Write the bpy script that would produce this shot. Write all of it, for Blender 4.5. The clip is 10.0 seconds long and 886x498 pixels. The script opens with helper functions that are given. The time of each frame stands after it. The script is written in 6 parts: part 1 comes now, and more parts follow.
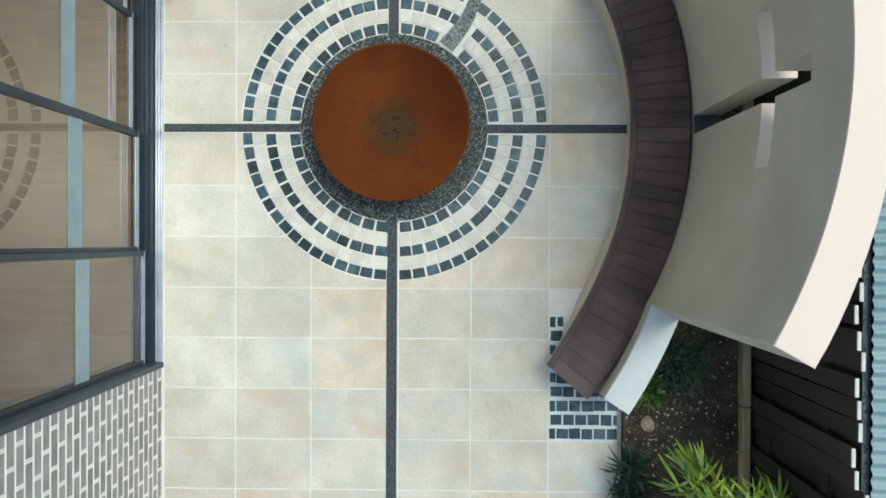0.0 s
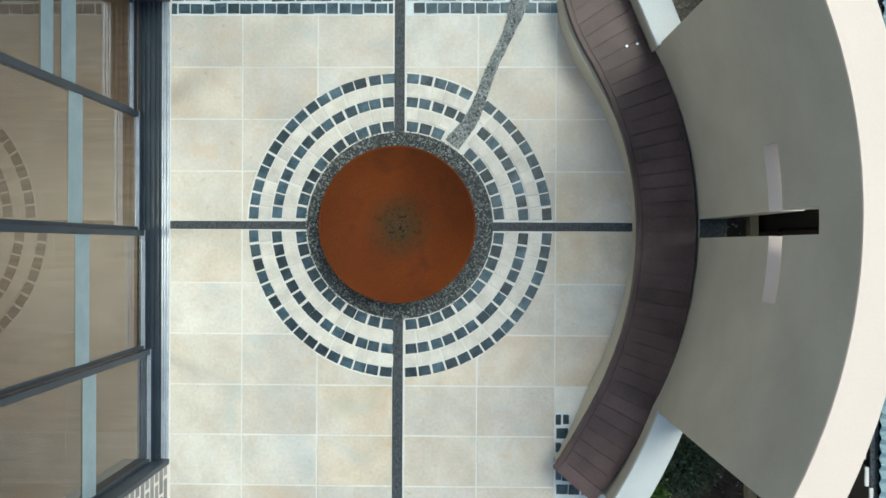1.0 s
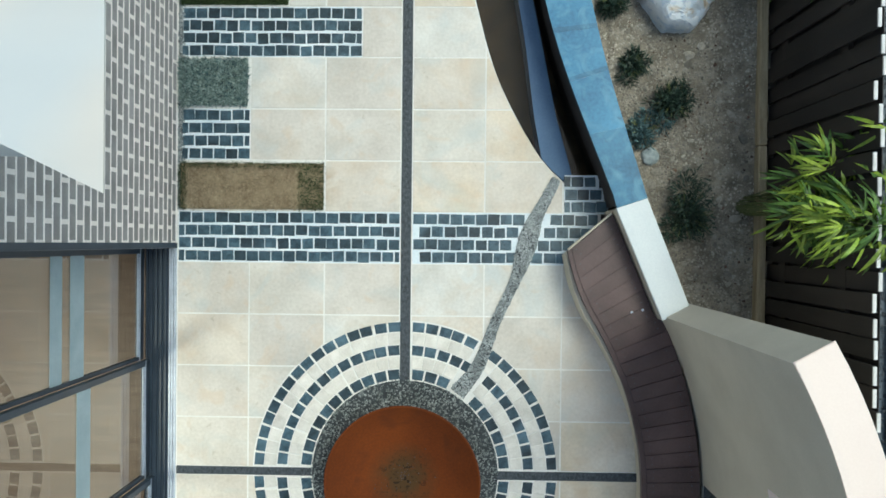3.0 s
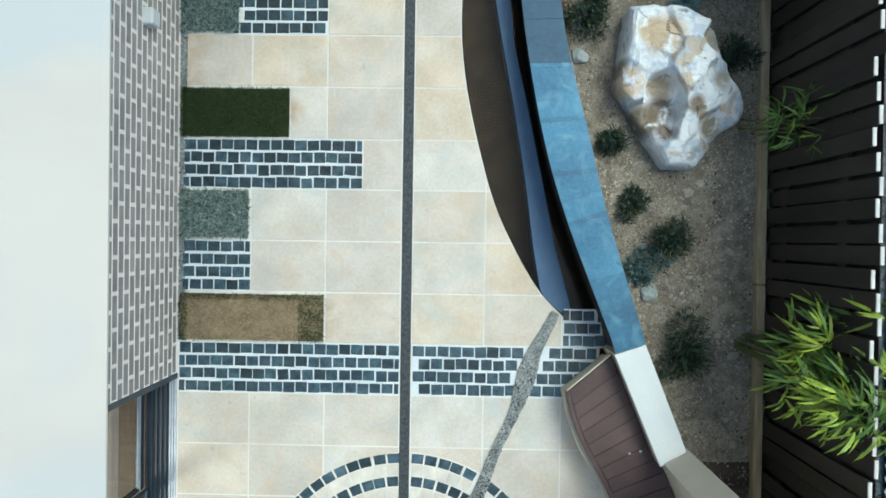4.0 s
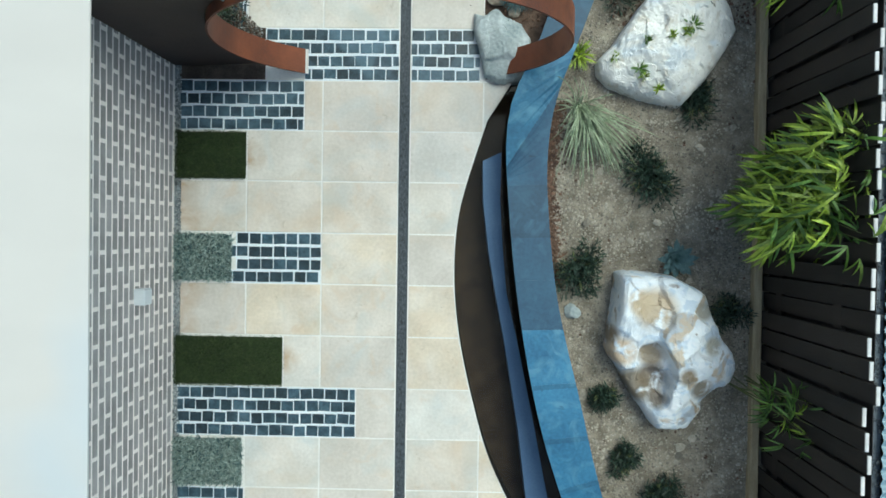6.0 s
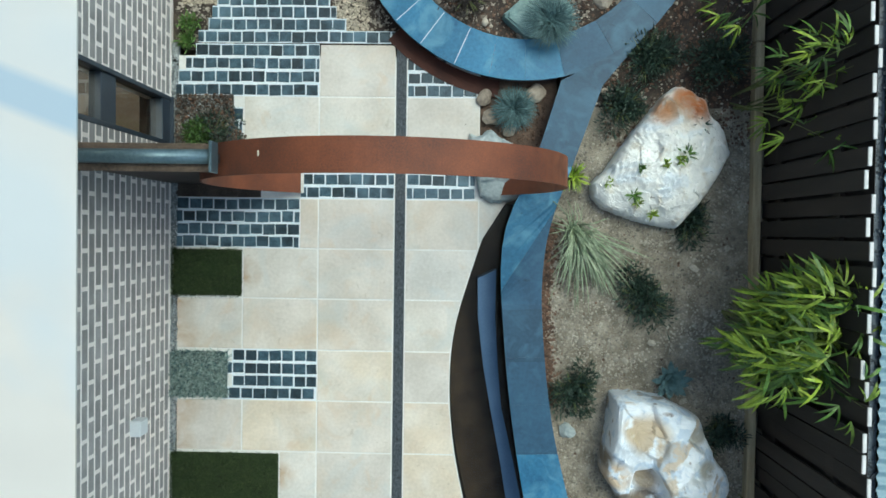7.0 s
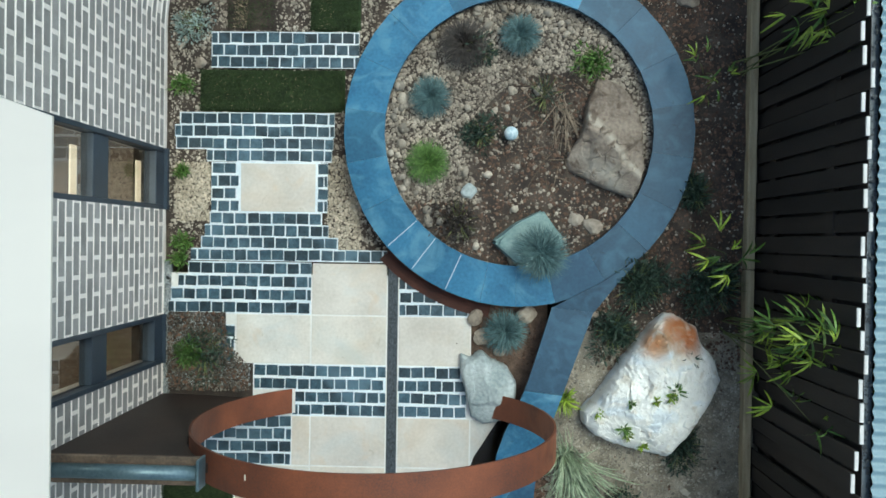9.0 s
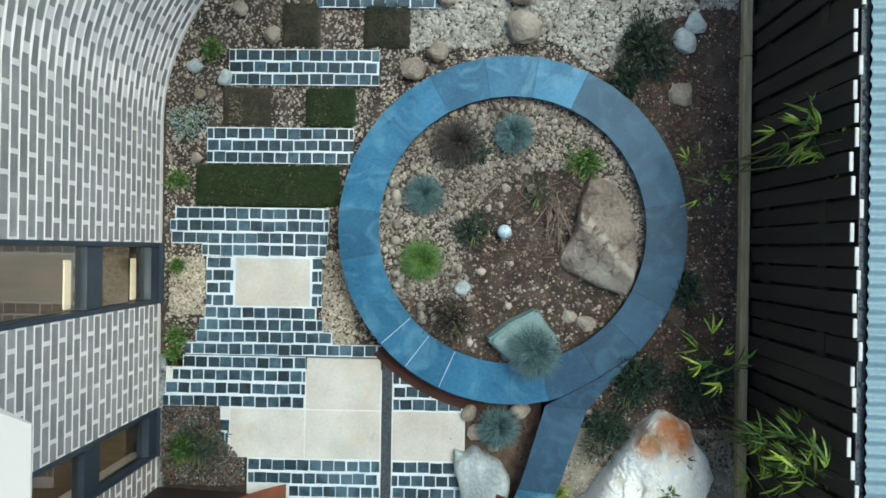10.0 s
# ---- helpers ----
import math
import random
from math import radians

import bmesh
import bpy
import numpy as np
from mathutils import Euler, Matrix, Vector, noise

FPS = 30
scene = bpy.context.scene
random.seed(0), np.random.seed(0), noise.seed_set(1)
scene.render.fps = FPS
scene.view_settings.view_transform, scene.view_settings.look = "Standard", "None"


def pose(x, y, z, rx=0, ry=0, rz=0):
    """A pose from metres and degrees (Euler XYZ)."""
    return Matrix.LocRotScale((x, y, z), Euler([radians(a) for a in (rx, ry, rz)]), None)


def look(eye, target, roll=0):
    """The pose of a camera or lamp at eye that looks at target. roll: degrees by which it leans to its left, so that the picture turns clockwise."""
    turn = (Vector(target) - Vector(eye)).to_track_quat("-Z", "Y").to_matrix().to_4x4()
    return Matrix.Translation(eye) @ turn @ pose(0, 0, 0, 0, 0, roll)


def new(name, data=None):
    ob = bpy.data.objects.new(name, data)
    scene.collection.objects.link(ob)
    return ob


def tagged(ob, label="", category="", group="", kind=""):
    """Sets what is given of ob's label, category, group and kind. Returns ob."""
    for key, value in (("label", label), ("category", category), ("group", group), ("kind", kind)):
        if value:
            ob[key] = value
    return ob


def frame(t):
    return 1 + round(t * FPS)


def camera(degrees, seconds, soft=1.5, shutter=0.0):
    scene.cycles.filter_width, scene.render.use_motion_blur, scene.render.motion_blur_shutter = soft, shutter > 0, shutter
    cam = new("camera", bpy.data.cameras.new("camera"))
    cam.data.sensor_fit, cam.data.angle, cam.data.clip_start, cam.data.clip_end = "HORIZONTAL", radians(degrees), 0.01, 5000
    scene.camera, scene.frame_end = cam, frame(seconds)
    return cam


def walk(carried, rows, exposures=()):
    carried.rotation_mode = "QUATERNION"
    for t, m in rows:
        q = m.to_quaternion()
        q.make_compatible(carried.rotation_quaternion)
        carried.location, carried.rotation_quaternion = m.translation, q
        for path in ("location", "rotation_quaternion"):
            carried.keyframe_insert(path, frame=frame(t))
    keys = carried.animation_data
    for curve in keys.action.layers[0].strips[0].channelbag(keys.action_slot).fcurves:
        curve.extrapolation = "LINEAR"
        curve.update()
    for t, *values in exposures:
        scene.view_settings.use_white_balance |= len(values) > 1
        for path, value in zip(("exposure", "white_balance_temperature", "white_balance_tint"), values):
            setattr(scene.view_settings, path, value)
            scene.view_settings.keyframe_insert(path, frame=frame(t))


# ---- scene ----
cam = camera(61.57, 10.0, 1.6)
PATH = [
    (0.00, 0.1200, 0.0590, 5.9373, -0.504, 1.063, 0.266),
    (0.50, 0.1003, 0.4252, 5.9423, -0.340, 1.128, 0.211),
    (1.00, 0.0791, 0.8164, 5.9384, -0.292, 1.134, 0.264),
    (1.50, 0.0657, 1.2949, 5.9325, -0.282, 1.161, 0.307),
    (2.00, 0.0488, 1.7664, 5.9317, -0.306, 1.212, 0.357),
    (2.50, 0.0458, 2.3001, 5.9376, -0.369, 1.268, 0.442),
    (3.25, 0.0382, 3.1038, 5.9516, -0.527, 1.322, 0.634),
    (4.00, 0.0361, 3.9137, 5.9583, -0.720, 1.336, 0.819),
    (4.50, 0.0429, 4.4572, 5.9553, -0.844, 1.337, 0.889),
    (5.00, 0.0490, 4.9544, 5.9480, -0.959, 1.342, 0.904),
    (5.50, 0.0570, 5.4768, 5.9401, -1.063, 1.357, 0.876),
    (6.25, 0.0808, 6.2044, 5.9333, -1.193, 1.395, 0.809),
    (7.00, 0.1032, 6.9087, 5.9331, -1.262, 1.435, 0.777),
    (7.50, 0.1165, 7.3779, 5.9325, -1.242, 1.453, 0.788),
    (8.00, 0.1232, 7.8019, 5.9285, -1.147, 1.464, 0.813),
    (8.50, 0.1385, 8.2307, 5.9218, -0.968, 1.476, 0.835),
    (9.00, 0.1559, 8.5963, 5.9179, -0.711, 1.499, 0.850),
    (9.50, 0.1786, 8.9639, 5.9231, -0.385, 1.546, 0.866),
    (10.00, 0.2075, 9.2764, 5.9312, 0.049, 1.617, 0.879),
]
walk(cam, [(t, pose(x, y, z, rx, ry, rz)) for t, x, y, z, rx, ry, rz in PATH], ((0.0, -0.19, 6210, -8), (2.0, -0.15, 6190, -8), (4.0, -0.03, 6040, -9), (7.0, -0.03, 5980, -10.5), (10.0, 0.0, 6000, -9)))

# ---- world and light ----
world = bpy.data.worlds.new("world")
scene.world = world
world.use_nodes = True
wn = world.node_tree
sky = wn.nodes.new("ShaderNodeTexSky")
sky.sky_type = "NISHITA"
sky.sun_disc = False
sky.sun_elevation, sky.sun_rotation = radians(61.6), radians(51)
sky.air_density, sky.dust_density, sky.ozone_density = 1.0, 3.0, 1.0
wn.nodes["Background"].inputs["Strength"].default_value = 0.178
wn.links.new(sky.outputs["Color"], wn.nodes["Background"].inputs["Color"])

sun = new("sun", bpy.data.lights.new("sun", "SUN"))
sun.data.energy, sun.data.angle, sun.data.color = 1.66, radians(30), (1.0, 0.94, 0.86)
sun.matrix_world = look((3.5, 2.8, 8.3), (0.0, 0.0, 0.0))

# ---- materials ----
def mat(name, dark, light, scale=6.0, rough=0.7, bump=0.2, fine=60.0, metal=0.0, vary=0.0, spec=0.5, stretch=(1, 1, 1), mid=None, island=False):
    """A surface whose colour wanders between two tones at two scales, with a fine relief."""
    m = bpy.data.materials.new(name)
    m.use_nodes = True
    n, l = m.node_tree.nodes, m.node_tree.links
    b = n["Principled BSDF"]
    mp = n.new("ShaderNodeMapping")
    mp.inputs["Scale"].default_value = stretch
    geo = n.new("ShaderNodeNewGeometry")
    l.new(geo.outputs["Position"], mp.inputs["Vector"])
    big, small = n.new("ShaderNodeTexNoise"), n.new("ShaderNodeTexNoise")
    for t, s, d in ((big, scale, 5), (small, fine, 3)):
        t.inputs["Scale"].default_value, t.inputs["Detail"].default_value = s, d
        l.new(mp.outputs["Vector"], t.inputs["Vector"])
    add = n.new("ShaderNodeMix")
    add.inputs[0].default_value = 0.35
    l.new(big.outputs[0], add.inputs[2])
    l.new(small.outputs[0], add.inputs[3])
    ramp = n.new("ShaderNodeValToRGB")
    ramp.color_ramp.elements[0].position, ramp.color_ramp.elements[1].position = 0.34, 0.66
    ramp.color_ramp.elements[0].color, ramp.color_ramp.elements[1].color = (*dark, 1), (*light, 1)
    if mid:
        e = ramp.color_ramp.elements.new(0.5)
        e.color = (*mid, 1)
    l.new(add.outputs[0], ramp.inputs[0])
    out = ramp.outputs[0]
    if vary:
        rnd = geo.outputs["Random Per Island"] if island else n.new("ShaderNodeObjectInfo").outputs["Random"]
        hsv = n.new("ShaderNodeHueSaturation")
        mr = n.new("ShaderNodeMapRange")
        mr.inputs[3].default_value, mr.inputs[4].default_value = 1 - vary, 1 + vary
        l.new(rnd, mr.inputs[0])
        l.new(mr.outputs[0], hsv.inputs["Value"])
        l.new(out, hsv.inputs["Color"])
        out = hsv.outputs[0]
    l.new(out, b.inputs["Base Color"])
    rr = n.new("ShaderNodeMapRange")
    rr.inputs[3].default_value, rr.inputs[4].default_value = max(0.03, rough - 0.12), min(1.0, rough + 0.12)
    l.new(small.outputs[0], rr.inputs[0])
    l.new(rr.outputs[0], b.inputs["Roughness"])
    b.inputs["Metallic"].default_value = metal
    b.inputs["Specular IOR Level"].default_value = spec
    if bump:
        bp = n.new("ShaderNodeBump")
        bp.inputs["Strength"].default_value, bp.inputs["Distance"].default_value = bump, 0.01
        l.new(add.outputs[0], bp.inputs["Height"])
        l.new(bp.outputs[0], b.inputs["Normal"])
    return m


def layer(m, cur, tint, scale, lo, hi, amount, shift=0.0, distort=0.6, detail=5, where=None):
    """Lay patches of another colour over a material's base colour."""
    n, l = m.node_tree.nodes, m.node_tree.links
    geo = n.new("ShaderNodeNewGeometry")
    off = n.new("ShaderNodeVectorMath")
    off.inputs[1].default_value = (shift, shift * 2, shift * 3)
    l.new(geo.outputs["Position"], off.inputs[0])
    t = n.new("ShaderNodeTexNoise")
    t.inputs["Scale"].default_value, t.inputs["Detail"].default_value, t.inputs["Distortion"].default_value = scale, detail, distort
    l.new(off.outputs[0], t.inputs["Vector"])
    mr = n.new("ShaderNodeMapRange")
    mr.inputs[1].default_value, mr.inputs[2].default_value, mr.inputs[4].default_value = lo, hi, amount
    l.new(t.outputs[0], mr.inputs[0])
    fac = mr.outputs[0]
    if where is not None:
        mu = n.new("ShaderNodeMath")
        mu.operation = "MULTIPLY"
        l.new(fac, mu.inputs[0])
        l.new(where, mu.inputs[1])
        fac = mu.outputs[0]
    mx = n.new("ShaderNodeMix")
    mx.data_type = "RGBA"
    l.new(fac, mx.inputs[0])
    l.new(cur, mx.inputs[6])
    mx.inputs[7].default_value = (*tint, 1)
    l.new(mx.outputs[2], n["Principled BSDF"].inputs["Base Color"])
    return mx.outputs[2]


def near(m, place, r0, r1, rise=1.0):
    """1 within r0 of a place, fading to 0 at r1; rise scales heights."""
    n, l = m.node_tree.nodes, m.node_tree.links
    geo = n.new("ShaderNodeNewGeometry")
    d = n.new("ShaderNodeVectorMath")
    d.operation = "DISTANCE"
    d.inputs[1].default_value = (place[0], place[1], place[2] * rise)
    sc = n.new("ShaderNodeVectorMath")
    sc.operation = "MULTIPLY"
    sc.inputs[1].default_value = (1.0, 1.0, rise)
    l.new(geo.outputs["Position"], sc.inputs[0])
    l.new(sc.outputs[0], d.inputs[0])
    mr = n.new("ShaderNodeMapRange")
    mr.inputs[1].default_value, mr.inputs[2].default_value, mr.inputs[3].default_value, mr.inputs[4].default_value = r0, r1, 1, 0
    l.new(d.outputs["Value"], mr.inputs[0])
    return mr.outputs[0]


def paver_mat():
    """Pale sandstone: cream with honey and bluish clouds, each slab its own."""
    m = mat("sandstone", (0.575, 0.532, 0.475), (0.770, 0.725, 0.668), 3.0, 0.55, 0.12, 40.0, vary=0.09)
    n, l = m.node_tree.nodes, m.node_tree.links
    b = n["Principled BSDF"]
    src = b.inputs["Base Color"].links[0].from_socket
    geo = n.new("ShaderNodeNewGeometry")
    info = n.new("ShaderNodeObjectInfo")
    shift = n.new("ShaderNodeVectorMath")
    shift.operation = "ADD"
    l.new(geo.outputs["Position"], shift.inputs[0])
    mul = n.new("ShaderNodeVectorMath")
    mul.operation = "SCALE"
    mul.inputs[0].default_value = (7.0, 3.0, 5.0)
    l.new(info.outputs["Random"], mul.inputs["Scale"])
    l.new(mul.outputs[0], shift.inputs[1])
    cur = src
    for tint, sc, lo, hi, seed in (((0.60, 0.47, 0.33), 1.9, 0.52, 0.72, 0.0), ((0.50, 0.58, 0.60), 2.4, 0.52, 0.72, 9.0), ((0.64, 0.50, 0.36), 5.0, 0.58, 0.72, 5.0), ((0.36, 0.30, 0.21), 16.0, 0.67, 0.76, 4.0)):
        off = n.new("ShaderNodeVectorMath")
        off.inputs[1].default_value = (seed, seed * 2, 0)
        l.new(shift.outputs[0], off.inputs[0])
        t = n.new("ShaderNodeTexNoise")
        t.inputs["Scale"].default_value, t.inputs["Detail"].default_value, t.inputs["Distortion"].default_value = sc, 4, 0.8
        l.new(off.outputs[0], t.inputs["Vector"])
        mr = n.new("ShaderNodeMapRange")
        mr.inputs[1].default_value, mr.inputs[2].default_value = lo, hi
        mr.inputs[4].default_value = 0.40
        l.new(t.outputs[0], mr.inputs[0])
        mx = n.new("ShaderNodeMix")
        mx.data_type = "RGBA"
        l.new(mr.outputs[0], mx.inputs[0])
        l.new(cur, mx.inputs[6])
        mx.inputs[7].default_value = (*tint, 1)
        cur = mx.outputs[2]
    tone = n.new("ShaderNodeValToRGB")
    tone.color_ramp.interpolation = "CONSTANT"
    tone.color_ramp.elements[0].color = (1.0, 1.0, 1.0, 1)
    tone.color_ramp.elements[1].position, tone.color_ramp.elements[1].color = 0.88, (0.93, 0.97, 1.0, 1)
    for at, c in ((0.36, (0.985, 0.96, 0.92)), (0.60, (0.95, 0.96, 0.95)), (0.78, (0.955, 0.90, 0.80))):
        tone.color_ramp.elements.new(at).color = (*c, 1)
    l.new(info.outputs["Random"], tone.inputs[0])
    cloud = n.new("ShaderNodeTexNoise")
    cloud.inputs["Scale"].default_value, cloud.inputs["Detail"].default_value = 3.2, 3
    l.new(shift.outputs[0], cloud.inputs["Vector"])
    amount = n.new("ShaderNodeMapRange")
    amount.inputs[1].default_value, amount.inputs[2].default_value, amount.inputs[3].default_value = 0.32, 0.58, 0.25
    l.new(cloud.outputs[0], amount.inputs[0])
    mx = n.new("ShaderNodeMix")
    mx.data_type, mx.blend_type = "RGBA", "MULTIPLY"
    l.new(amount.outputs[0], mx.inputs[0])
    l.new(cur, mx.inputs[6])
    l.new(tone.outputs[0], mx.inputs[7])
    cur = mx.outputs[2]
    # rusty soil stains where the slabs meet the planted gaps
    for x, y, r in ((-2.20, 5.52, 0.26), (-2.20, 5.17, 0.20), (-2.20, 5.98, 0.28), (-2.20, 6.33, 0.2), (-1.04, 3.27, 0.17), (-1.33, 4.92, 0.13), (-1.64, 6.56, 0.16)):
        cur = layer(m, cur, (0.44, 0.29, 0.15), 5.0, 0.36, 0.62, 0.75, 3.0, 1.2, where=near(m, (x, y, 0.0), r * 0.25, r))
    l.new(cur, b.inputs["Base Color"])
    return m


def glass_mat(name, tint=(0.9, 0.95, 0.95), ior=1.5):
    m = bpy.data.materials.new(name)
    m.use_nodes = True
    n, l = m.node_tree.nodes, m.node_tree.links
    fres, tr, gl, mx = n.new("ShaderNodeFresnel"), n.new("ShaderNodeBsdfTransparent"), n.new("ShaderNodeBsdfGlossy"), n.new("ShaderNodeMixShader")
    fres.inputs[0].default_value = ior
    tr.inputs[0].default_value = (*tint, 1)
    gl.inputs["Roughness"].default_value = 0.01
    l.new(fres.outputs[0], mx.inputs[0])
    l.new(tr.outputs[0], mx.inputs[1])
    l.new(gl.outputs[0], mx.inputs[2])
    l.new(mx.outputs[0], n["Material Output"].inputs[0])
    return m


def glow_mat(name, colour, strength):
    m = bpy.data.materials.new(name)
    m.use_nodes = True
    b = m.node_tree.nodes["Principled BSDF"]
    b.inputs["Emission Color"].default_value, b.inputs["Emission Strength"].default_value = (*colour, 1), strength
    return m


def base_of(m):
    return m.node_tree.nodes["Principled BSDF"].inputs["Base Color"].links[0].from_socket


STREAKS = (((-1.024, 4.807, 4.27), (0.432, 0.902, 0.0)), ((-0.951, 7.231, 4.27), (0.354, 0.935, 0.0)))


def roof_mat():
    """White sheet roof, slightly clouded, with bluish reflection streaks painted into the colour."""
    m = mat("white_roof", (0.63, 0.585, 0.53), (0.725, 0.675, 0.61), 0.55, 0.6, 0.02, 3, spec=0.25, stretch=(0.6, 1.6, 1))
    layer(m, base_of(m), (0.52, 0.60, 0.65), 0.9, 0.50, 0.64, 0.45, 4.0, 1.5, 2)
    for place, across in (STREAKS):
        layer(m, base_of(m), (0.36, 0.47, 0.56), 1.4, 0.30, 0.50, 0.75, 2.0, 0.8, 3, band(m, place, across, 0.03, 0.055))
    return m


def bowl_mat():
    """Rusted steel with soot and ash stains burnt into the middle."""
    m = mat("rusted_bowl", (0.088, 0.022, 0.006), (0.165, 0.042, 0.009), 2.0, 0.85, 0.1, 60, spec=0.15)
    c = layer(m, base_of(m), (0.055, 0.018, 0.009), 4.0, 0.54, 0.74, 0.5)
    c = layer(m, c, (0.058, 0.038, 0.016), 9.0, 0.15, 0.5, 0.85, 3.0, where=near(m, (-0.385, 0.968, 0.08), 0.10, 0.30))
    layer(m, c, (0.012, 0.010, 0.008), 30.0, 0.54, 0.62, 0.85, 5.0, where=near(m, (-0.385, 0.968, 0.08), 0.06, 0.27))
    return m


def quartz_mat():
    """White quartz with honey stains and dark pits."""
    m = mat("white_quartz_rock", (0.78, 0.84, 0.90), (0.94, 0.96, 0.98), 5.0, 0.55, 0.6, 30)
    c = layer(m, base_of(m), (0.56, 0.44, 0.30), 2.6, 0.56, 0.60, 0.8, 2.0)
    c = layer(m, c, (0.34, 0.26, 0.175), 3.6, 0.61, 0.64, 0.8, 7.0)
    c = layer(m, c, (0.16, 0.12, 0.09), 7.0, 0.64, 0.70, 0.8, 11.0)
    c = layer(m, c, (0.50, 0.62, 0.76), 8.0, 0.52, 0.60, 0.6, 14.0, 0.8)
    for place, r, tint in (((1.50, 5.43, 0.45), 0.17, (0.54, 0.42, 0.27)), ((1.40, 5.47, 0.45), 0.10, (0.58, 0.47, 0.32)), ((1.28, 5.10, 0.4), 0.12, (0.62, 0.47, 0.31)), ((1.51, 5.07, 0.4), 0.10, (0.42, 0.33, 0.22)), ((1.53, 4.90, 0.40), 0.13, (0.15, 0.105, 0.065)), ((1.40, 4.83, 0.35), 0.15, (0.24, 0.19, 0.125)), ((1.93, 4.80, 0.3), 0.10, (0.30, 0.25, 0.18)), ((1.56, 4.74, 0.3), 0.08, (0.17, 0.13, 0.09)), ((1.91, 5.40, 0.35), 0.08, (0.42, 0.40, 0.34)), ((1.98, 5.14, 0.3), 0.08, (0.45, 0.43, 0.36)), ((1.75, 4.93, 0.3), 0.08, (0.24, 0.18, 0.11)), ((1.20, 5.22, 0.2), 0.08, (0.26, 0.20, 0.13))):
        c = layer(m, c, tint, 9.0, 0.30, 0.44, 0.9, 3.0, 0.3, 7, where=near(m, place, r * 0.6, r * 1.1, 0.15))
    return m


def pale_rock_mat():
    """Cream-white granular rock with small flecks and one rust-stained end."""
    m = mat("pale_rock", (0.82, 0.81, 0.76), (0.98, 0.97, 0.92), 9.0, 0.7, 0.6, 60)
    c = layer(m, base_of(m), (0.60, 0.52, 0.40), 9.0, 0.56, 0.66, 0.55, 2.0)
    c = layer(m, c, (0.66, 0.76, 0.86), 3.2, 0.50, 0.60, 0.5, 6.0)
    c = layer(m, c, (0.22, 0.19, 0.15), 24.0, 0.66, 0.72, 0.8, 9.0)
    c = layer(m, c, (0.46, 0.31, 0.17), 5.0, 0.36, 0.56, 0.85, 2.0, where=near(m, (1.72, 7.90, 0.3), 0.10, 0.30))
    layer(m, c, (0.52, 0.17, 0.045), 5.0, 0.34, 0.56, 0.95, 1.0, where=near(m, (1.87, 7.95, 0.3), 0.11, 0.24))
    layer(m, base_of(m), (0.50, 0.22, 0.08), 6.0, 0.40, 0.54, 0.8, 4.0, where=near(m, (1.60, 7.84, 0.3), 0.05, 0.16))
    return m


def band(m, place, across, w0, w1):
    """1 within w0 of a line through a place, fading to 0 at w1."""
    n, l = m.node_tree.nodes, m.node_tree.links
    geo = n.new("ShaderNodeNewGeometry")
    d = n.new("ShaderNodeVectorMath")
    d.operation = "SUBTRACT"
    d.inputs[1].default_value = place
    l.new(geo.outputs["Position"], d.inputs[0])
    dot = n.new("ShaderNodeVectorMath")
    dot.operation = "DOT_PRODUCT"
    dot.inputs[1].default_value = across
    l.new(d.outputs[0], dot.inputs[0])
    ab = n.new("ShaderNodeMath")
    ab.operation = "ABSOLUTE"
    l.new(dot.outputs["Value"], ab.inputs[0])
    mr = n.new("ShaderNodeMapRange")
    mr.inputs[1].default_value, mr.inputs[2].default_value, mr.inputs[3].default_value, mr.inputs[4].default_value = w0, w1, 1, 0
    l.new(ab.outputs[0], mr.inputs[0])
    return mr.outputs[0]


def slab_mat():
    """Brown weathered rock with one pale broken face."""
    m = mat("tan_slab_rock", (0.13, 0.10, 0.08), (0.36, 0.30, 0.245), 5, 0.9, 0.9, 40)
    c = layer(m, base_of(m), (0.50, 0.45, 0.38), 7.0, 0.40, 0.56, 0.9, 2.0, where=band(m, SLAB_LINE[0], SLAB_LINE[1], 0.008, 0.05))
    c = layer(m, c, (0.40, 0.37, 0.32), 4.0, 0.35, 0.60, 0.75, 12.0, where=near(m, (1.22, 9.10, 0.15), 0.10, 0.34))
    layer(m, c, (0.10, 0.07, 0.05), 9.0, 0.57, 0.66, 0.8, 6.0)
    return m


def cap_mat(name, dark, light, chalk, rough, vary):
    """Painted steel: cloudy blue with chalky washes and small dark scuffs."""
    m = mat(name, dark, light, 2.6, rough, 0.08, 40, metal=0.15, vary=vary, spec=0.4)
    c = layer(m, base_of(m), chalk, 4.5, 0.50, 0.70, 0.6, 5.0, 1.4)
    layer(m, c, tuple(v * 0.5 for v in dark), 11.0, 0.66, 0.74, 0.6, 8.0, 0.5)
    return m


def gate_mat():
    """Weathered steel: chocolate patina, sunward end painted brighter orange, shaded end painted darker."""
    m = mat("rust_steel_lit_end", (0.085, 0.030, 0.018), (0.24, 0.075, 0.032), 3.0, 0.7, 0.25, 110, mid=(0.16, 0.050, 0.023))
    c = layer(m, base_of(m), (0.30, 0.105, 0.045), 6.0, 0.30, 0.60, 0.8, 2.0, where=near(m, (0.75, 7.3, 1.0), 0.25, 0.75))
    layer(m, c, (0.055, 0.028, 0.022), 2.5, 0.34, 0.62, 0.8, 6.0, where=near(m, (-1.35, 7.3, 1.5), 0.3, 0.95))
    return m


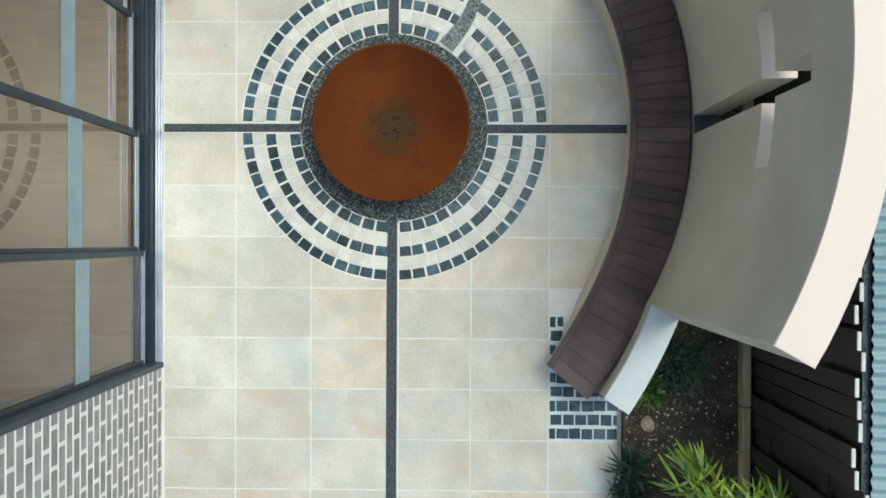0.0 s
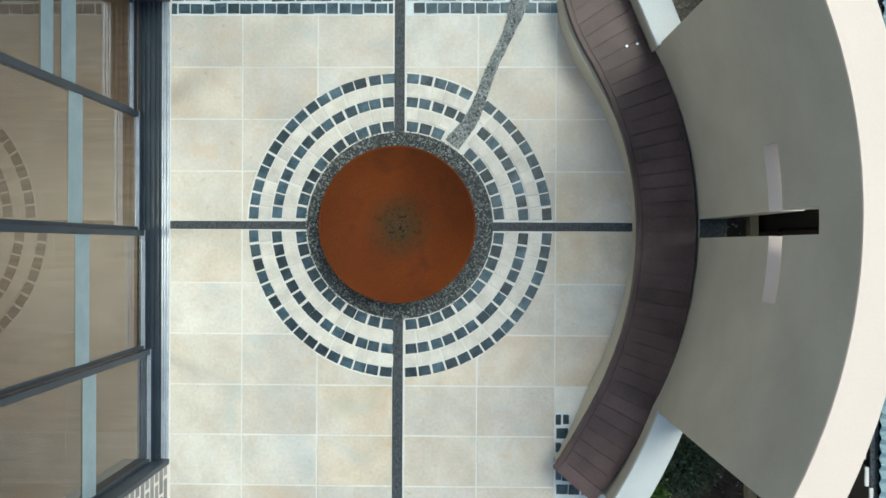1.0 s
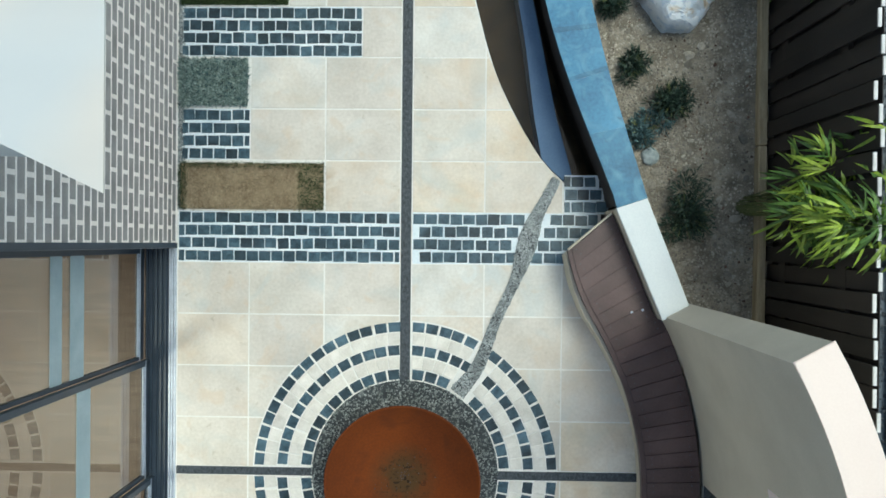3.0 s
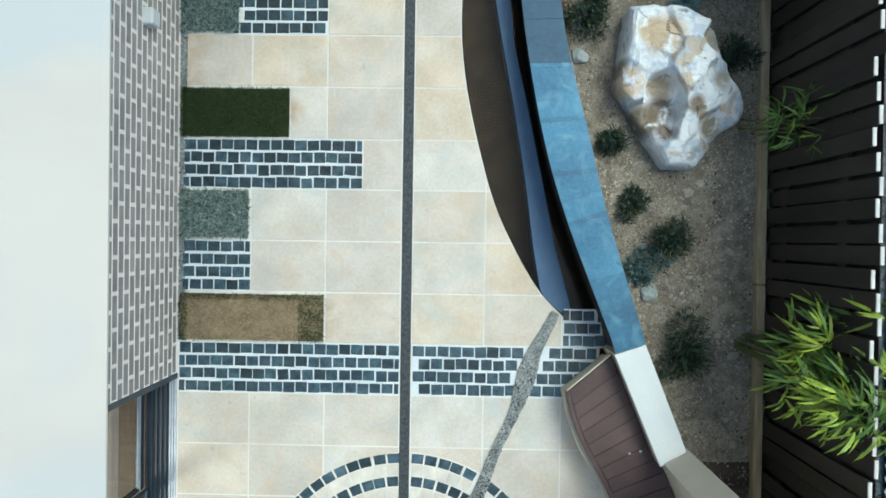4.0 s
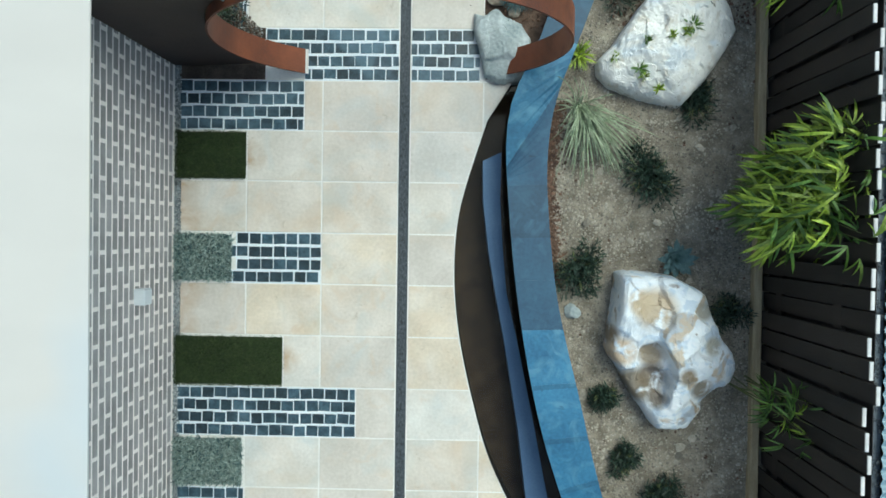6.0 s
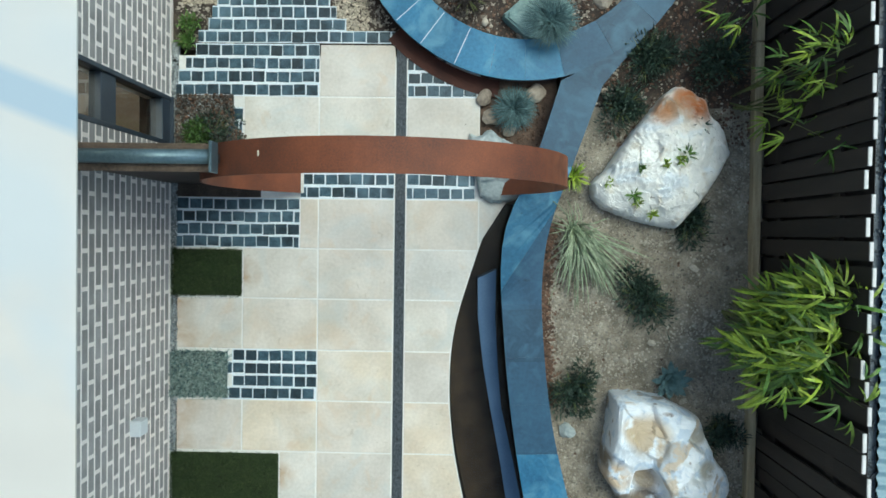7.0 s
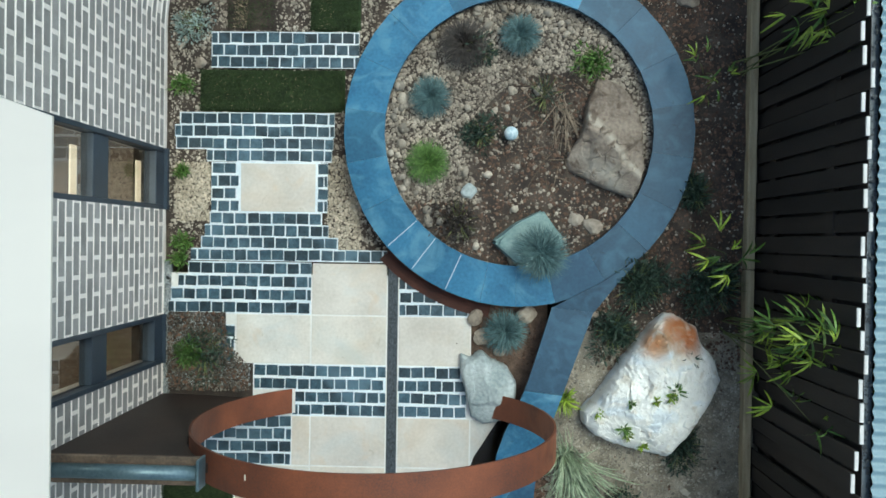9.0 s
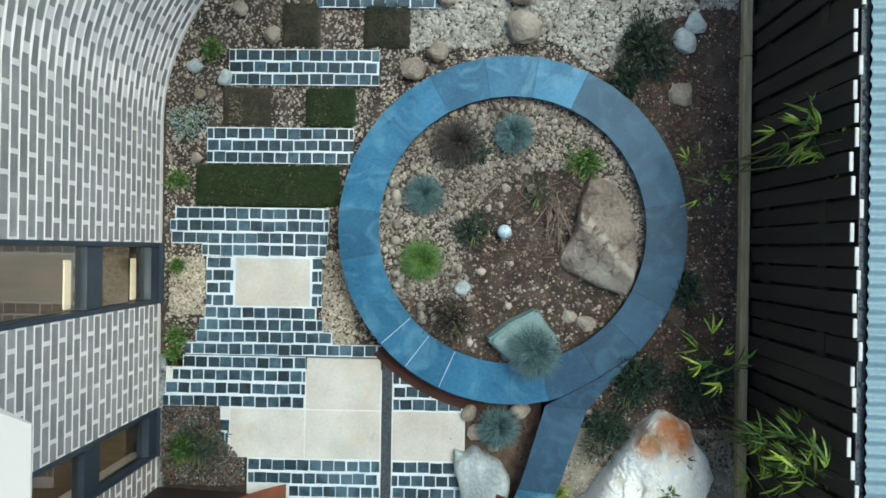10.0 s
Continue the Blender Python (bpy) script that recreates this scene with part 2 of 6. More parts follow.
SLAB_LINE = ((1.30, 9.33, 0.2), (0.755, 0.656, 0.0))
SANDSTONE = paver_mat()
MORTAR = mat("pale_mortar", (0.70, 0.69, 0.66), (0.86, 0.85, 0.82), 5, 0.9, 0.2)
GREY_MORTAR = mat("grey_mortar", (0.60, 0.69, 0.76), (0.87, 0.91, 0.94), 3, 0.9, 0.3)
COBBLE = mat("dark_cobble", (0.011, 0.030, 0.045), (0.060, 0.105, 0.138), 16, 0.36, 0.5, 90, vary=0.55)
layer(COBBLE, base_of(COBBLE), (0.15, 0.245, 0.32), 2.0, 0.52, 0.70, 0.48, 6.0, 1.0)
PALE_COBBLE = mat("pale_cobble", (0.62, 0.59, 0.54), (0.82, 0.79, 0.74), 9, 0.6, 0.2, 80, vary=0.08)
CHANNEL = mat("dark_channel_stone", (0.012, 0.016, 0.022), (0.088, 0.105, 0.124), 60, 0.6, 0.8, 180, stretch=(1, 0.6, 1))
BRICK = mat("grey_brick", (0.285, 0.272, 0.262), (0.435, 0.415, 0.40), 7, 0.8, 0.3, 120, vary=0.15)
BRICK_MORTAR = mat("cream_mortar", (0.86, 0.80, 0.75), (0.94, 0.885, 0.84), 6, 0.9, 0.3)
CORTEN = mat("rusted_steel", (0.10, 0.033, 0.018), (0.29, 0.090, 0.036), 3.0, 0.7, 0.25, 110, mid=(0.19, 0.058, 0.025))
BOWL_RUST = bowl_mat()
BOWL_DARK = mat("dark_rust", (0.035, 0.012, 0.009), (0.090, 0.030, 0.018), 6.0, 0.8, 0.3, 90)
WORN_STEEL = mat("worn_brown_steel", (0.055, 0.040, 0.030), (0.20, 0.145, 0.105), 9, 0.7, 0.3, 60)
BROWN_STEEL = mat("brown_steel", (0.018, 0.011, 0.009), (0.042, 0.025, 0.019), 3, 0.6, 0.1, 90)
BENCH = mat("purple_brown_bench", (0.060, 0.035, 0.035), (0.124, 0.078, 0.075), 5, 0.5, 0.25, 70, vary=0.17)
RENDER = mat("cream_render", (0.50, 0.455, 0.37), (0.63, 0.58, 0.48), 2.0, 0.85, 0.12, 130)
LOW_CAP = mat("cool_white_cap", (0.66, 0.70, 0.72), (0.78, 0.81, 0.82), 2.0, 0.6, 0.05, 90)
WHITE_CAP = mat("white_cap", (0.87, 0.71, 0.615), (0.93, 0.775, 0.68), 1.2, 0.6, 0.05, 90)
ROOF_WHITE = roof_mat()
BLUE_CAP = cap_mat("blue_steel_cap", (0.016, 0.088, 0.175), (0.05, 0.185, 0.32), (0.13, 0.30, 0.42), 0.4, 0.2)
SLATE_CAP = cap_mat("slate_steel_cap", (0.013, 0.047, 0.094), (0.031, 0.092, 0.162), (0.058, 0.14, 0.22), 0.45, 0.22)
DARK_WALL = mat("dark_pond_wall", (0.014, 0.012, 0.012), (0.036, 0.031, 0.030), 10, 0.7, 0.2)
POND_BED = mat("pond_bed", (0.034, 0.025, 0.017), (0.100, 0.073, 0.050), 7, 0.8, 0.2, 40)
REFLECT_BLUE = mat("blue_pond_reflection", (0.075, 0.15, 0.28), (0.12, 0.21, 0.36), 3, 0.6, 0.1)
WATER = glass_mat("pond_water", (0.72, 0.70, 0.62), 1.33)
GLASS = glass_mat("window_glass", (0.80, 0.80, 0.78), 2.3)
CLEAR = glass_mat("clear_back", (0.95, 0.95, 0.95), 1.0)
FRAME = mat("slate_blue_frame", (0.022, 0.034, 0.052), (0.042, 0.060, 0.086), 5, 0.4, 0.05)
ALUMINIUM = mat("aluminium_track", (0.45, 0.50, 0.60), (0.62, 0.68, 0.78), 9, 0.35, 0.05, metal=0.4)
STRIP = mat("frosted_strip", (0.30, 0.40, 0.45), (0.40, 0.50, 0.54), 6, 0.5, 0.05)
INSIDE = mat("interior_plaster", (0.30, 0.25, 0.21), (0.38, 0.32, 0.27), 2, 0.8, 0.05)
TIMBER_FLOOR = mat("timber_floor", (0.16, 0.11, 0.08), (0.27, 0.20, 0.15), 3, 0.45, 0.1, stretch=(1, 8, 1))
FENCE = mat("dark_stained_paling", (0.016, 0.0125, 0.0105), (0.039, 0.030, 0.0245), 5, 0.75, 0.3, 80, vary=0.3, stretch=(1, 1, 0.2))
PALING_TOP = mat("pale_paling_top", (0.62, 0.60, 0.57), (0.80, 0.78, 0.75), 9, 0.7, 0.1)
SLEEPER = mat("weathered_sleeper", (0.31, 0.24, 0.14), (0.53, 0.44, 0.29), 5, 0.85, 0.5, 60, stretch=(6, 0.6, 6))
SOIL = mat("garden_soil", (0.130, 0.112, 0.086), (0.42, 0.375, 0.30), 9, 0.95, 1.0, 110, mid=(0.245, 0.215, 0.167))
DARK_SOIL = mat("dark_and_shaded_soil", (0.022, 0.017, 0.014), (0.105, 0.081, 0.065), 7, 0.95, 1.0, 80, mid=(0.053, 0.040, 0.032))
MULCH = mat("dark_mulch", (0.05, 0.034, 0.026), (0.20, 0.135, 0.10), 12, 0.95, 1.0, 90)
PEBBLE = mat("mixed_pebble", (0.145, 0.130, 0.104), (0.43, 0.39, 0.325), 3, 0.8, 0.2, 60, vary=0.45, island=True)
PALE_PEBBLE = mat("cream_pebble", (0.13, 0.105, 0.08), (0.43, 0.375, 0.305), 3, 0.8, 0.2, 60, vary=0.5, island=True)
BOWL_GRAVEL = mat("charcoal_gravel", (0.090, 0.105, 0.105), (0.32, 0.35, 0.345), 8, 0.8, 0.4, 90, vary=0.38, island=True)
GREY_GRAVEL = mat("grey_gravel", (0.17, 0.19, 0.195), (0.42, 0.45, 0.46), 8, 0.8, 0.4, 90, vary=0.42, island=True)
CHIP = mat("bark_chip", (0.050, 0.030, 0.021), (0.175, 0.105, 0.072), 8, 0.9, 0.3, 90, vary=0.55, island=True)
WHITE_ROCK = quartz_mat()
GREY_ROCK = mat("grey_rock", (0.24, 0.29, 0.30), (0.56, 0.61, 0.61), 6, 0.8, 0.7, 40)
TAN_ROCK = mat("tan_rock", (0.17, 0.135, 0.105), (0.46, 0.40, 0.33), 4, 0.85, 0.8, 40)
TURF = mat("dark_turf", (0.010, 0.022, 0.006), (0.035, 0.065, 0.018), 9, 0.9, 0.6, 120)
DRY_TURF = mat("dry_turf", (0.19, 0.14, 0.085), (0.44, 0.355, 0.235), 7, 0.95, 0.6, 90)
TURF_BLADE = mat("turf_blade", (0.018, 0.033, 0.010), (0.064, 0.092, 0.030), 30, 0.8, 0, vary=0.35, island=True)
DRY_BLADE = mat("dry_blade", (0.24, 0.185, 0.115), (0.52, 0.43, 0.30), 30, 0.9, 0, vary=0.3, island=True)
BLUE_LEAF = mat("blue_grey_leaf", (0.05, 0.10, 0.105), (0.14, 0.23, 0.235), 25, 0.7, 0, vary=0.4, island=True)
SAGE_LEAF = mat("sage_leaf", (0.21, 0.285, 0.26), (0.45, 0.53, 0.49), 25, 0.7, 0, vary=0.35, island=True)
GRASS_LEAF = mat("mid_green_leaf", (0.025, 0.06, 0.012), (0.09, 0.17, 0.035), 25, 0.5, 0, vary=0.5, island=True)
GREEN_LEAF = mat("green_leaf", (0.05, 0.11, 0.02), (0.16, 0.28, 0.06), 25, 0.6, 0, vary=0.4, island=True)
DARK_LEAF = mat("dark_leaf", (0.014, 0.034, 0.024), (0.055, 0.09, 0.06), 25, 0.6, 0, vary=0.5, island=True)
MID_LEAF = mat("green_bamboo_leaf", (0.035, 0.085, 0.012), (0.13, 0.23, 0.035), 9, 0.5, 0, vary=0.5, island=True)
LIME_LEAF = mat("lime_bamboo_leaf", (0.09, 0.17, 0.012), (0.37, 0.47, 0.05), 9, 0.5, 0, vary=0.55, island=True)
FLAX_LEAF = mat("pale_flax_blade", (0.15, 0.21, 0.11), (0.42, 0.48, 0.33), 20, 0.6, 0, vary=0.35, island=True)
STEM = mat("green_stem", (0.08, 0.10, 0.03), (0.20, 0.22, 0.08), 20, 0.6, 0.1)
CORRUGATED = mat("pale_blue_roof", (0.19, 0.30, 0.35), (0.30, 0.42, 0.47), 2, 0.45, 0.05, 50)
GUTTER = mat("dark_gutter", (0.015, 0.02, 0.026), (0.05, 0.06, 0.07), 9, 0.6, 0.3)
GATE_STEEL = gate_mat()
GUTTER_STEEL = mat("grey_gutter_steel", (0.045, 0.06, 0.075), (0.13, 0.16, 0.185), 5, 0.5, 0.2)
PIPE = mat("grey_blue_steel", (0.085, 0.135, 0.165), (0.18, 0.255, 0.29), 6, 0.4, 0.1, metal=0.5)
TEAL_STONE = mat("verdigris_stone", (0.14, 0.24, 0.24), (0.36, 0.48, 0.46), 6, 0.8, 0.5)

BRONZE_LEAF = mat("bronze_leaf", (0.022, 0.018, 0.017), (0.085, 0.070, 0.060), 25, 0.6, 0, vary=0.5, island=True)
CRYSTAL = mat("pale_blue_glass", (0.30, 0.48, 0.58), (0.80, 0.88, 0.92), 22, 0.15, 0.3, 60)
PALE_ROCK = pale_rock_mat()
SLAB_ROCK = slab_mat()
DRY_TWIG = mat("dry_twig", (0.10, 0.075, 0.055), (0.28, 0.22, 0.16), 20, 0.9, 0.2, 80, vary=0.3, island=True)
TAN_GRAVEL = mat("pale_tan_gravel", (0.27, 0.225, 0.165), (0.56, 0.49, 0.39), 4, 0.85, 0.3, 70, vary=0.4, island=True)
PALE_GRAVEL = mat("pale_grey_gravel", (0.215, 0.20, 0.172), (0.50, 0.475, 0.42), 4, 0.85, 0.3, 70, vary=0.4, island=True)
BED_PEBBLE = mat("dark_mixed_pebble", (0.030, 0.027, 0.023), (0.20, 0.18, 0.155), 5, 0.7, 0.3, 60, vary=0.7, island=True)
PATH_PEBBLE = mat("pale_path_pebble", (0.19, 0.162, 0.128), (0.50, 0.445, 0.37), 3, 0.8, 0.2, 60, vary=0.45, island=True)

# ---- building tools ----
def thing(name, label, category, group="", kind="", at=(0, 0, 0)):
    """An Empty that carries a thing's parts."""
    ob = new(name)
    ob.empty_display_size = 0.1
    ob.location = at
    return tagged(ob, label, category, group, kind)


def mesh_of(bm, material, name="mesh", smooth=False):
    me = bpy.data.meshes.new(name)
    bm.normal_update()
    bm.to_mesh(me)
    bm.free()
    me.materials.append(material)
    if smooth:
        me.polygons.foreach_set("use_smooth", [True] * len(me.polygons))
    return me


def part(name, bm, material, parent=None, label="", smooth=False, m=None):
    ob = new(name, mesh_of(bm, material, name, smooth))
    ob.parent = parent
    if parent is not None:
        ob.matrix_parent_inverse = Matrix.Translation(-parent.location)
    if m is not None:
        ob.matrix_basis = m
    if label:
        ob["label"] = label
    return ob


def piece(name, me, parent, m):
    ob = new(name, me)
    ob.parent = parent
    ob.matrix_parent_inverse = Matrix.Translation(-parent.location)
    ob.matrix_basis = m
    return ob


def box(bm, x0, y0, z0, x1, y1, z1):
    v = [bm.verts.new((x, y, z)) for z in (z0, z1) for x, y in ((x0, y0), (x1, y0), (x1, y1), (x0, y1))]
    for f in ((3, 2, 1, 0), (4, 5, 6, 7), (0, 1, 5, 4), (1, 2, 6, 5), (2, 3, 7, 6), (3, 0, 4, 7)):
        bm.faces.new([v[i] for i in f])
    return bm


def boxed(x0, y0, z0, x1, y1, z1, bevel=0.0):
    bm = box(bmesh.new(), x0, y0, z0, x1, y1, z1)
    if bevel:
        bmesh.ops.bevel(bm, geom=bm.edges[:], offset=bevel, segments=1, affect="EDGES")
    return bm


def prism(outline, z0, z1, bevel=0.0):
    """A slab from a plan outline (counter-clockwise)."""
    bm = bmesh.new()
    lo = [bm.verts.new((x, y, z0)) for x, y in outline]
    hi = [bm.verts.new((x, y, z1)) for x, y in outline]
    bm.faces.new(hi)
    bm.faces.new(lo[::-1])
    k = len(outline)
    for i in range(k):
        j = (i + 1) % k
        bm.faces.new((lo[i], lo[j], hi[j], hi[i]))
    if bevel:
        bmesh.ops.bevel(bm, geom=[e for e in bm.edges if abs(e.verts[0].co.z - z1) < 1e-5 and abs(e.verts[1].co.z - z1) < 1e-5], offset=bevel, segments=2, affect="EDGES")
    return bm


def chamfered(w, d, h, c=0.006):
    """A small block with a chamfered top: 9 faces, centred in plan, foot at z = 0."""
    bm = bmesh.new()
    rings = []
    for z, s in ((0, 0), (h - c, 0), (h, c)):
        rings.append([bm.verts.new((x * (w / 2 - s), y * (d / 2 - s), z)) for x, y in ((-1, -1), (1, -1), (1, 1), (-1, 1))])
    for a, b in zip(rings, rings[1:]):
        for i in range(4):
            bm.faces.new((a[i], a[(i + 1) % 4], b[(i + 1) % 4], b[i]))
    bm.faces.new(rings[-1])
    return bm


def arc_block(c, r0, r1, a0, a1, z0, z1, steps=6, bevel=0.0):
    """A curved block round c, between two radii and two angles in degrees."""
    ang = [radians(a0 + (a1 - a0) * i / steps) for i in range(steps + 1)]
    out = [(c[0] + r1 * math.cos(a), c[1] + r1 * math.sin(a)) for a in ang]
    back = [(c[0] + r0 * math.cos(a), c[1] + r0 * math.sin(a)) for a in reversed(ang)]
    return prism(out + back, z0, z1, bevel)


def spline(points, n):
    """Catmull-Rom through control points; n samples."""
    p = np.array(points, float)
    q = np.vstack([2 * p[0] - p[1], p, 2 * p[-1] - p[-2]])
    out = []
    for u in np.linspace(0, len(p) - 1, n):
        i = min(int(u), len(p) - 2)
        t = u - i
        a, b, c, d = q[i], q[i + 1], q[i + 2], q[i + 3]
        out.append(0.5 * (2 * b + (c - a) * t + (2 * a - 5 * b + 4 * c - d) * t * t + (3 * b - a - 3 * c + d) * t ** 3))
    return np.array(out)


def soup(name, verts, faces, material, parent=None, smooth=False):
    """Many small loose pieces in one mesh."""
    me = bpy.data.meshes.new(name)
    me.from_pydata(verts, [], faces)
    me.materials.append(material)
    if smooth:
        me.polygons.foreach_set("use_smooth", [True] * len(me.polygons))
    me.update()
    ob = new(name, me)
    ob.parent = parent
    if parent is not None:
        ob.matrix_parent_inverse = Matrix.Translation(-parent.location)
    return ob


STONE_V = np.array([(math.cos(a) * math.cos(b), math.sin(a) * math.cos(b), math.sin(b)) for b, k in ((-0.6, 0.0), (0.45, 0.5)) for a in (np.arange(6) + k) * math.pi / 3] + [(0, 0, 1)])
STONE_F = [(i, (i + 1) % 6, 6 + i) for i in range(6)] + [((i + 1) % 6, 6 + (i + 1) % 6, 6 + i) for i in range(6)] + [(6 + i, 6 + (i + 1) % 6, 12) for i in range(6)]


def stones(rng, places, lo, hi, flat=0.6):
    """Loose round stones at the places (x, y, z)."""
    V, F = [], []
    for p in places:
        r = lo * (hi / lo) ** (rng.random() ** 1.8)
        s = np.array((r * rng.uniform(0.75, 1.3), r * rng.uniform(0.7, 1.0), r * flat * rng.uniform(0.7, 1.2)))
        a = rng.uniform(0, 6.28)
        v = STONE_V * s * rng.uniform(0.82, 1.15, (13, 1))
        x, y = v[:, 0] * math.cos(a) - v[:, 1] * math.sin(a), v[:, 0] * math.sin(a) + v[:, 1] * math.cos(a)
        k = len(V)
        V.extend(np.stack((x + p[0], y + p[1], v[:, 2] + p[2]), 1).tolist())
        F.extend([tuple(i + k for i in f) for f in STONE_F])
    return V, F


def blade(V, F, base, tip, width, sag=0.0, side=None, segs=3):
    """A tapering leaf from base to tip, bent by sag."""
    b, t = np.array(base, float), np.array(tip, float)
    d = t - b
    if side is None:
        side = np.cross(d, (0, 0, 1.0))
        ln = np.linalg.norm(side)
        side = side / ln if ln > 1e-6 else np.array((1.0, 0, 0))
    k = len(V)
    for i in range(segs):
        u = i / segs
        w = width * 0.5 * (0.55 + 1.8 * u * (1 - u) if i else 0.5)
        c = b + d * u + np.array((0, 0, 4 * sag * u * (1 - u)))
        V.append((c + side * w).tolist())
        V.append((c - side * w).tolist())
    V.append(t.tolist())
    for i in range(segs - 1):
        F.append((k + 2 * i, k + 2 * i + 1, k + 2 * i + 3, k + 2 * i + 2))
    F.append((k + 2 * segs - 2, k + 2 * segs - 1, k + 2 * segs))


def inside(poly, x, y):
    c, j = False, len(poly) - 1
    for i in range(len(poly)):
        (xi, yi), (xj, yj) = poly[i], poly[j]
        if (yi > y) != (yj > y) and x < (xj - xi) * (y - yi) / (yj - yi) + xi:
            c = not c
        j = i
    return c

# ---- plan ----
WALL_X = -2.24                      # face of the brick house wall
ARC_C = (-1.3, 0.93)                # centre of the curved bench and wall
FIRE_C = (-0.385, 0.972)            # centre of the fire bowl and its paving rings
RING_C = (0.575, 9.435)             # centre of the round planter
CHAN_X = (-0.432, -0.350)           # the dark channel that runs the length of the court
CAP_L = [(1.19, 3.12), (0.83, 4.06), (0.645, 4.70), (0.50, 5.50), (0.42, 6.30), (0.41, 6.75), (0.47, 7.05), (0.645, 7.44), (0.855, 8.10)]
CAP_R = [(1.41, 3.17), (1.14, 4.06), (0.985, 4.70), (0.80, 5.50), (0.72, 6.30), (0.735, 6.75), (0.80, 7.05), (0.93, 7.40), (1.17, 8.06)]
POND_L = [(0.93, 3.25), (0.647, 3.547), (0.344, 4.107), (0.177, 4.647), (0.06, 5.20), (0.022, 5.70), (0.06, 6.15), (0.195, 6.632), (0.345, 7.06), (0.47, 7.16)]
CAP_LS, CAP_RS, POND_LS = spline(CAP_L, 60), spline(CAP_R, 60), spline(POND_L, 60)


def cap_left(y):
    return float(np.interp(y, CAP_LS[:, 1], CAP_LS[:, 0]))


def cap_right(y):
    return float(np.interp(y, CAP_RS[:, 1], CAP_RS[:, 0]))


def cap_z(y):
    return 0.47 - 0.055 * (y - 3.1)


def pond_left(y):
    return float(np.interp(y, POND_LS[:, 1], POND_LS[:, 0]))


def court_edge(y):
    """The right-hand edge of the paved court."""
    if y < -0.80:
        return 1.44
    if y < 2.72:
        return ARC_C[0] + math.sqrt(2.80 ** 2 - (y - ARC_C[1]) ** 2) + 0.16 * max(0.0, y - 2.1)
    if y < 3.25:
        return 1.16
    if y < 7.16:
        return pond_left(y)
    return 0.236


# ---- ground ----
bm = bmesh.new()
bmesh.ops.create_grid(bm, x_segments=8, y_segments=8, size=400)
bmesh.ops.translate(bm, verts=bm.verts, vec=(0, 0, -0.4))
tagged(part("ground", bm, SOIL), "bare brown earth far around the courtyard", "ground", kind="structure")

bm = bmesh.new()
ys = [-6.0, -3.0, -0.801, -0.8] + [round(-0.75 + 0.05 * i, 3) for i in range(182)]
ys = [y for y in ys if y < 8.46]
lo, hi = [], []
for y in ys:
    lo.append(bm.verts.new((WALL_X - 0.02, y, -0.004)))
    hi.append(bm.verts.new((court_edge(y), y, -0.004)))
for i in range(len(ys) - 1):
    bm.faces.new((lo[i], hi[i], hi[i + 1], lo[i + 1]))
low = [bm.verts.new((v.co.x, v.co.y, -0.35)) for v in hi]
for i in range(len(ys) - 1):
    bm.faces.new((hi[i], low[i], low[i + 1], hi[i + 1]))
pavement = tagged(part("pavement", bm, MORTAR), "cream sandstone courtyard paving with pale mortar joints", "paving", kind="structure")


def uneven(x, y, amp):
    return amp * (noise.noise((x * 2.2, y * 2.2, 0.3)) + 0.5 * noise.noise((x * 7, y * 7, 2.0)) + 0.3 * noise.noise((x * 22, y * 22, 5.0)))


def bed_z(x, y):
    """Height of the planted beds."""
    if (x - RING_C[0]) ** 2 + (y - RING_C[1]) ** 2 < 1.2 ** 2:
        return 0.10 + uneven(x, y, 0.02)
    if y > 8.3 and x < cap_left(8.1) or (y > 10.3 and x < 1.55):
        rise = min(1.0, max(0.0, (x - 0.55) / 1.0))
        return -0.032 + 0.117 * rise + uneven(x, y, 0.012)
    return 0.085 + uneven(x, y, 0.03)


def sheet(name, x0, x1, y0, y1, step, material, label, keep=None):
    bm = bmesh.new()
    nx, ny = int((x1 - x0) / step) + 1, int((y1 - y0) / step) + 1
    g = {}
    for j in range(ny + 1):
        for i in range(nx + 1):
            x, y = x0 + (x1 - x0) * i / nx, y0 + (y1 - y0) * j / ny
            g[i, j] = (x, y)
    vs = {}
    for j in range(ny):
        for i in range(nx):
            cx, cy = x0 + (x1 - x0) * (i + 0.5) / nx, y0 + (y1 - y0) * (j + 0.5) / ny
            if keep and not keep(cx, cy):
                continue
            q = []
            for k in ((i, j), (i + 1, j), (i + 1, j + 1), (i, j + 1)):
                if k not in vs:
                    vs[k] = bm.verts.new((*g[k], bed_z(*g[k])))
                q.append(vs[k])
            bm.faces.new(q)
    return tagged(part(name, bm, material, smooth=True), label, "garden bed", kind="structure")


def in_east_bed(x, y):
    if y < 3.1:
        a = math.hypot(x - ARC_C[0], y - ARC_C[1])
        if -0.95 < y < 3.28:
            return a > 3.3
        return x > 1.44
    if y < 8.15:
        return x > cap_right(y) - 0.1
    return math.hypot(x - RING_C[0], y - RING_C[1]) > 1.2 and x > RING_C[0]


def in_west_bed(x, y):
    return y > 8.37 and math.hypot(x - RING_C[0], y - RING_C[1]) > 1.2 and x <= RING_C[0] and y <= 10.33


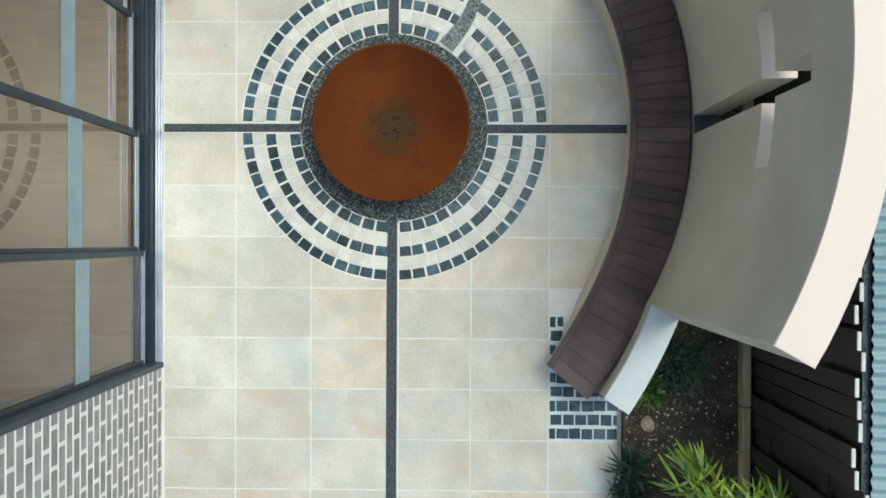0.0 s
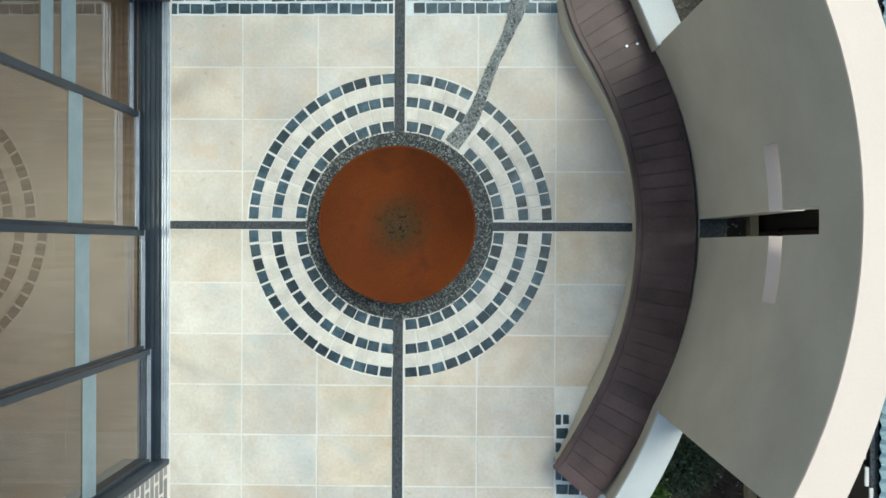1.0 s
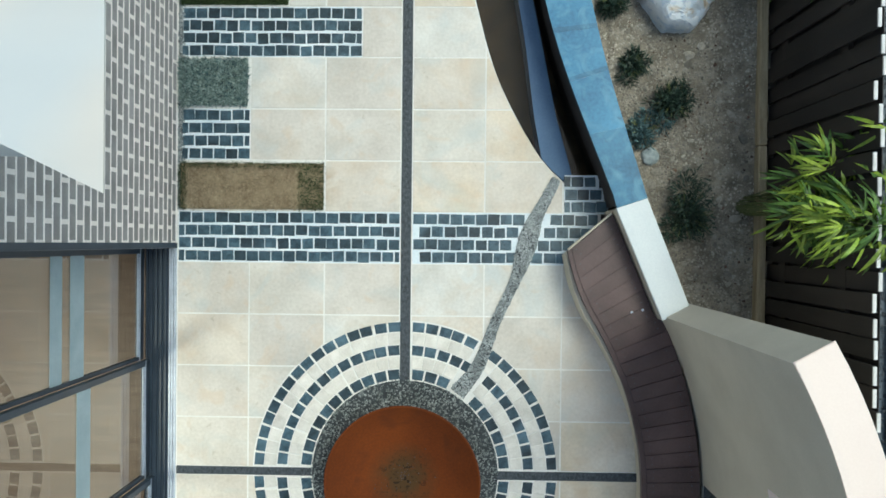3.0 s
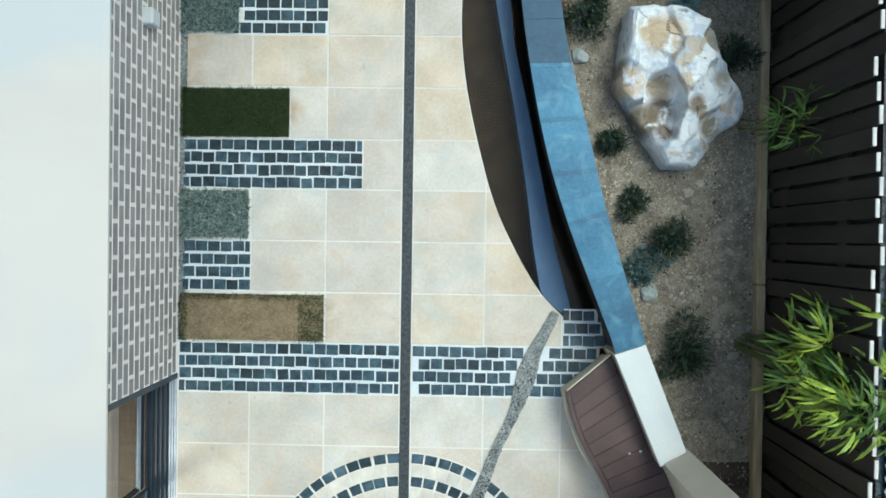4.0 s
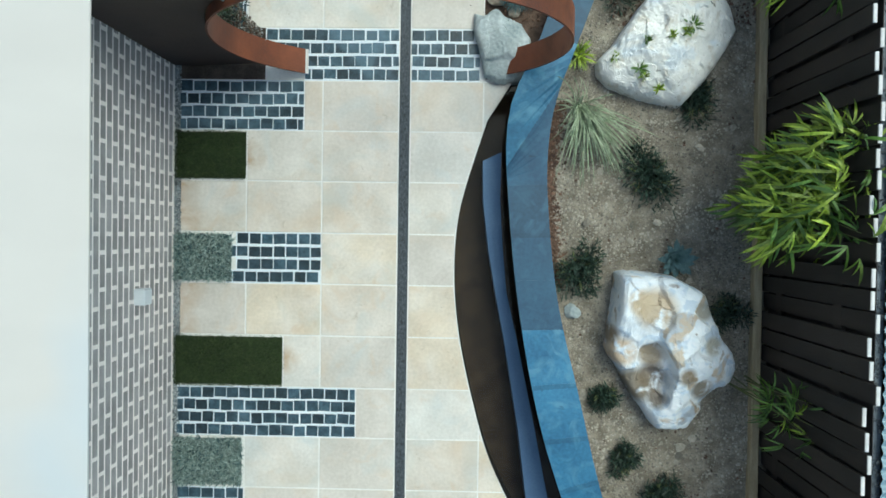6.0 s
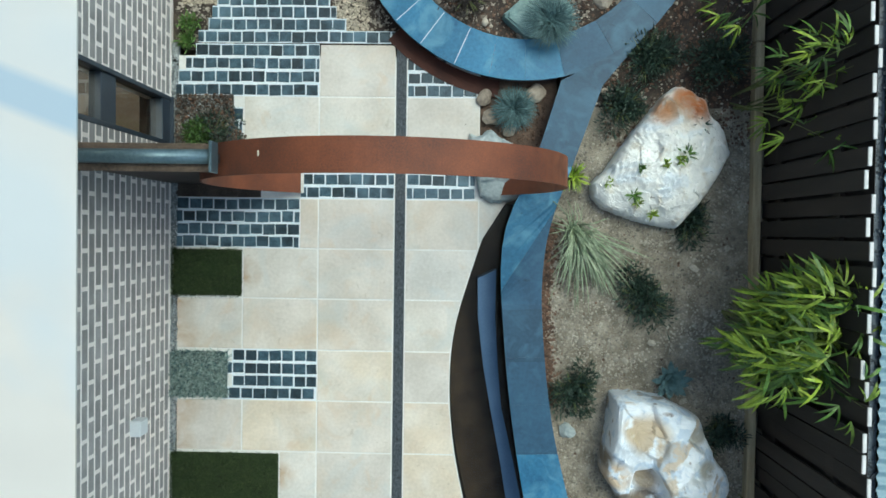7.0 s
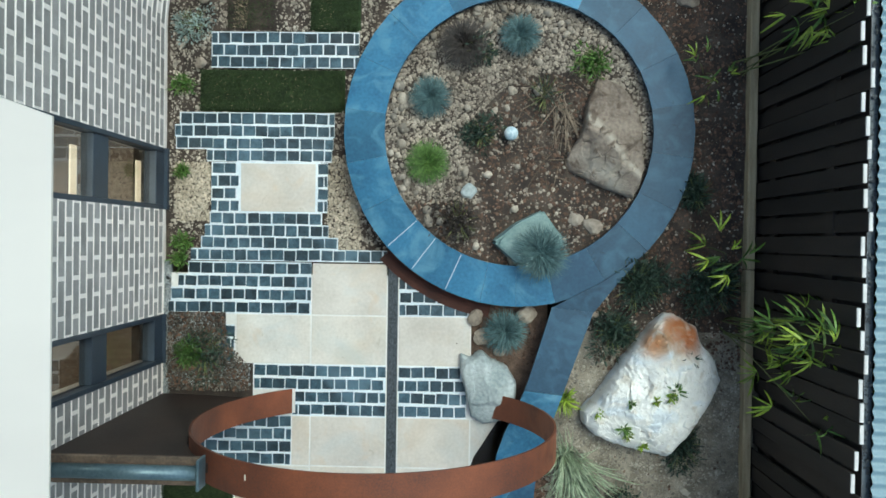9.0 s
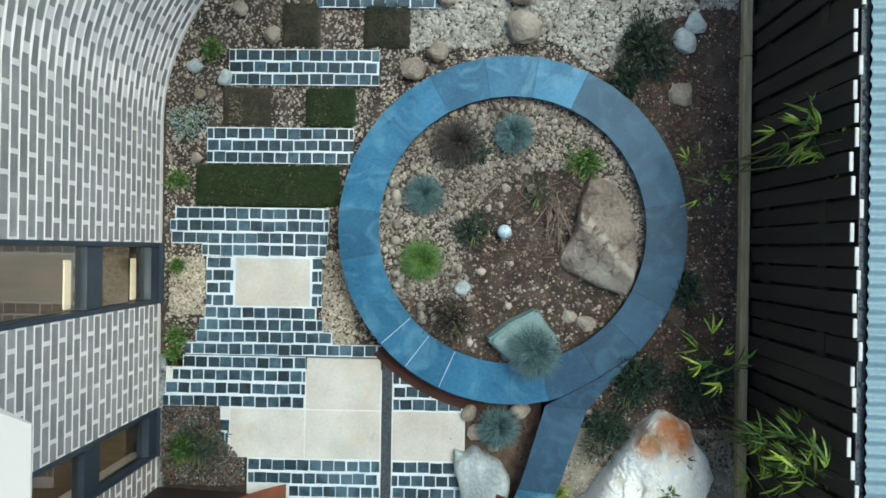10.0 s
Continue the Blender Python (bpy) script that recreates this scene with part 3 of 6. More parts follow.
# beds 1 and 3 carry wall and shrub shade in their darker soil colour
sheet("garden_bed_1", 0.55, 2.62, -4.0, 2.2, 0.045, DARK_SOIL, "soil behind the curved wall, coloured darker for shade", in_east_bed)
garden_bed = sheet("garden_bed_2", 0.55, 2.62, 2.2, 7.9, 0.045, SOIL, "dry brown garden soil with scattered gravel", in_east_bed)
sheet("garden_bed_3", 0.55, 2.62, 7.9, 12.6, 0.045, DARK_SOIL, "dark soil beside the round planter, shrub shade in its colour", in_east_bed)
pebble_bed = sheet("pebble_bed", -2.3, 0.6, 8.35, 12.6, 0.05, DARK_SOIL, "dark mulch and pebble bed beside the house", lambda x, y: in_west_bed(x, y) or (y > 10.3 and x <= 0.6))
planter_soil = sheet("planter_soil", -0.6, 1.75, 8.2, 10.7, 0.04, DARK_SOIL, "gravelly soil filling the round planter", lambda x, y: math.hypot(x - RING_C[0], y - RING_C[1]) < 1.12)

# ---- house ----
DOOR_Y, TOP = (-0.957, 2.804), 4.15
WINDOWS = ((7.57, 7.965), (8.805, 9.295))
CURVE_Y = 10.25                     # where the brick wall starts to curve
CURVE_R = 1.75


def wall_run(s, off=0.0):
    """Plan point and direction at a run s along the wall's face (s is y up to the curve); off: inwards of the face."""
    if s <= CURVE_Y:
        return WALL_X - off, s, 0.0
    a = min((s - CURVE_Y) / CURVE_R, 1.35)
    r = CURVE_R + off
    return WALL_X + CURVE_R - r * math.cos(a), CURVE_Y + r * math.sin(a), a


def wall_block(s0, s1, z0, z1, n=1):
    out = [wall_run(s0 + (s1 - s0) * i / n, 0.002)[:2] for i in range(n + 1)]
    back = [wall_run(s0 + (s1 - s0) * i / n, 0.25)[:2] for i in range(n, -1, -1)]
    return prism(out + back, z0, z1)


HEAD = 2.35
wall_pieces = [("wall_south", -6.0, DOOR_Y[0], 0, TOP), ("wall_middle", DOOR_Y[1], WINDOWS[0][0], 0, TOP), ("wall_between", WINDOWS[0][1], WINDOWS[1][0], 0, TOP), ("wall_north", WINDOWS[1][1], 12.6, 0, TOP)]
walls = {}
for name, a, b, z0, z1 in wall_pieces:
    walls[name] = tagged(part(name, wall_block(a, b, z0 - 0.1, z1, 30 if b > CURVE_Y else 1), BRICK_MORTAR), "grey brick house wall with thick cream mortar joints", "wall", kind="structure")
for name, (a, b), h in (("wall_over_door", DOOR_Y, 2.55), ("wall_over_window_1", WINDOWS[0], HEAD), ("wall_over_window_2", WINDOWS[1], HEAD)):
    walls[name] = tagged(part(name, wall_block(a, b, h, TOP), BRICK_MORTAR), "grey brick wall above an opening", "wall", kind="structure")

# rooms behind the openings
tagged(part("floor", boxed(-6.0, -3.0, -0.12, WALL_X - 0.25, 11.0, 0.02), TIMBER_FLOOR), "brown timber floor inside the house", "floor", kind="structure")
tagged(part("ceiling", boxed(-6.0, -3.0, 2.7, WALL_X - 0.25, 11.0, 2.8), INSIDE), "plain plaster ceiling inside the house", "ceiling", kind="structure")
for k, (x0, y0, x1, y1) in enumerate(((-6.1, -3.1, -6.0, 11.1), (-6.0, -3.1, WALL_X - 0.25, -3.0), (-6.0, 11.0, WALL_X - 0.25, 11.1), (-6.0, 5.0, WALL_X - 0.25, 5.1))):
    tagged(part("inner_wall_%d" % (k + 1), boxed(x0, y0, 0.02, x1, y1, 2.7), INSIDE), "plain beige plaster inner wall", "wall", kind="structure")

# white roof with a slanting south end
bm = bmesh.new()
eave = [(-0.778, 2.93), (-0.774, 8.862), (-1.9, 9.25), (-6.2, 9.25), (-6.2, 3.1), (-1.012, 3.04)]
roof_top = [bm.verts.new((x, y, 4.26 + (0.0 if x > -0.8 else 0.012 * (-0.77 - x)))) for x, y in eave]
roof_low = [bm.verts.new((x, y, (4.253 if x > -0.8 else 4.0))) for x, y in eave]
bm.faces.new(roof_top[::-1])
bm.faces.new(roof_low)
for i in range(6):
    j = (i + 1) % 6
    bm.faces.new((roof_top[i], roof_top[j], roof_low[j], roof_low[i]))
bmesh.ops.recalc_face_normals(bm, faces=bm.faces)
house_roof = thing("house_roof", "smooth white flat roof over the brick house", "roof", kind="structure")
part("roof_sheet", bm, ROOF_WHITE, house_roof)

def glazing(x0, y0, z0, x1, y1, z1, parent):
    """A pane: the outer face reflects, the rest is clear."""
    ob = part("pane", boxed(x0, y0, z0, x1, y1, z1), GLASS, parent)
    ob.data.materials.append(CLEAR)
    for p in ob.data.polygons:
        p.material_index = 0 if p.normal.x > 0.5 else 1
    return ob


# ---- sliding doors ----
door = thing("sliding_door", "slate-blue stacking glass sliding doors in a metal frame", "door", kind="structure")
dw = (DOOR_Y[1] - DOOR_Y[0]) / 4
for k, (x0, x1) in enumerate(((-2.262, -2.243), (-2.284, -2.267), (-2.304, -2.289))):
    part("door_track", boxed(x0, DOOR_Y[0], -0.02, x1, DOOR_Y[1], 0.006 - 0.002 * k, 0.002), ALUMINIUM, door, "pale aluminium floor track")
part("sill", boxed(-2.60, DOOR_Y[0], -0.1, -2.306, DOOR_Y[1], -0.004), FRAME, door)
for k in range(7):
    x = -2.325 - 0.038 * k
    part("sill_rib", boxed(x - 0.006, DOOR_Y[0], -0.004, x + 0.006, DOOR_Y[1], 0.016), FRAME, door)
for y0, y1 in ((DOOR_Y[0], DOOR_Y[0] + 0.045), (DOOR_Y[1] - 0.045, DOOR_Y[1])):
    part("door_jamb", boxed(-2.60, y0, 0, -2.235, y1, 2.5, 0.004), FRAME, door)
part("door_head", boxed(-2.60, DOOR_Y[0], 2.5, -2.235, DOOR_Y[1], 2.56), FRAME, door)
for k in range(4):
    x = -2.372 - 0.048 * k
    y0, y1 = DOOR_Y[0] + dw * k + 0.045 * (k == 0), DOOR_Y[0] + dw * (k + 1) - 0.045 * (k == 3)
    panel = part("door_panel", boxed(x - 0.02, y0, 0.02, x + 0.02, y1, 0.09, 0.003), FRAME, door)
    part("stile", boxed(x - 0.022, y1 - 0.045, 0.09, x + 0.022, y1, 2.5, 0.003), FRAME, panel)
    part("stile", boxed(x - 0.018, y0, 0.09, x + 0.018, y0 + 0.03, 2.5, 0.003), FRAME, panel)
    part("top_rail", boxed(x - 0.02, y0, 2.42, x + 0.02, y1, 2.5), FRAME, panel)
    for j in range(3):
        part("seal", boxed(x + 0.008 + 0.006 * j, y0, 0.09 + 0.012 * (2 - j), x + 0.011 + 0.006 * j, y1, 0.105 + 0.012 * (2 - j)), ALUMINIUM, panel)
    pane = glazing(x - 0.004, y0 + 0.03, 0.09, x + 0.004, y1 - 0.045, 2.42, panel)
    pane.visible_shadow = False
    part("safety_strip", boxed(x + 0.0085, y0 + 0.03, 0.96, x + 0.0105, y1 - 0.045, 1.14), STRIP, panel, "pale blue frosted strip on glass")
    if k == 3:
        part("safety_strip", boxed(x + 0.0085, y0 + 0.03, 1.24, x + 0.0105, y1 - 0.045, 1.38), STRIP, panel, "pale blue frosted strip on glass")


def window(name, y0, y1):
    w = thing(name, "tall slate-blue framed window down to the ground", "window", kind="structure")
    x0, x1 = -2.34, -2.235
    for a, b in ((y0, y0 + 0.035), (y1 - 0.035, y1)):
        part("jamb", boxed(x0, a, 0.02, x1, b, HEAD, 0.004), FRAME, w)
    for z0, z1, xo in ((0.0, 0.16, 0.012), (0.92, 1.13, 0.0), (HEAD - 0.08, HEAD, 0.0)):
        part("rail", boxed(x0, y0 + 0.035, z0, x1 + xo - 0.02, y1 - 0.035, z1, 0.004), FRAME, w)
    part("sill", boxed(x0, y0, -0.06, x1 + 0.02, y1, 0.012, 0.004), FRAME, w)
    for z0, z1 in ((0.16, 0.92), (1.13, HEAD - 0.08)):
        pane = glazing(-2.305, y0 + 0.035, z0, -2.297, y1 - 0.035, z1, w)
        pane.visible_shadow = False
    return w


for k, (a, b) in enumerate(WINDOWS):
    window("window_%d" % (k + 1), a, b)

# unseen ceiling lights added to brighten the rooms behind the doors and the windows
for x, y, watts in ((-4.2, 0.9, 62), (-3.4, 8.6, 22)):
    fitting = thing("fill_ceiling_light", "unseen warm ceiling light added to brighten the house inside", "light", "ceiling lights", at=(x, y, 2.68))
    part("diffuser", boxed(x - 0.3, y - 0.3, 2.66, x + 0.3, y + 0.3, 2.69, 0.005), glow_mat("warm_diffuser", (1.0, 0.82, 0.6), 4.0), fitting)
    lamp = new("room_fill_lamp", bpy.data.lights.new("room_fill_lamp", "AREA"))
    lamp.data.energy, lamp.data.size, lamp.data.color = watts, 0.6, (1.0, 0.88, 0.74)
    lamp.matrix_world = pose(x, y, 2.65)

# glowing bars added to imitate warm light on the window's glass and frame
glow = glow_mat("warm_glint_glow", (1.0, 0.70, 0.42), 0.75)
for z0, z1 in ((0.20, 0.34), (1.16, 1.30)):
    tube = thing("warm_glint", "short glowing bar standing in for warm light on the window", "light", "strip lights", at=(-2.35, 8.9, z0))
    part("tube", boxed(-2.36, 8.85, z0, -2.345, 9.17, z1 - 0.06, 0.004), glow, tube)

# ---- curved bench, low wall and tall wall ----
bench = thing("bench", "curved purple-brown slatted bench on a cream plinth", "bench")


def bench_in(a):
    """Front radius of the bench: it runs out straighter at the north end."""
    return 2.743 - 0.038 * math.sin(min(max(a, 0.0), 40.0) / 36.0 * math.pi / 2) ** 2 + 0.00125 * max(0.0, a - 30.0) ** 2 + 0.00026 * min(0.0, a + 28.0) ** 2


def bench_out(a):
    """Back radius: the tall wall, then the straight low wall to the north."""
    if a < 25.5:
        return 3.165
    dx, dy = math.cos(radians(a)), math.sin(radians(a))
    ux, uy = 1.178 - 1.523, 3.086 - 2.27
    px_, py_ = 1.523 - ARC_C[0], 2.27 - ARC_C[1]
    return (px_ * uy - py_ * ux) / (dx * uy - dy * ux) - 0.004


def bench_board(f_in, f_out, a0, a1, z0, z1, steps):
    ang = [a0 + (a1 - a0) * i / steps for i in range(steps + 1)]
    at = lambda r, a: (ARC_C[0] + r * math.cos(radians(a)), ARC_C[1] + r * math.sin(radians(a)))
    return prism([at(f_out(a), a) for a in ang] + [at(f_in(a), a) for a in reversed(ang)], z0, z1)


PLINTH = ((-40.3, 2.82), (-36.0, 2.78), (-28.0, 2.722), (-18.0, 2.728), (-8.7, 2.752), (0.6, 2.768), (10.0, 2.752), (16.4, 2.718), (23.2, 2.688), (30.7, 2.655), (36.0, 2.71), (40.0, 2.81))


def plinth_in(a):
    """Front radius of the rendered plinth below the bench."""
    return float(np.interp(a, [p[0] for p in PLINTH], [p[1] for p in PLINTH]))


part("plinth", bench_board(plinth_in, lambda a: bench_out(a) - 0.012, -40.2, 40.0, -0.03, 0.262, 48), RENDER, bench, "cream rendered plinth")
part("edge_strip", bench_board(lambda a: bench_in(a) - 0.012, lambda a: bench_in(a) + 0.022, -40.4, 40.5, 0.262, 0.326, 40), BENCH, bench)
part("base_board", bench_board(lambda a: bench_in(a) + 0.024, lambda a: bench_out(a) - 0.004, -40.3, 40.4, 0.262, 0.3165, 40), BENCH, bench)
part("end_strip", bench_board(lambda a: bench_in(40.5), lambda a: bench_out(40.5), 40.52, 40.74, 0.262, 0.326, 1), RENDER, bench, "pale end strip")
N_SLAT = 38
for k in range(N_SLAT):
    a0 = -40.4 + 80.9 * k / N_SLAT
    part("slat", bench_board(lambda a: bench_in(a) + 0.026, bench_out, a0, a0 + 80.9 / N_SLAT - 0.17, 0.3168, 0.3235 + 0.0012 * (k % 3), 1), BENCH, bench)
bm = bmesh.new()
bmesh.ops.create_cone(bm, cap_ends=True, segments=8, radius1=0.0035, radius2=0.0025, depth=0.003)
screw = mesh_of(bm, PIPE, "screw")
for k in range(N_SLAT):
    a = -40.4 + 80.9 * (k + 0.5) / N_SLAT
    for r in (bench_in(a) + 0.075, bench_out(a) - 0.06):
        for da in (-0.45, 0.45):
            piece("screw", screw, bench, pose(ARC_C[0] + r * math.cos(radians(a + da)), ARC_C[1] + r * math.sin(radians(a + da)), 0.3265))

LOW_C, TALL_C = (-1.9, 0.93), (-0.9, 0.95)   # centres of the low walls and of the tall wall
lw = tagged(part("low_wall_south", arc_block(LOW_C, 3.695, 3.895, -32.9, -20.9, -0.2, 0.47, 10), RENDER), "low curved cream wall behind the bench", "wall", kind="structure")
part("capping", arc_block(LOW_C, 3.69, 3.905, -32.9, -20.9, 0.47, 0.51, 10, 0.004), LOW_CAP, lw, "smooth white capping")
lw = tagged(part("low_wall_north", prism([(1.530, 2.27), (1.712, 2.36), (1.390, 3.155), (1.188, 3.082)], -0.2, 0.47), RENDER), "low straight cream wall between bench and pond wall", "wall", kind="structure")
part("capping", prism([(1.523, 2.27), (1.722, 2.36), (1.402, 3.162), (1.178, 3.086)], 0.47, 0.505, 0.004), LOW_CAP, lw, "smooth white capping")

R0, R1, WT, A = 2.792, 3.0, 2.58, 28.8
tall = tagged(part("tall_wall", arc_block(TALL_C, R0, R1, -A, A, -0.2, 0.31, 24), RENDER), "tall curved cream rendered wall with a cross-shaped slot", "wall", kind="structure")
V, HZ = 1.45, 9.4                   # half angles of the upright and the level slot
for a0, a1 in ((-A, -HZ), (HZ, A)):
    part("wall_section", arc_block(TALL_C, R0, R1, a0, a1, 0.31, 2.568, 14), RENDER, tall)
for a0, a1 in ((-HZ, -V), (V, HZ)):
    part("wall_section", arc_block(TALL_C, R0, R1, a0, a1, 0.31, 1.56, 6), RENDER, tall)
    part("wall_section", arc_block(TALL_C, R0, R1, a0, a1, 1.75, 2.568, 6), RENDER, tall)
    part("slot_sill", arc_block(TALL_C, R0 + 0.002, R1, a0, a1, 1.56, 1.566, 6), WHITE_CAP, tall, "white slot sill")
part("wall_section", arc_block(TALL_C, R0, R1, -V, V, 2.17, 2.568, 3), RENDER, tall)
part("slot_base", arc_block(TALL_C, R0 + 0.004, R1 - 0.004, -V, V, 0.31, 0.318, 3), CHANNEL, tall, "dark stone slot base")
part("capping", arc_block(TALL_C, R0, R1 + 0.004, -A - 0.1, A + 0.1, 2.568, WT, 26, 0.004), WHITE_CAP, tall, "smooth cream capping")

# small lights set into the bench
for a in (27.5,):
    r = 3.02
    lamp = thing("bench_light", "small round steel light set into the bench", "light", "bench lights")
    for d in (-0.045, 0.045):
        c = (ARC_C[0] + r * math.cos(radians(a)) + d * 0.9, ARC_C[1] + r * math.sin(radians(a)) + d * 0.2)
        bm = bmesh.new()
        bmesh.ops.create_cone(bm, cap_ends=True, segments=16, radius1=0.011, radius2=0.009, depth=0.01)
        bmesh.ops.translate(bm, verts=bm.verts, vec=(*c, 0.328))
        part("disc", bm, ALUMINIUM, lamp)

# ---- fire bowl ----
bowl = thing("fire_bowl", "wide shallow rusted steel fire bowl on gravel", "fire bowl", at=(*FIRE_C, 0))
bm = bmesh.new()
prof = []
for i in range(15):
    u = i / 14
    r = 0.588 * math.sin(u * math.pi / 2) ** 0.9
    prof.append((r, 0.06 + 0.22 * (r / 0.588) ** 2.2))
prof += [(0.600, 0.283), (0.603, 0.277), (0.596, 0.268)]
for i in range(10, -1, -1):
    r = 0.585 * (i / 10)
    prof.append((r, 0.045 + 0.215 * (r / 0.585) ** 2.2))
SEG = 72
rows = [[bm.verts.new((FIRE_C[0] + r * math.cos(2 * math.pi * k / SEG), FIRE_C[1] + r * math.sin(2 * math.pi * k / SEG), z)) for k in range(SEG)] if r > 1e-4 else [bm.verts.new((*FIRE_C, z))] for r, z in prof]
for a, b in zip(rows, rows[1:]):
    for k in range(SEG):
        j = (k + 1) % SEG
        if len(a) == 1:
            bm.faces.new((a[0], b[k], b[j]))
        elif len(b) == 1:
            bm.faces.new((a[k], b[0], a[j]))
        else:
            bm.faces.new((a[k], b[k], b[j], a[j]))
bmesh.ops.recalc_face_normals(bm, faces=bm.faces)
part("dish", bm, BOWL_RUST, bowl, smooth=True)
bm = bmesh.new()
bmesh.ops.create_cone(bm, cap_ends=True, segments=32, radius1=0.2, radius2=0.16, depth=0.07)
bmesh.ops.translate(bm, verts=bm.verts, vec=(*FIRE_C, 0.025))
part("foot", bm, CORTEN, bowl)
rng = np.random.default_rng(3)
ash = []
for k in range(110):
    r, a = abs(rng.normal(0, 0.115)), rng.uniform(0, 6.28)
    if r < 0.34:
        ash.append((FIRE_C[0] + r * math.cos(a), FIRE_C[1] + r * math.sin(a), 0.062 + 0.22 * (r / 0.588) ** 2.2))
v, f = stones(rng, ash, 0.002, 0.008, 0.4)
tagged(soup("ash", v, f, BROWN_STEEL), "dark ash and char crumbs in the fire bowl", "ash", kind="stuff")

# gravel bed under the bowl
bm = bmesh.new()
ring_in = [bm.verts.new((FIRE_C[0] + 0.745 * math.cos(a), FIRE_C[1] + 0.745 * math.sin(a), 0.002)) for a in np.linspace(0, 2 * math.pi, 64, endpoint=False)]
bm.faces.new(ring_in)
tagged(part("gravel_bed", bm, GUTTER), "dark round gravel bed under the fire bowl", "gravel bed", kind="structure")
pl = []
for k in range(5200):
    r, a = rng.uniform(0.45, 0.752), rng.uniform(0, 6.28)
    pl.append((FIRE_C[0] + r * math.cos(a), FIRE_C[1] + r * math.sin(a), 0.003 + rng.uniform(0, 0.012)))
# the gravel rill from the bowl to the pond
RILL = [(0.03, 1.62, 0.066), (0.20, 1.85, 0.052), (0.337, 2.21, 0.040), (0.485, 2.53, 0.044), (0.56, 2.76, 0.074), (0.605, 2.92, 0.070), (0.66, 3.06, 0.050), (0.77, 3.27, 0.038), (0.80, 3.34, 0.03)]
RS = spline(RILL, 90)
for k in range(4600):
    i = rng.integers(0, 89)
    p = RS[i] + (RS[i + 1] - RS[i]) * rng.random()
    d = (RS[i + 1] - RS[i])[:2]
    nrm = np.array((-d[1], d[0])) / np.hypot(*d)
    o = rng.uniform(-1, 1) * p[2]
    pl.append((p[0] + nrm[0] * o, p[1] + nrm[1] * o, 0.004 + rng.uniform(0, 0.010)))
v, f = stones(rng, pl[:5200], 0.005, 0.012, 0.6)
tagged(soup("bowl_gravel", v, f, BOWL_GRAVEL), "loose charcoal gravel round the fire bowl", "gravel", kind="stuff")
v, f = stones(rng, pl[5200:], 0.005, 0.011, 0.6)
tagged(soup("rill_gravel", v, f, GREY_GRAVEL), "pale grey gravel along the rill", "gravel", kind="stuff")
bm = bmesh.new()
a_, b_ = [], []
for i in range(0, 90, 3):
    d = (RS[min(i + 1, 89)] - RS[max(i - 1, 0)])[:2]
    nrm = np.array((-d[1], d[0])) / np.hypot(*d)
    for lst, s in ((a_, 1), (b_, -1)):
        q = RS[i][:2] + nrm * s * RS[i][2]
        lst.append(bm.verts.new((q[0], q[1], 0.006)))
for i in range(len(a_) - 1):
    bm.faces.new((a_[i], b_[i], b_[i + 1], a_[i + 1]))
tagged(part("rill_bed", bm, GUTTER), "narrow dark gravel rill crossing the paving", "rill", kind="structure")


# channels
def channel(name, x0, y0, x1, y1):
    return tagged(part(name, boxed(x0, y0, -0.03, x1, y1, 0.003, 0.004), CHANNEL), "dark pebbled stone channel strip flush with the paving", "channel", kind="structure")


channel("channel_south", CHAN_X[0] - 0.008, -6.0, CHAN_X[1] - 0.006, FIRE_C[1] - 0.74)
channel("channel_north", CHAN_X[0], FIRE_C[1] + 0.74, CHAN_X[1], 8.47)
channel("channel_west", -2.235, 0.938, FIRE_C[0] - 0.74, 1.003)
channel("channel_east", FIRE_C[0] + 0.74, 0.93, 1.475, 1.0)

# ---- pond and its blue cap wall ----
bm = bmesh.new()
pond_ys = np.linspace(3.26, 7.15, 50)
a_ = [bm.verts.new((pond_left(y) - 0.005, y, -0.045)) for y in pond_ys]
b_ = [bm.verts.new((cap_left(y) + 0.04, y, -0.045)) for y in pond_ys]
for i in range(49):
    bm.faces.new((a_[i], b_[i], b_[i + 1], a_[i + 1]))
water = tagged(part("pond_water", bm, WATER), "still dark water in a crescent pond", "water", kind="structure")
water.visible_shadow = False
bm = bmesh.new()
a_ = [bm.verts.new((pond_left(y) - 0.02, y, -0.30)) for y in pond_ys]
b_ = [bm.verts.new((cap_left(y) + 0.04, y, -0.30)) for y in pond_ys]
for i in range(49):
    bm.faces.new((a_[i], b_[i], b_[i + 1], a_[i + 1]))
tagged(part("pond_floor", bm, POND_BED), "brown silted floor of the pond", "pond", kind="structure")
# dark liner along the paved edge
bm = bmesh.new()
a_ = [bm.verts.new((pond_left(y) + 0.004, y, 0.0)) for y in pond_ys]
b_ = [bm.verts.new((pond_left(y) + 0.004, y, -0.31)) for y in pond_ys]
for i in range(49):
    bm.faces.new((a_[i], b_[i], b_[i + 1], a_[i + 1]))
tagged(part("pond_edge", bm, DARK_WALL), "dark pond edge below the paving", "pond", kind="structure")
# slate-blue strip inside the pond, built in place of a reflection on the water
REFLECT_Y = (3.30, 3.47, 3.84, 4.38, 5.06, 5.50, 5.82, 6.22, 6.63, 7.08)
REFLECT_L = (0.90, 0.693, 0.625, 0.555, 0.439, 0.352, 0.295, 0.245, 0.235, 0.33)
REFLECT_R = (0.95, 0.905, 0.80, 0.69, 0.545, 0.442, 0.410, 0.381, 0.387, 0.45)
bm = bmesh.new()
tops = []
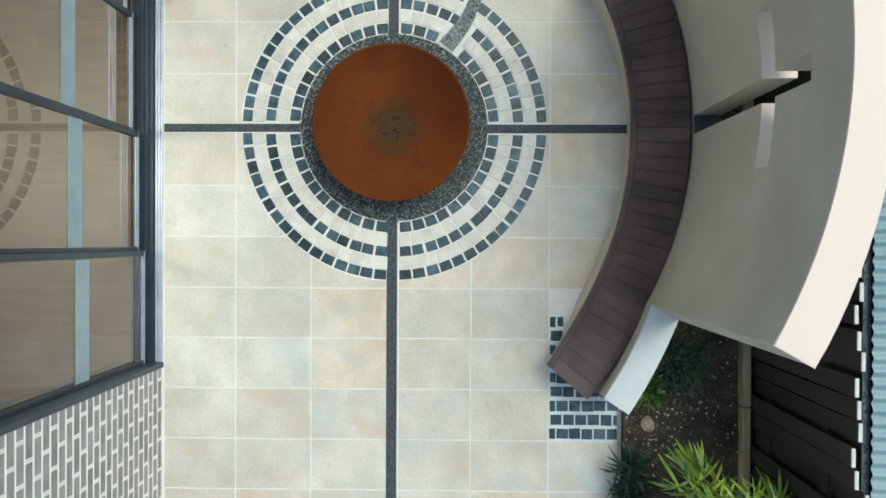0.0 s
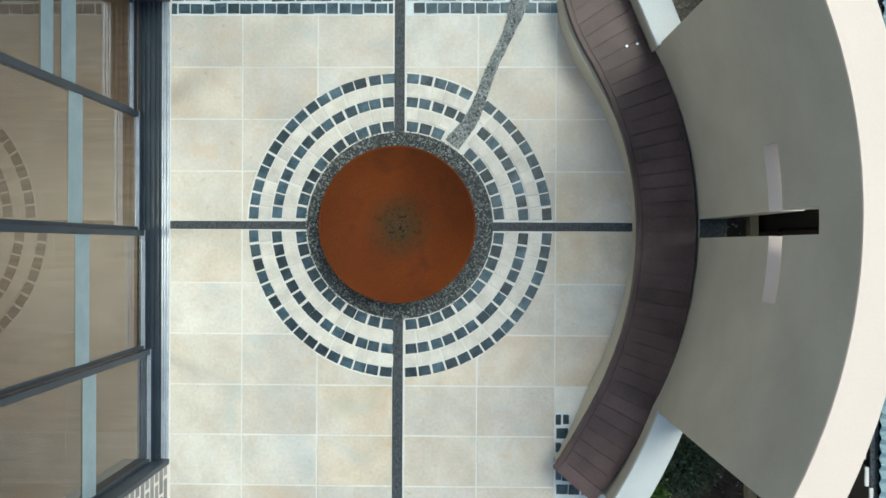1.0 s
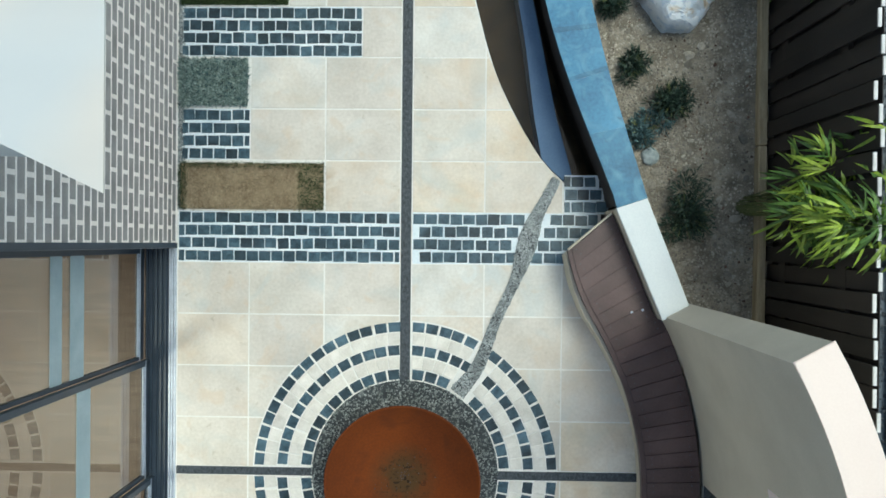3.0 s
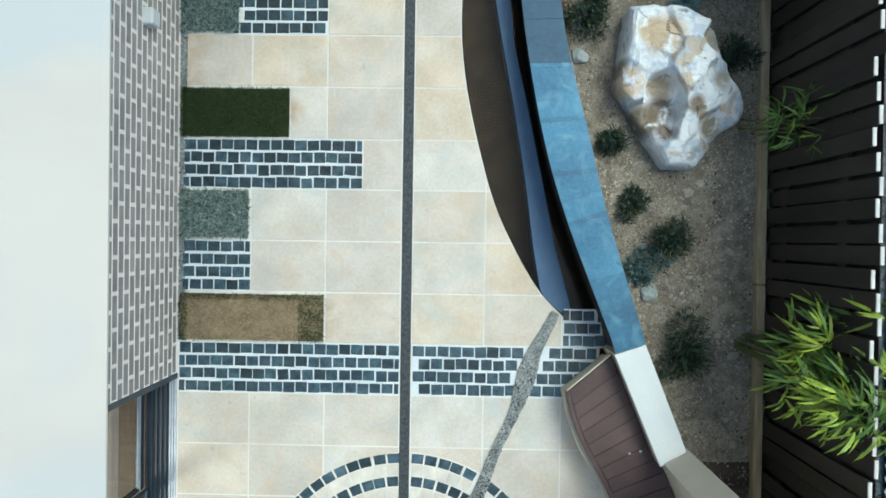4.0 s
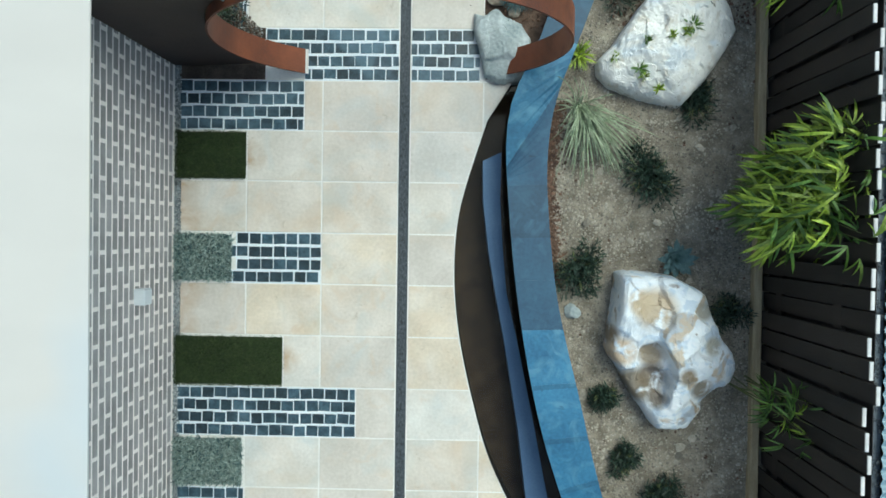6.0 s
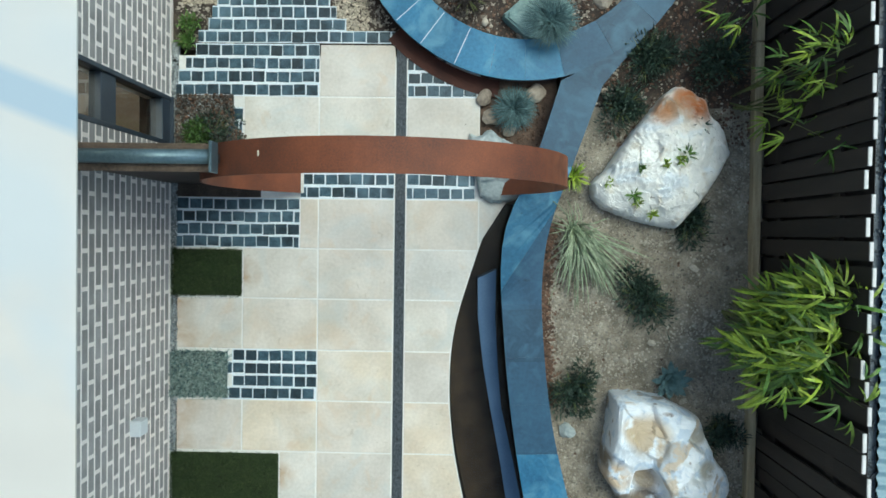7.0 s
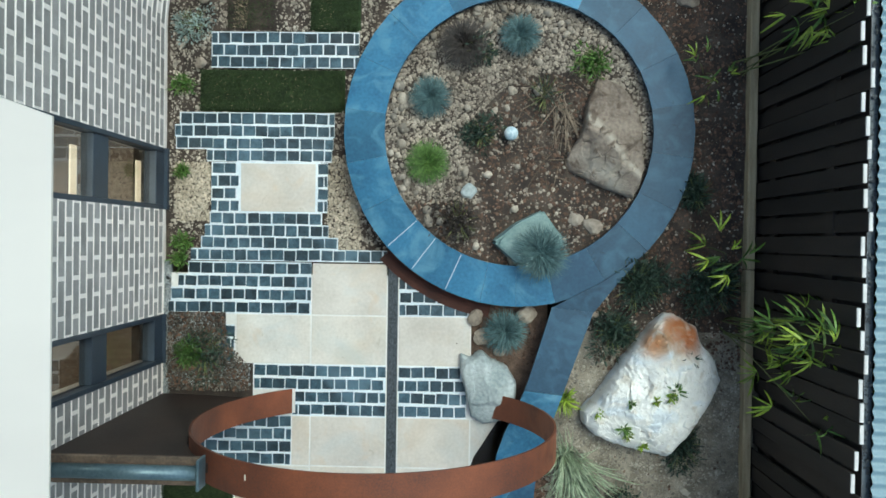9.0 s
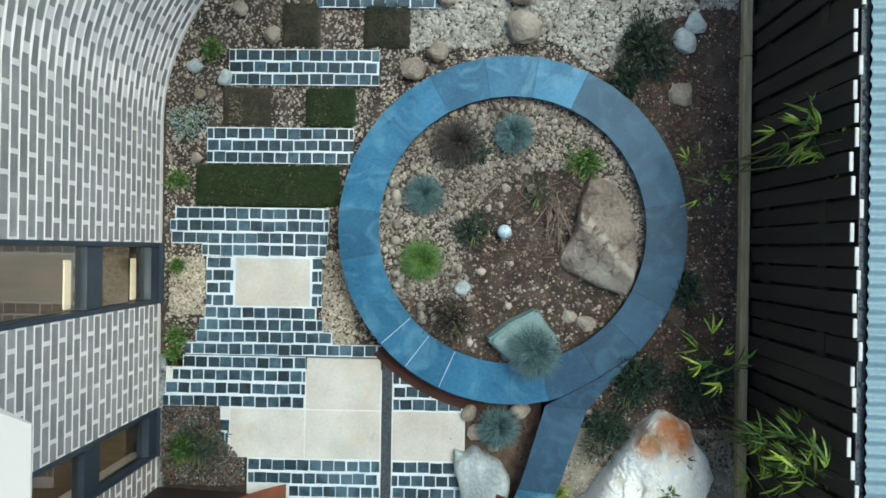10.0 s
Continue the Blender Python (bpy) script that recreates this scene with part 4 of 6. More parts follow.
for y in np.linspace(3.30, 6.545, 60):
    xl = max(float(np.interp(y, REFLECT_Y, REFLECT_L)), pond_left(y) + 0.006)
    xr = max(float(np.interp(y, REFLECT_Y, REFLECT_R)), xl + 0.01)
    yr = y + 0.13 * max(0.0, y - 6.0)
    tops.append([bm.verts.new(p) for p in ((xl, y, -0.035), (xr, yr, -0.035), (xl, y, -0.3), (xr, yr, -0.3))])
for p, q in zip(tops, tops[1:]):
    bm.faces.new((p[0], p[1], q[1], q[0]))
    bm.faces.new((p[2], p[0], q[0], q[2]))
    bm.faces.new((p[1], p[3], q[3], q[1]))
for p in (tops[0], tops[-1]):
    bm.faces.new((p[0], p[2], p[3], p[1]))
bmesh.ops.recalc_face_normals(bm, faces=bm.faces)
tagged(part("pond_reflection", bm, REFLECT_BLUE), "slate-blue strip above the pond standing in for its reflection", "pond", kind="structure")

cap_wall = thing("pond_wall", "low curved dark wall with blue steel capping beside the pond", "wall", kind="structure")


def ribbon(ys_, inset0, inset1, zf, depth, slant=0.0):
    bm = bmesh.new()
    ring = []
    for y in ys_:
        l, r, z = cap_left(y) + inset0, cap_right(y) - inset1, zf(y)
        ring.append([bm.verts.new(p) for p in ((l, y - slant, z - depth), (r, y, z - depth), (r, y, z), (l, y - slant, z))])
        slant = 0.0
    for a, b in zip(ring, ring[1:]):
        for i in range(4):
            j = (i + 1) % 4
            bm.faces.new((a[i], a[j], b[j], b[i]))
    bm.faces.new(ring[0])
    bm.faces.new(ring[-1][::-1])
    bmesh.ops.recalc_face_normals(bm, faces=bm.faces)
    return bm


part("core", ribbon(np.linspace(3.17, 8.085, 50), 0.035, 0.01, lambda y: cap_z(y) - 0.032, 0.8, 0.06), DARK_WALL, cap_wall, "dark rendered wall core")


def cap_slab(yl0, yr0, yl1, yr1, depth=0.03, rise=0.0, n=7):
    """One length of capping between two cuts that may run askew."""
    bm = bmesh.new()
    ring = []
    for i in range(n):
        u = i / (n - 1)
        yl, yr = yl0 + (yl1 - yl0) * u, yr0 + (yr1 - yr0) * u
        l, r, z = (cap_left(max(yl, 3.12)), yl), (cap_right(max(yr, 3.17)), yr), cap_z((yl + yr) / 2) + rise
        ring.append([bm.verts.new(p) for p in ((*l, z - depth), (*r, z - depth), (*r, z), (*l, z))])
    for a, b in zip(ring, ring[1:]):
        for i in range(4):
            j = (i + 1) % 4
            bm.faces.new((a[i], a[j], b[j], b[i]))
    bm.faces.new(ring[0])
    bm.faces.new(ring[-1][::-1])
    bmesh.ops.recalc_face_normals(bm, faces=bm.faces)
    return bm


CUTS = ((3.092, 3.165), (3.66, 3.72), (4.05, 4.14), (4.42, 4.46), (4.82, 4.85), (5.235, 5.245), (5.605, 5.615), (5.96, 5.97), (6.355, 6.365), (6.47, 7.09), (7.45, 7.42), (8.09, 8.055))
for (a, b), (c, d) in zip(CUTS, CUTS[1:]):
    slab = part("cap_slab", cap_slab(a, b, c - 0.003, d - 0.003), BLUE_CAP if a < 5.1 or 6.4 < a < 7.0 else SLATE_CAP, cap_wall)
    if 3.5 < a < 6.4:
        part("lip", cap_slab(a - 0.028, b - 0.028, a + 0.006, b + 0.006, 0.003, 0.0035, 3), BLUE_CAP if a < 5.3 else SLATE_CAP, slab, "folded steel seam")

junction = prism([(0.858, 8.088), (1.168, 8.048), (1.33, 8.25), (1.52, 8.48), (1.22, 8.28)], 0.165, 0.19)
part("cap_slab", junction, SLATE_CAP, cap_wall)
part("core_end", prism([(0.90, 8.09), (1.15, 8.06), (1.32, 8.27), (1.46, 8.46), (1.22, 8.30)], -0.2, 0.164), DARK_WALL, cap_wall)

# ---- round planter ----
planter = thing("round_planter", "round planter with a blue steel capping ring", "planter", at=(*RING_C, 0))
part("planter_wall", arc_block(RING_C, 1.07, 1.32, 0, 359.99, -0.2, 0.14, 72), CORTEN, planter, "rusted steel planter side")
RING_CUTS = (10, 27, 46, 65, 82, 100, 119, 138, 155, 173, 191, 208, 222, 233, 246, 258, 270, 283, 301, 318, 334, 352, 370)
for a0, a1 in zip(RING_CUTS, RING_CUTS[1:]):
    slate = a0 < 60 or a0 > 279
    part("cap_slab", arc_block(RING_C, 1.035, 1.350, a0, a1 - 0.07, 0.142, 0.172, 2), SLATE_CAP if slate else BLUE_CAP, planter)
# pale strips on three seams imitate the sky reflecting there
for a in (222, 233, 246):
    part("seam", arc_block(RING_C, 1.045, 1.340, a - 0.22, a + 0.05, 0.170, 0.1735, 1), ALUMINIUM, planter, "pale strip standing in for sky reflected on a seam")
tagged(part("steel_edging", arc_block(RING_C, 1.335, 1.470, 223, 262, -0.05, 0.010, 14), BOWL_DARK), "low dark rusted steel edging round the planter", "edging", kind="structure")

# ---- moon gate ----
GATE_X, GATE_Z, GATE_R, GY0, GY1 = -0.40, 0.97, 1.19, 7.205, 7.395
gate = thing("moon_gate", "round rusted steel moon gate over the path", "garden arch", at=(GATE_X, 7.3, 0))
bm = bmesh.new()
ring = []
for k in range(97):
    a = radians(-56 + 285 * k / 96)
    q = []
    for r in (GATE_R, GATE_R - 0.014):
        for y in (GY0, GY1):
            q.append(bm.verts.new((GATE_X + r * math.cos(a), y, GATE_Z + r * math.sin(a))))
    ring.append((q[0], q[1], q[3], q[2]))
for a, b in zip(ring, ring[1:]):
    for i in range(4):
        j = (i + 1) % 4
        bm.faces.new((a[i], b[i], b[j], a[j]))
bm.faces.new(ring[0])
bm.faces.new(ring[-1][::-1])
bmesh.ops.recalc_face_normals(bm, faces=bm.faces)
part("hoop", bm, GATE_STEEL, gate)
part("end_strip", boxed(GATE_X + GATE_R * math.cos(radians(229)) + 0.002, GY0, GATE_Z + GATE_R * math.sin(radians(229)) - 0.012, GATE_X + GATE_R * math.cos(radians(229)) + 0.030, GY1, GATE_Z + GATE_R * math.sin(radians(229)) + 0.004, 0.002), PALING_TOP, gate, "pale end strip")
for x, y in ((-0.98, 7.315),):
    z = GATE_Z + math.sqrt(GATE_R ** 2 - (x - GATE_X) ** 2)
    part("lug", boxed(x - 0.005, y - 0.015, z - 0.012, x + 0.005, y + 0.015, z + 0.003, 0.002), RENDER, gate, "small pale steel lug")
for a in (-54.0,):
    x, z = GATE_X + GATE_R * math.cos(radians(a)), GATE_Z + GATE_R * math.sin(radians(a))
    part("foot_plate", boxed(x - 0.05, GY0 - 0.02, -0.02, x + 0.05, GY1 + 0.02, 0.012, 0.003), BROWN_STEEL, gate)

screen = thing("steel_screen", "dark brown steel screen between house and moon gate", "screen", at=(-1.8, 7.3, 0))
bm = bmesh.new()
edge = [(WALL_X + 0.004, -0.02), (WALL_X + 0.004, 1.85), (-1.262, 1.85)]
for k in range(21):
    a = radians(135 + (234 - 135) * k / 20)
    x, z = GATE_X + 1.197 * math.cos(a), GATE_Z + 1.197 * math.sin(a)
    if x < -1.2:
        edge.append((x, z))
lo = [bm.verts.new((x, 7.275, z)) for x, z in edge]
hi = [bm.verts.new((x, 7.325, z)) for x, z in edge]
bm.faces.new(lo)
bm.faces.new(hi[::-1])
for i in range(len(edge)):
    j = (i + 1) % len(edge)
    bm.faces.new((lo[i], hi[i], hi[j], lo[j]))
bmesh.ops.recalc_face_normals(bm, faces=bm.faces)
part("sheet", bm, BROWN_STEEL, screen)
part("top_channel", boxed(WALL_X + 0.005, 7.222, 1.85, -1.25, 7.378, 1.885, 0.004), WORN_STEEL, screen, "brown steel top channel")
bm = bmesh.new()
bmesh.ops.create_cone(bm, cap_ends=True, segments=20, radius1=0.04, radius2=0.04, depth=0.96)
bmesh.ops.rotate(bm, verts=bm.verts, matrix=Matrix.Rotation(radians(90), 3, "Y"))
bmesh.ops.translate(bm, verts=bm.verts, vec=(-1.75, 7.302, 1.918))
part("pipe", bm, PIPE, screen, "grey-blue steel pipe", smooth=True)
part("end_plate", boxed(-1.262, 7.215, 1.852, -1.246, 7.385, 1.965, 0.003), PIPE, screen)

# wall light
wl = thing("wall_light", "small white square wall light on the bricks", "light", at=(-2.2, 5.474, 0.65))
part("housing", boxed(-2.25, 5.415, 0.585, -2.165, 5.533, 0.72, 0.01), LOW_CAP, wl)
part("lens", boxed(-2.20, 5.43, 0.578, -2.175, 5.518, 0.586), STRIP, wl)

# ---- fence, sleeper, neighbour's roof ----
fence = thing("fence", "dark stained board-on-board paling fence with pale tops", "fence", kind="structure")
front = mesh_of(boxed(-0.009, -0.0570, 0.02, 0.009, 0.0570, 1.64, 0.0), FENCE, "paling")
tops = mesh_of(boxed(-0.010, -0.0535, 1.64, 0.010, 0.0535, 1.652, 0.0), PALING_TOP, "paling_top")
rng = np.random.default_rng(8)
k = 0
y = -3.6
while y < 12.4:
    x = 2.412 + (0.030 if k % 3 == 1 else 0.012 if k % 3 == 2 else 0.0) + rng.normal(0, 0.004)
    p = piece("paling", front, fence, pose(x, y + rng.normal(0, 0.003), rng.normal(0, 0.012), rng.normal(0, 0.15), rng.normal(0, 0.3), 0))
    t = new("paling_top", tops)
    t.parent = p
    y += 0.1355
    k += 1
for z in (0.31, 1.17):
    part("rail", boxed(2.4385, -3.7, z, 2.470, 12.5, z + 0.10), FENCE, fence)
# added near-black sheet: makes the gaps between palings look shaded
tagged(part("gap_shade_sheet", boxed(2.478, -3.7, -0.2, 2.483, 12.5, 1.58), DARK_WALL), "near-black sheet added behind the palings to shade their gaps", "fence", kind="structure")

yy = -3.6
while yy < 12.4:
    tagged(part("timber_edging", boxed(2.332, yy, -0.05, 2.398, yy + 2.394, 0.17, 0.008), SLEEPER), "weathered timber sleeper edging the garden bed", "edging", "timber edging", kind="structure")
    yy += 2.4

roof = thing("neighbour_roof", "pale blue corrugated metal roof beyond the fence", "roof", kind="structure")
bm = bmesh.new()
rows = []
for j in range(int(16.4 / 0.0095)):
    y = -3.8 + j * 0.0095
    z = 0.011 * math.cos(2 * math.pi * y / 0.076)
    rows.append((bm.verts.new((2.555, y, 1.55 + z)), bm.verts.new((6.5, y, 1.95 + z))))
for a, b in zip(rows, rows[1:]):
    bm.faces.new((a[0], a[1], b[1], b[0]))
part("sheet", bm, CORRUGATED, roof, smooth=True)
part("gutter", boxed(2.497, -3.8, 1.42, 2.565, 12.6, 1.51), GUTTER_STEEL, roof, "dark gutter with leaf litter")
part("gutter_lip", boxed(2.484, -3.8, 1.42, 2.496, 12.6, 1.56, 0.003), ALUMINIUM, roof, "pale gutter lip")
part("roof_wall", boxed(2.75, -3.8, -0.3, 6.4, 12.5, 1.45), RENDER, roof)
pl = [(2.535 + rng.uniform(-0.03, 0.03), rng.uniform(-3.6, 12.4), 1.51 + rng.uniform(0, 0.02)) for _ in range(1500)]
v, f = stones(rng, pl, 0.006, 0.016, 0.4)
tagged(soup("leaf_litter", v, f, GUTTER), "dark leaf litter lying in the gutter", "litter", kind="stuff")

# ---- boulders ----
def boulder(name, outline, height, z0, material, label, seed, rough=0.06, detail=4, flat=0.75, tilt=(0.0, 0.0), facets=(16, 0.66, 0.92)):
    """A craggy rock whose plan follows a short outline."""
    cx = sum(p[0] for p in outline) / len(outline)
    cy = sum(p[1] for p in outline) / len(outline)
    pol = sorted((math.atan2(y - cy, x - cx), math.hypot(x - cx, y - cy)) for x, y in outline)
    ang = np.array([pol[-1][0] - 2 * math.pi] + [a for a, r in pol] + [pol[0][0] + 2 * math.pi])
    rad = np.array([pol[-1][1]] + [r for a, r in pol] + [pol[0][1]])
    bm = bmesh.new()
    bmesh.ops.create_icosphere(bm, subdivisions=detail + 1, radius=1)
    rg = np.random.default_rng(seed)
    planes = []
    for _ in range(facets[0]):
        n_ = Vector((rg.normal(), rg.normal(), abs(rg.normal()) * 0.9 + 0.1)).normalized()
        planes.append((n_, rg.uniform(facets[1], facets[2])))
    for v in bm.verts:
        d = v.co.normalized()
        for n_, k in planes:
            t = d.dot(n_)
            if t > k:
                d = d - n_ * (t - k)
        q = d * 1.0
        c = noise.noise(Vector((q.x * 2.3 + seed, q.y * 2.3, q.z * 2.3)))
        c2 = abs(noise.noise(Vector((q.x * 5 + seed, q.y * 5, q.z * 5))))
        c3 = noise.noise(Vector((q.x * 14, q.y * 14 + seed, q.z * 14)))
        q *= 1 + rough * (1.8 * c - 1.1 * c2 + 0.25 * c3)
        th = math.atan2(d.y, d.x)
        r = float(np.interp(th, ang, rad))
        h = min(1.0, math.hypot(q.x, q.y)) ** flat
        s = math.hypot(q.x, q.y) or 1
        x, y = q.x / s * h * r * (0.97 + 0.06 * c), q.y / s * h * r * (0.97 + 0.06 * c)
        z = (q.z * 0.5 + 0.5) ** 0.8 if q.z > -1 else 0
        v.co = (cx + x, cy + y, z0 + height * z + tilt[0] * x + tilt[1] * y)
    ob = part(name, bm, material, smooth=False)
    return tagged(ob, label, "boulder")


def slab_rock(name, outline, z0, heights, material, label, seed, amp=0.014, peak=0.01):
    """A split, flat-faced rock: plan outline, a height for each corner, worn edges."""
    bm = bmesh.new()
    k = len(outline)
    lo = [bm.verts.new((x, y, z0)) for x, y in outline]
    hi = [bm.verts.new((x, y, h)) for (x, y), h in zip(outline, heights)]
    cx, cy = sum(p[0] for p in outline) / k, sum(p[1] for p in outline) / k
    for v in hi:
        v.co.x += (cx - v.co.x) * 0.10
        v.co.y += (cy - v.co.y) * 0.10
    mid = bm.verts.new((cx + 0.02, cy, sum(heights) / k + peak))
    for i in range(k):
        j = (i + 1) % k
        bm.faces.new((hi[i], hi[j], mid))
        bm.faces.new((lo[i], lo[j], hi[j], hi[i]))
    bmesh.ops.recalc_face_normals(bm, faces=bm.faces)
    bmesh.ops.bevel(bm, geom=bm.edges[:], offset=0.018, segments=2, affect="EDGES")
    bmesh.ops.triangulate(bm, faces=bm.faces)
    bmesh.ops.subdivide_edges(bm, edges=[e for e in bm.edges if e.calc_length() > 0.03], cuts=3, use_grid_fill=True)
    bmesh.ops.triangulate(bm, faces=bm.faces)
    for v in bm.verts:
        p = v.co * 5 + Vector((seed, seed, 0))
        d = noise.noise_vector(p) * amp + noise.noise_vector(p * 4) * amp * 0.35
        v.co += d
    return tagged(part(name, bm, material), label, "boulder")


def crag(name, centre, outline, facets, z0, material, label, seed, warp=0.05, grain=0.006, step=0.010, rings=58, spokes=150, steep=30.0, chip=0.3):
    """A broken rock: tilted flat facets (x, y, height, slope x, slope y) meeting in sharp steps inside a plan outline."""
    cx, cy = centre
    outline = [(a[0] + (b[0] - a[0]) * k / 5, a[1] + (b[1] - a[1]) * k / 5) for a, b in zip(outline, outline[1:] + outline[:1]) for k in range(5)]
    pol = sorted((math.atan2(y - cy, x - cx), math.hypot(x - cx, y - cy)) for x, y in outline)
    ang = np.array([pol[-1][0] - 2 * math.pi] + [a for a, r in pol] + [pol[0][0] + 2 * math.pi])
    rad = np.array([pol[-1][1]] + [r for a, r in pol] + [pol[0][1]])
    F = np.array(facets)

    def height(x, y):
        w = noise.noise_vector(Vector((x * 5 + seed, y * 5, 0.0)))
        px_, py_ = x + warp * w.x, y + warp * w.y
        d = np.hypot(F[:, 0] - px_, F[:, 1] - py_)
        k = np.exp(-(d - d.min()) / step)
        h = F[:, 2] + F[:, 3] * (x - F[:, 0]) + F[:, 4] * (y - F[:, 1])
        cell = noise.voronoi(Vector((x * 9 + seed, y * 9, 0.5)))[1][0]
        tilt = noise.noise_vector(cell * 3.7)
        return float((k * h).sum() / k.sum()) + chip * (tilt.x * (x - (cell.x - seed) / 9) + tilt.y * (y - cell.y / 9))

    bm = bmesh.new()
    rows = [[bm.verts.new((cx, cy, z0 + height(cx, cy)))] * spokes]
    for i in range(1, rings + 1):
        u = (i / rings) ** 0.7
        row = []
        for k in range(spokes):
            a = 2 * math.pi * (k + 0.5 * (i % 2)) / spokes
            r = u * float(np.interp((a + math.pi) % (2 * math.pi) - math.pi, ang, rad))
            x, y = cx + r * math.cos(a), cy + r * math.sin(a)
            edge = max(0.0, 1 - u ** steep) ** 0.4
            n1 = noise.noise(Vector((x * 9 + seed, y * 9, 1.0)))
            n2 = abs(noise.noise(Vector((x * 21, y * 21 + seed, 4.0))))
            n3 = noise.noise(Vector((x * 55, y * 55, seed)))
            h = height(x, y) * edge + grain * (1.6 * n1 - 1.6 * n2 + 0.5 * n3)
            row.append(bm.verts.new((x + 0.012 * n1 * u, y + 0.012 * n3 * u, z0 + max(h, 0.0) if u < 1 else z0 - 0.06)))
        rows.append(row)
    for k in range(spokes):
        bm.faces.new((rows[0][0], rows[1][k], rows[1][(k + 1) % spokes]))
    for i in range(1, rings):
        a, b = rows[i], rows[i + 1]
        for k in range(spokes):
            j = (k + 1) % spokes
            bm.faces.new((a[k], b[k], b[j], a[j]))
    bmesh.ops.recalc_face_normals(bm, faces=bm.faces)
    return tagged(part(name, bm, material), label, "boulder")


B1 = [(1.28, 5.69), (1.40, 5.70), (1.66, 5.67), (1.81, 5.59), (1.93, 5.53), (2.00, 5.38), (2.06, 5.22), (2.18, 5.07), (2.22, 4.94), (2.18, 4.85), (2.03, 4.76), (1.91, 4.59), (1.82, 4.48), (1.59, 4.48), (1.48, 4.63), (1.39, 4.76), (1.30, 4.92), (1.19, 5.10), (1.21, 5.22), (1.24, 5.42)]
F1 = [(1.50, 5.44, 0.42, 0.10, -0.25), (1.38, 5.60, 0.38, 0.1, -0.3), (1.70, 5.54, 0.45, -0.05, -0.15), (1.31, 5.10, 0.34, 0.25, 0.10), (1.40, 5.24, 0.40, 0.1, 0.3), (1.67, 5.16, 0.50, 0.05, 0.05), (1.78, 5.32, 0.46, -0.3, 0.1),
      (1.83, 5.00, 0.42, -0.25, 0.35), (1.91, 5.40, 0.25, -0.3, 0.2), (1.95, 5.16, 0.28, -0.5, 0.0), (2.10, 4.97, 0.20, -0.4, 0.1), (1.50, 5.06, 0.26, 0.5, 0.1), (1.50, 4.88, 0.21, 0.1, 0.2), (1.36, 4.86, 0.20, 0.5, 0.0),
      (1.70, 4.76, 0.37, -0.1, 0.3), (1.64, 4.58, 0.30, 0.0, 0.5), (1.55, 4.76, 0.24, 0.0, -0.3), (1.50, 4.68, 0.27, 0.5, 0.2), (1.94, 4.80, 0.17, -0.4, 0.5), (1.82, 4.62, 0.24, -0.5, 0.4)]
crag("boulder", (1.66, 5.08), B1, F1, 0.06, WHITE_ROCK, "large white quartz boulder with tan stains and pits", 6)
B2 = [(1.08, 7.29), (1.20, 7.41), (1.39, 7.69), (1.62, 7.97), (1.72, 8.06), (1.79, 8.05), (1.96, 7.96), (2.02, 7.80), (2.11, 7.71), (2.16, 7.55), (2.03, 7.32), (1.90, 7.13), (1.73, 6.95), (1.45, 7.01), (1.19, 7.10), (1.10, 7.19)]
F2 = [(1.66, 7.52, 0.38, -0.05, 0.1), (1.45, 7.40, 0.36, 0.25, 0.05), (1.30, 7.22, 0.27, 0.4, 0.2), (1.62, 7.20, 0.33, -0.1, 0.35), (1.50, 7.10, 0.25, 0.0, 0.6), (1.86, 7.40, 0.32, -0.45, 0.2), (1.98, 7.60, 0.26, -0.6, 0.0), (1.80, 7.75, 0.31, -0.2, -0.3), (1.62, 7.80, 0.30, 0.5, -0.2), (1.75, 7.97, 0.20, 0.0, -0.6), (1.90, 7.88, 0.20, -0.5, -0.3), (1.52, 7.62, 0.34, 0.6, -0.3)]
crag("boulder", (1.63, 7.46), B2, F2, 0.06, PALE_ROCK, "pale white boulder with an orange-stained end", 9, 0.07, 0.010, 0.02, chip=0.4, steep=20.0)
B4 = [(0.15, 7.70), (0.14, 7.58), (0.20, 7.38), (0.24, 7.20), (0.34, 7.14), (0.58, 7.18), (0.60, 7.48), (0.52, 7.60), (0.40, 7.66), (0.32, 7.73), (0.23, 7.67)]
F4 = [(0.24, 7.60, 0.17, 0.3, 0.0), (0.32, 7.42, 0.21, 0.35, 0.1), (0.44, 7.56, 0.19, -0.2, -0.3), (0.52, 7.36, 0.20, -0.3, 0.25), (0.34, 7.24, 0.15, 0.2, 0.3), (0.48, 7.23, 0.14, -0.1, 0.4), (0.17, 7.66, 0.12, 0.2, 0.0)]
crag("boulder", (0.37, 7.43), B4, F4, -0.03, GREY_ROCK, "grey angular rock beside the pond end", 12, 0.03, 0.004, 0.010, 40, 110, chip=0.25, steep=16.0)
slab_rock("boulder", [(0.37, 8.58), (0.57, 8.40), (0.90, 8.42), (0.95, 8.62), (0.77, 8.85), (0.55, 8.74)], 0.02, [0.20, 0.18, 0.17, 0.24, 0.30, 0.26], TEAL_STONE, "greenish split wedge rock in the round planter", 14)
B3 = [(1.19, 9.90), (1.38, 9.80), (1.50, 9.62), (1.54, 9.44), (1.54, 9.16), (1.46, 8.93), (1.20, 9.02), (0.97, 9.14), (0.94, 9.22), (1.06, 9.45), (1.10, 9.67)]
F3 = [(1.20, 9.22, 0.19, 0.30, 0.30), (1.36, 9.06, 0.16, 0.30, 0.30), (1.06, 9.22, 0.12, 0.35, 0.2), (1.40, 9.40, 0.17, -0.35, -0.30), (1.27, 9.60, 0.14, -0.2, -0.25), (1.22, 9.78, 0.09, 0.0, -0.2), (1.48, 9.24, 0.14, -0.3, -0.2)]
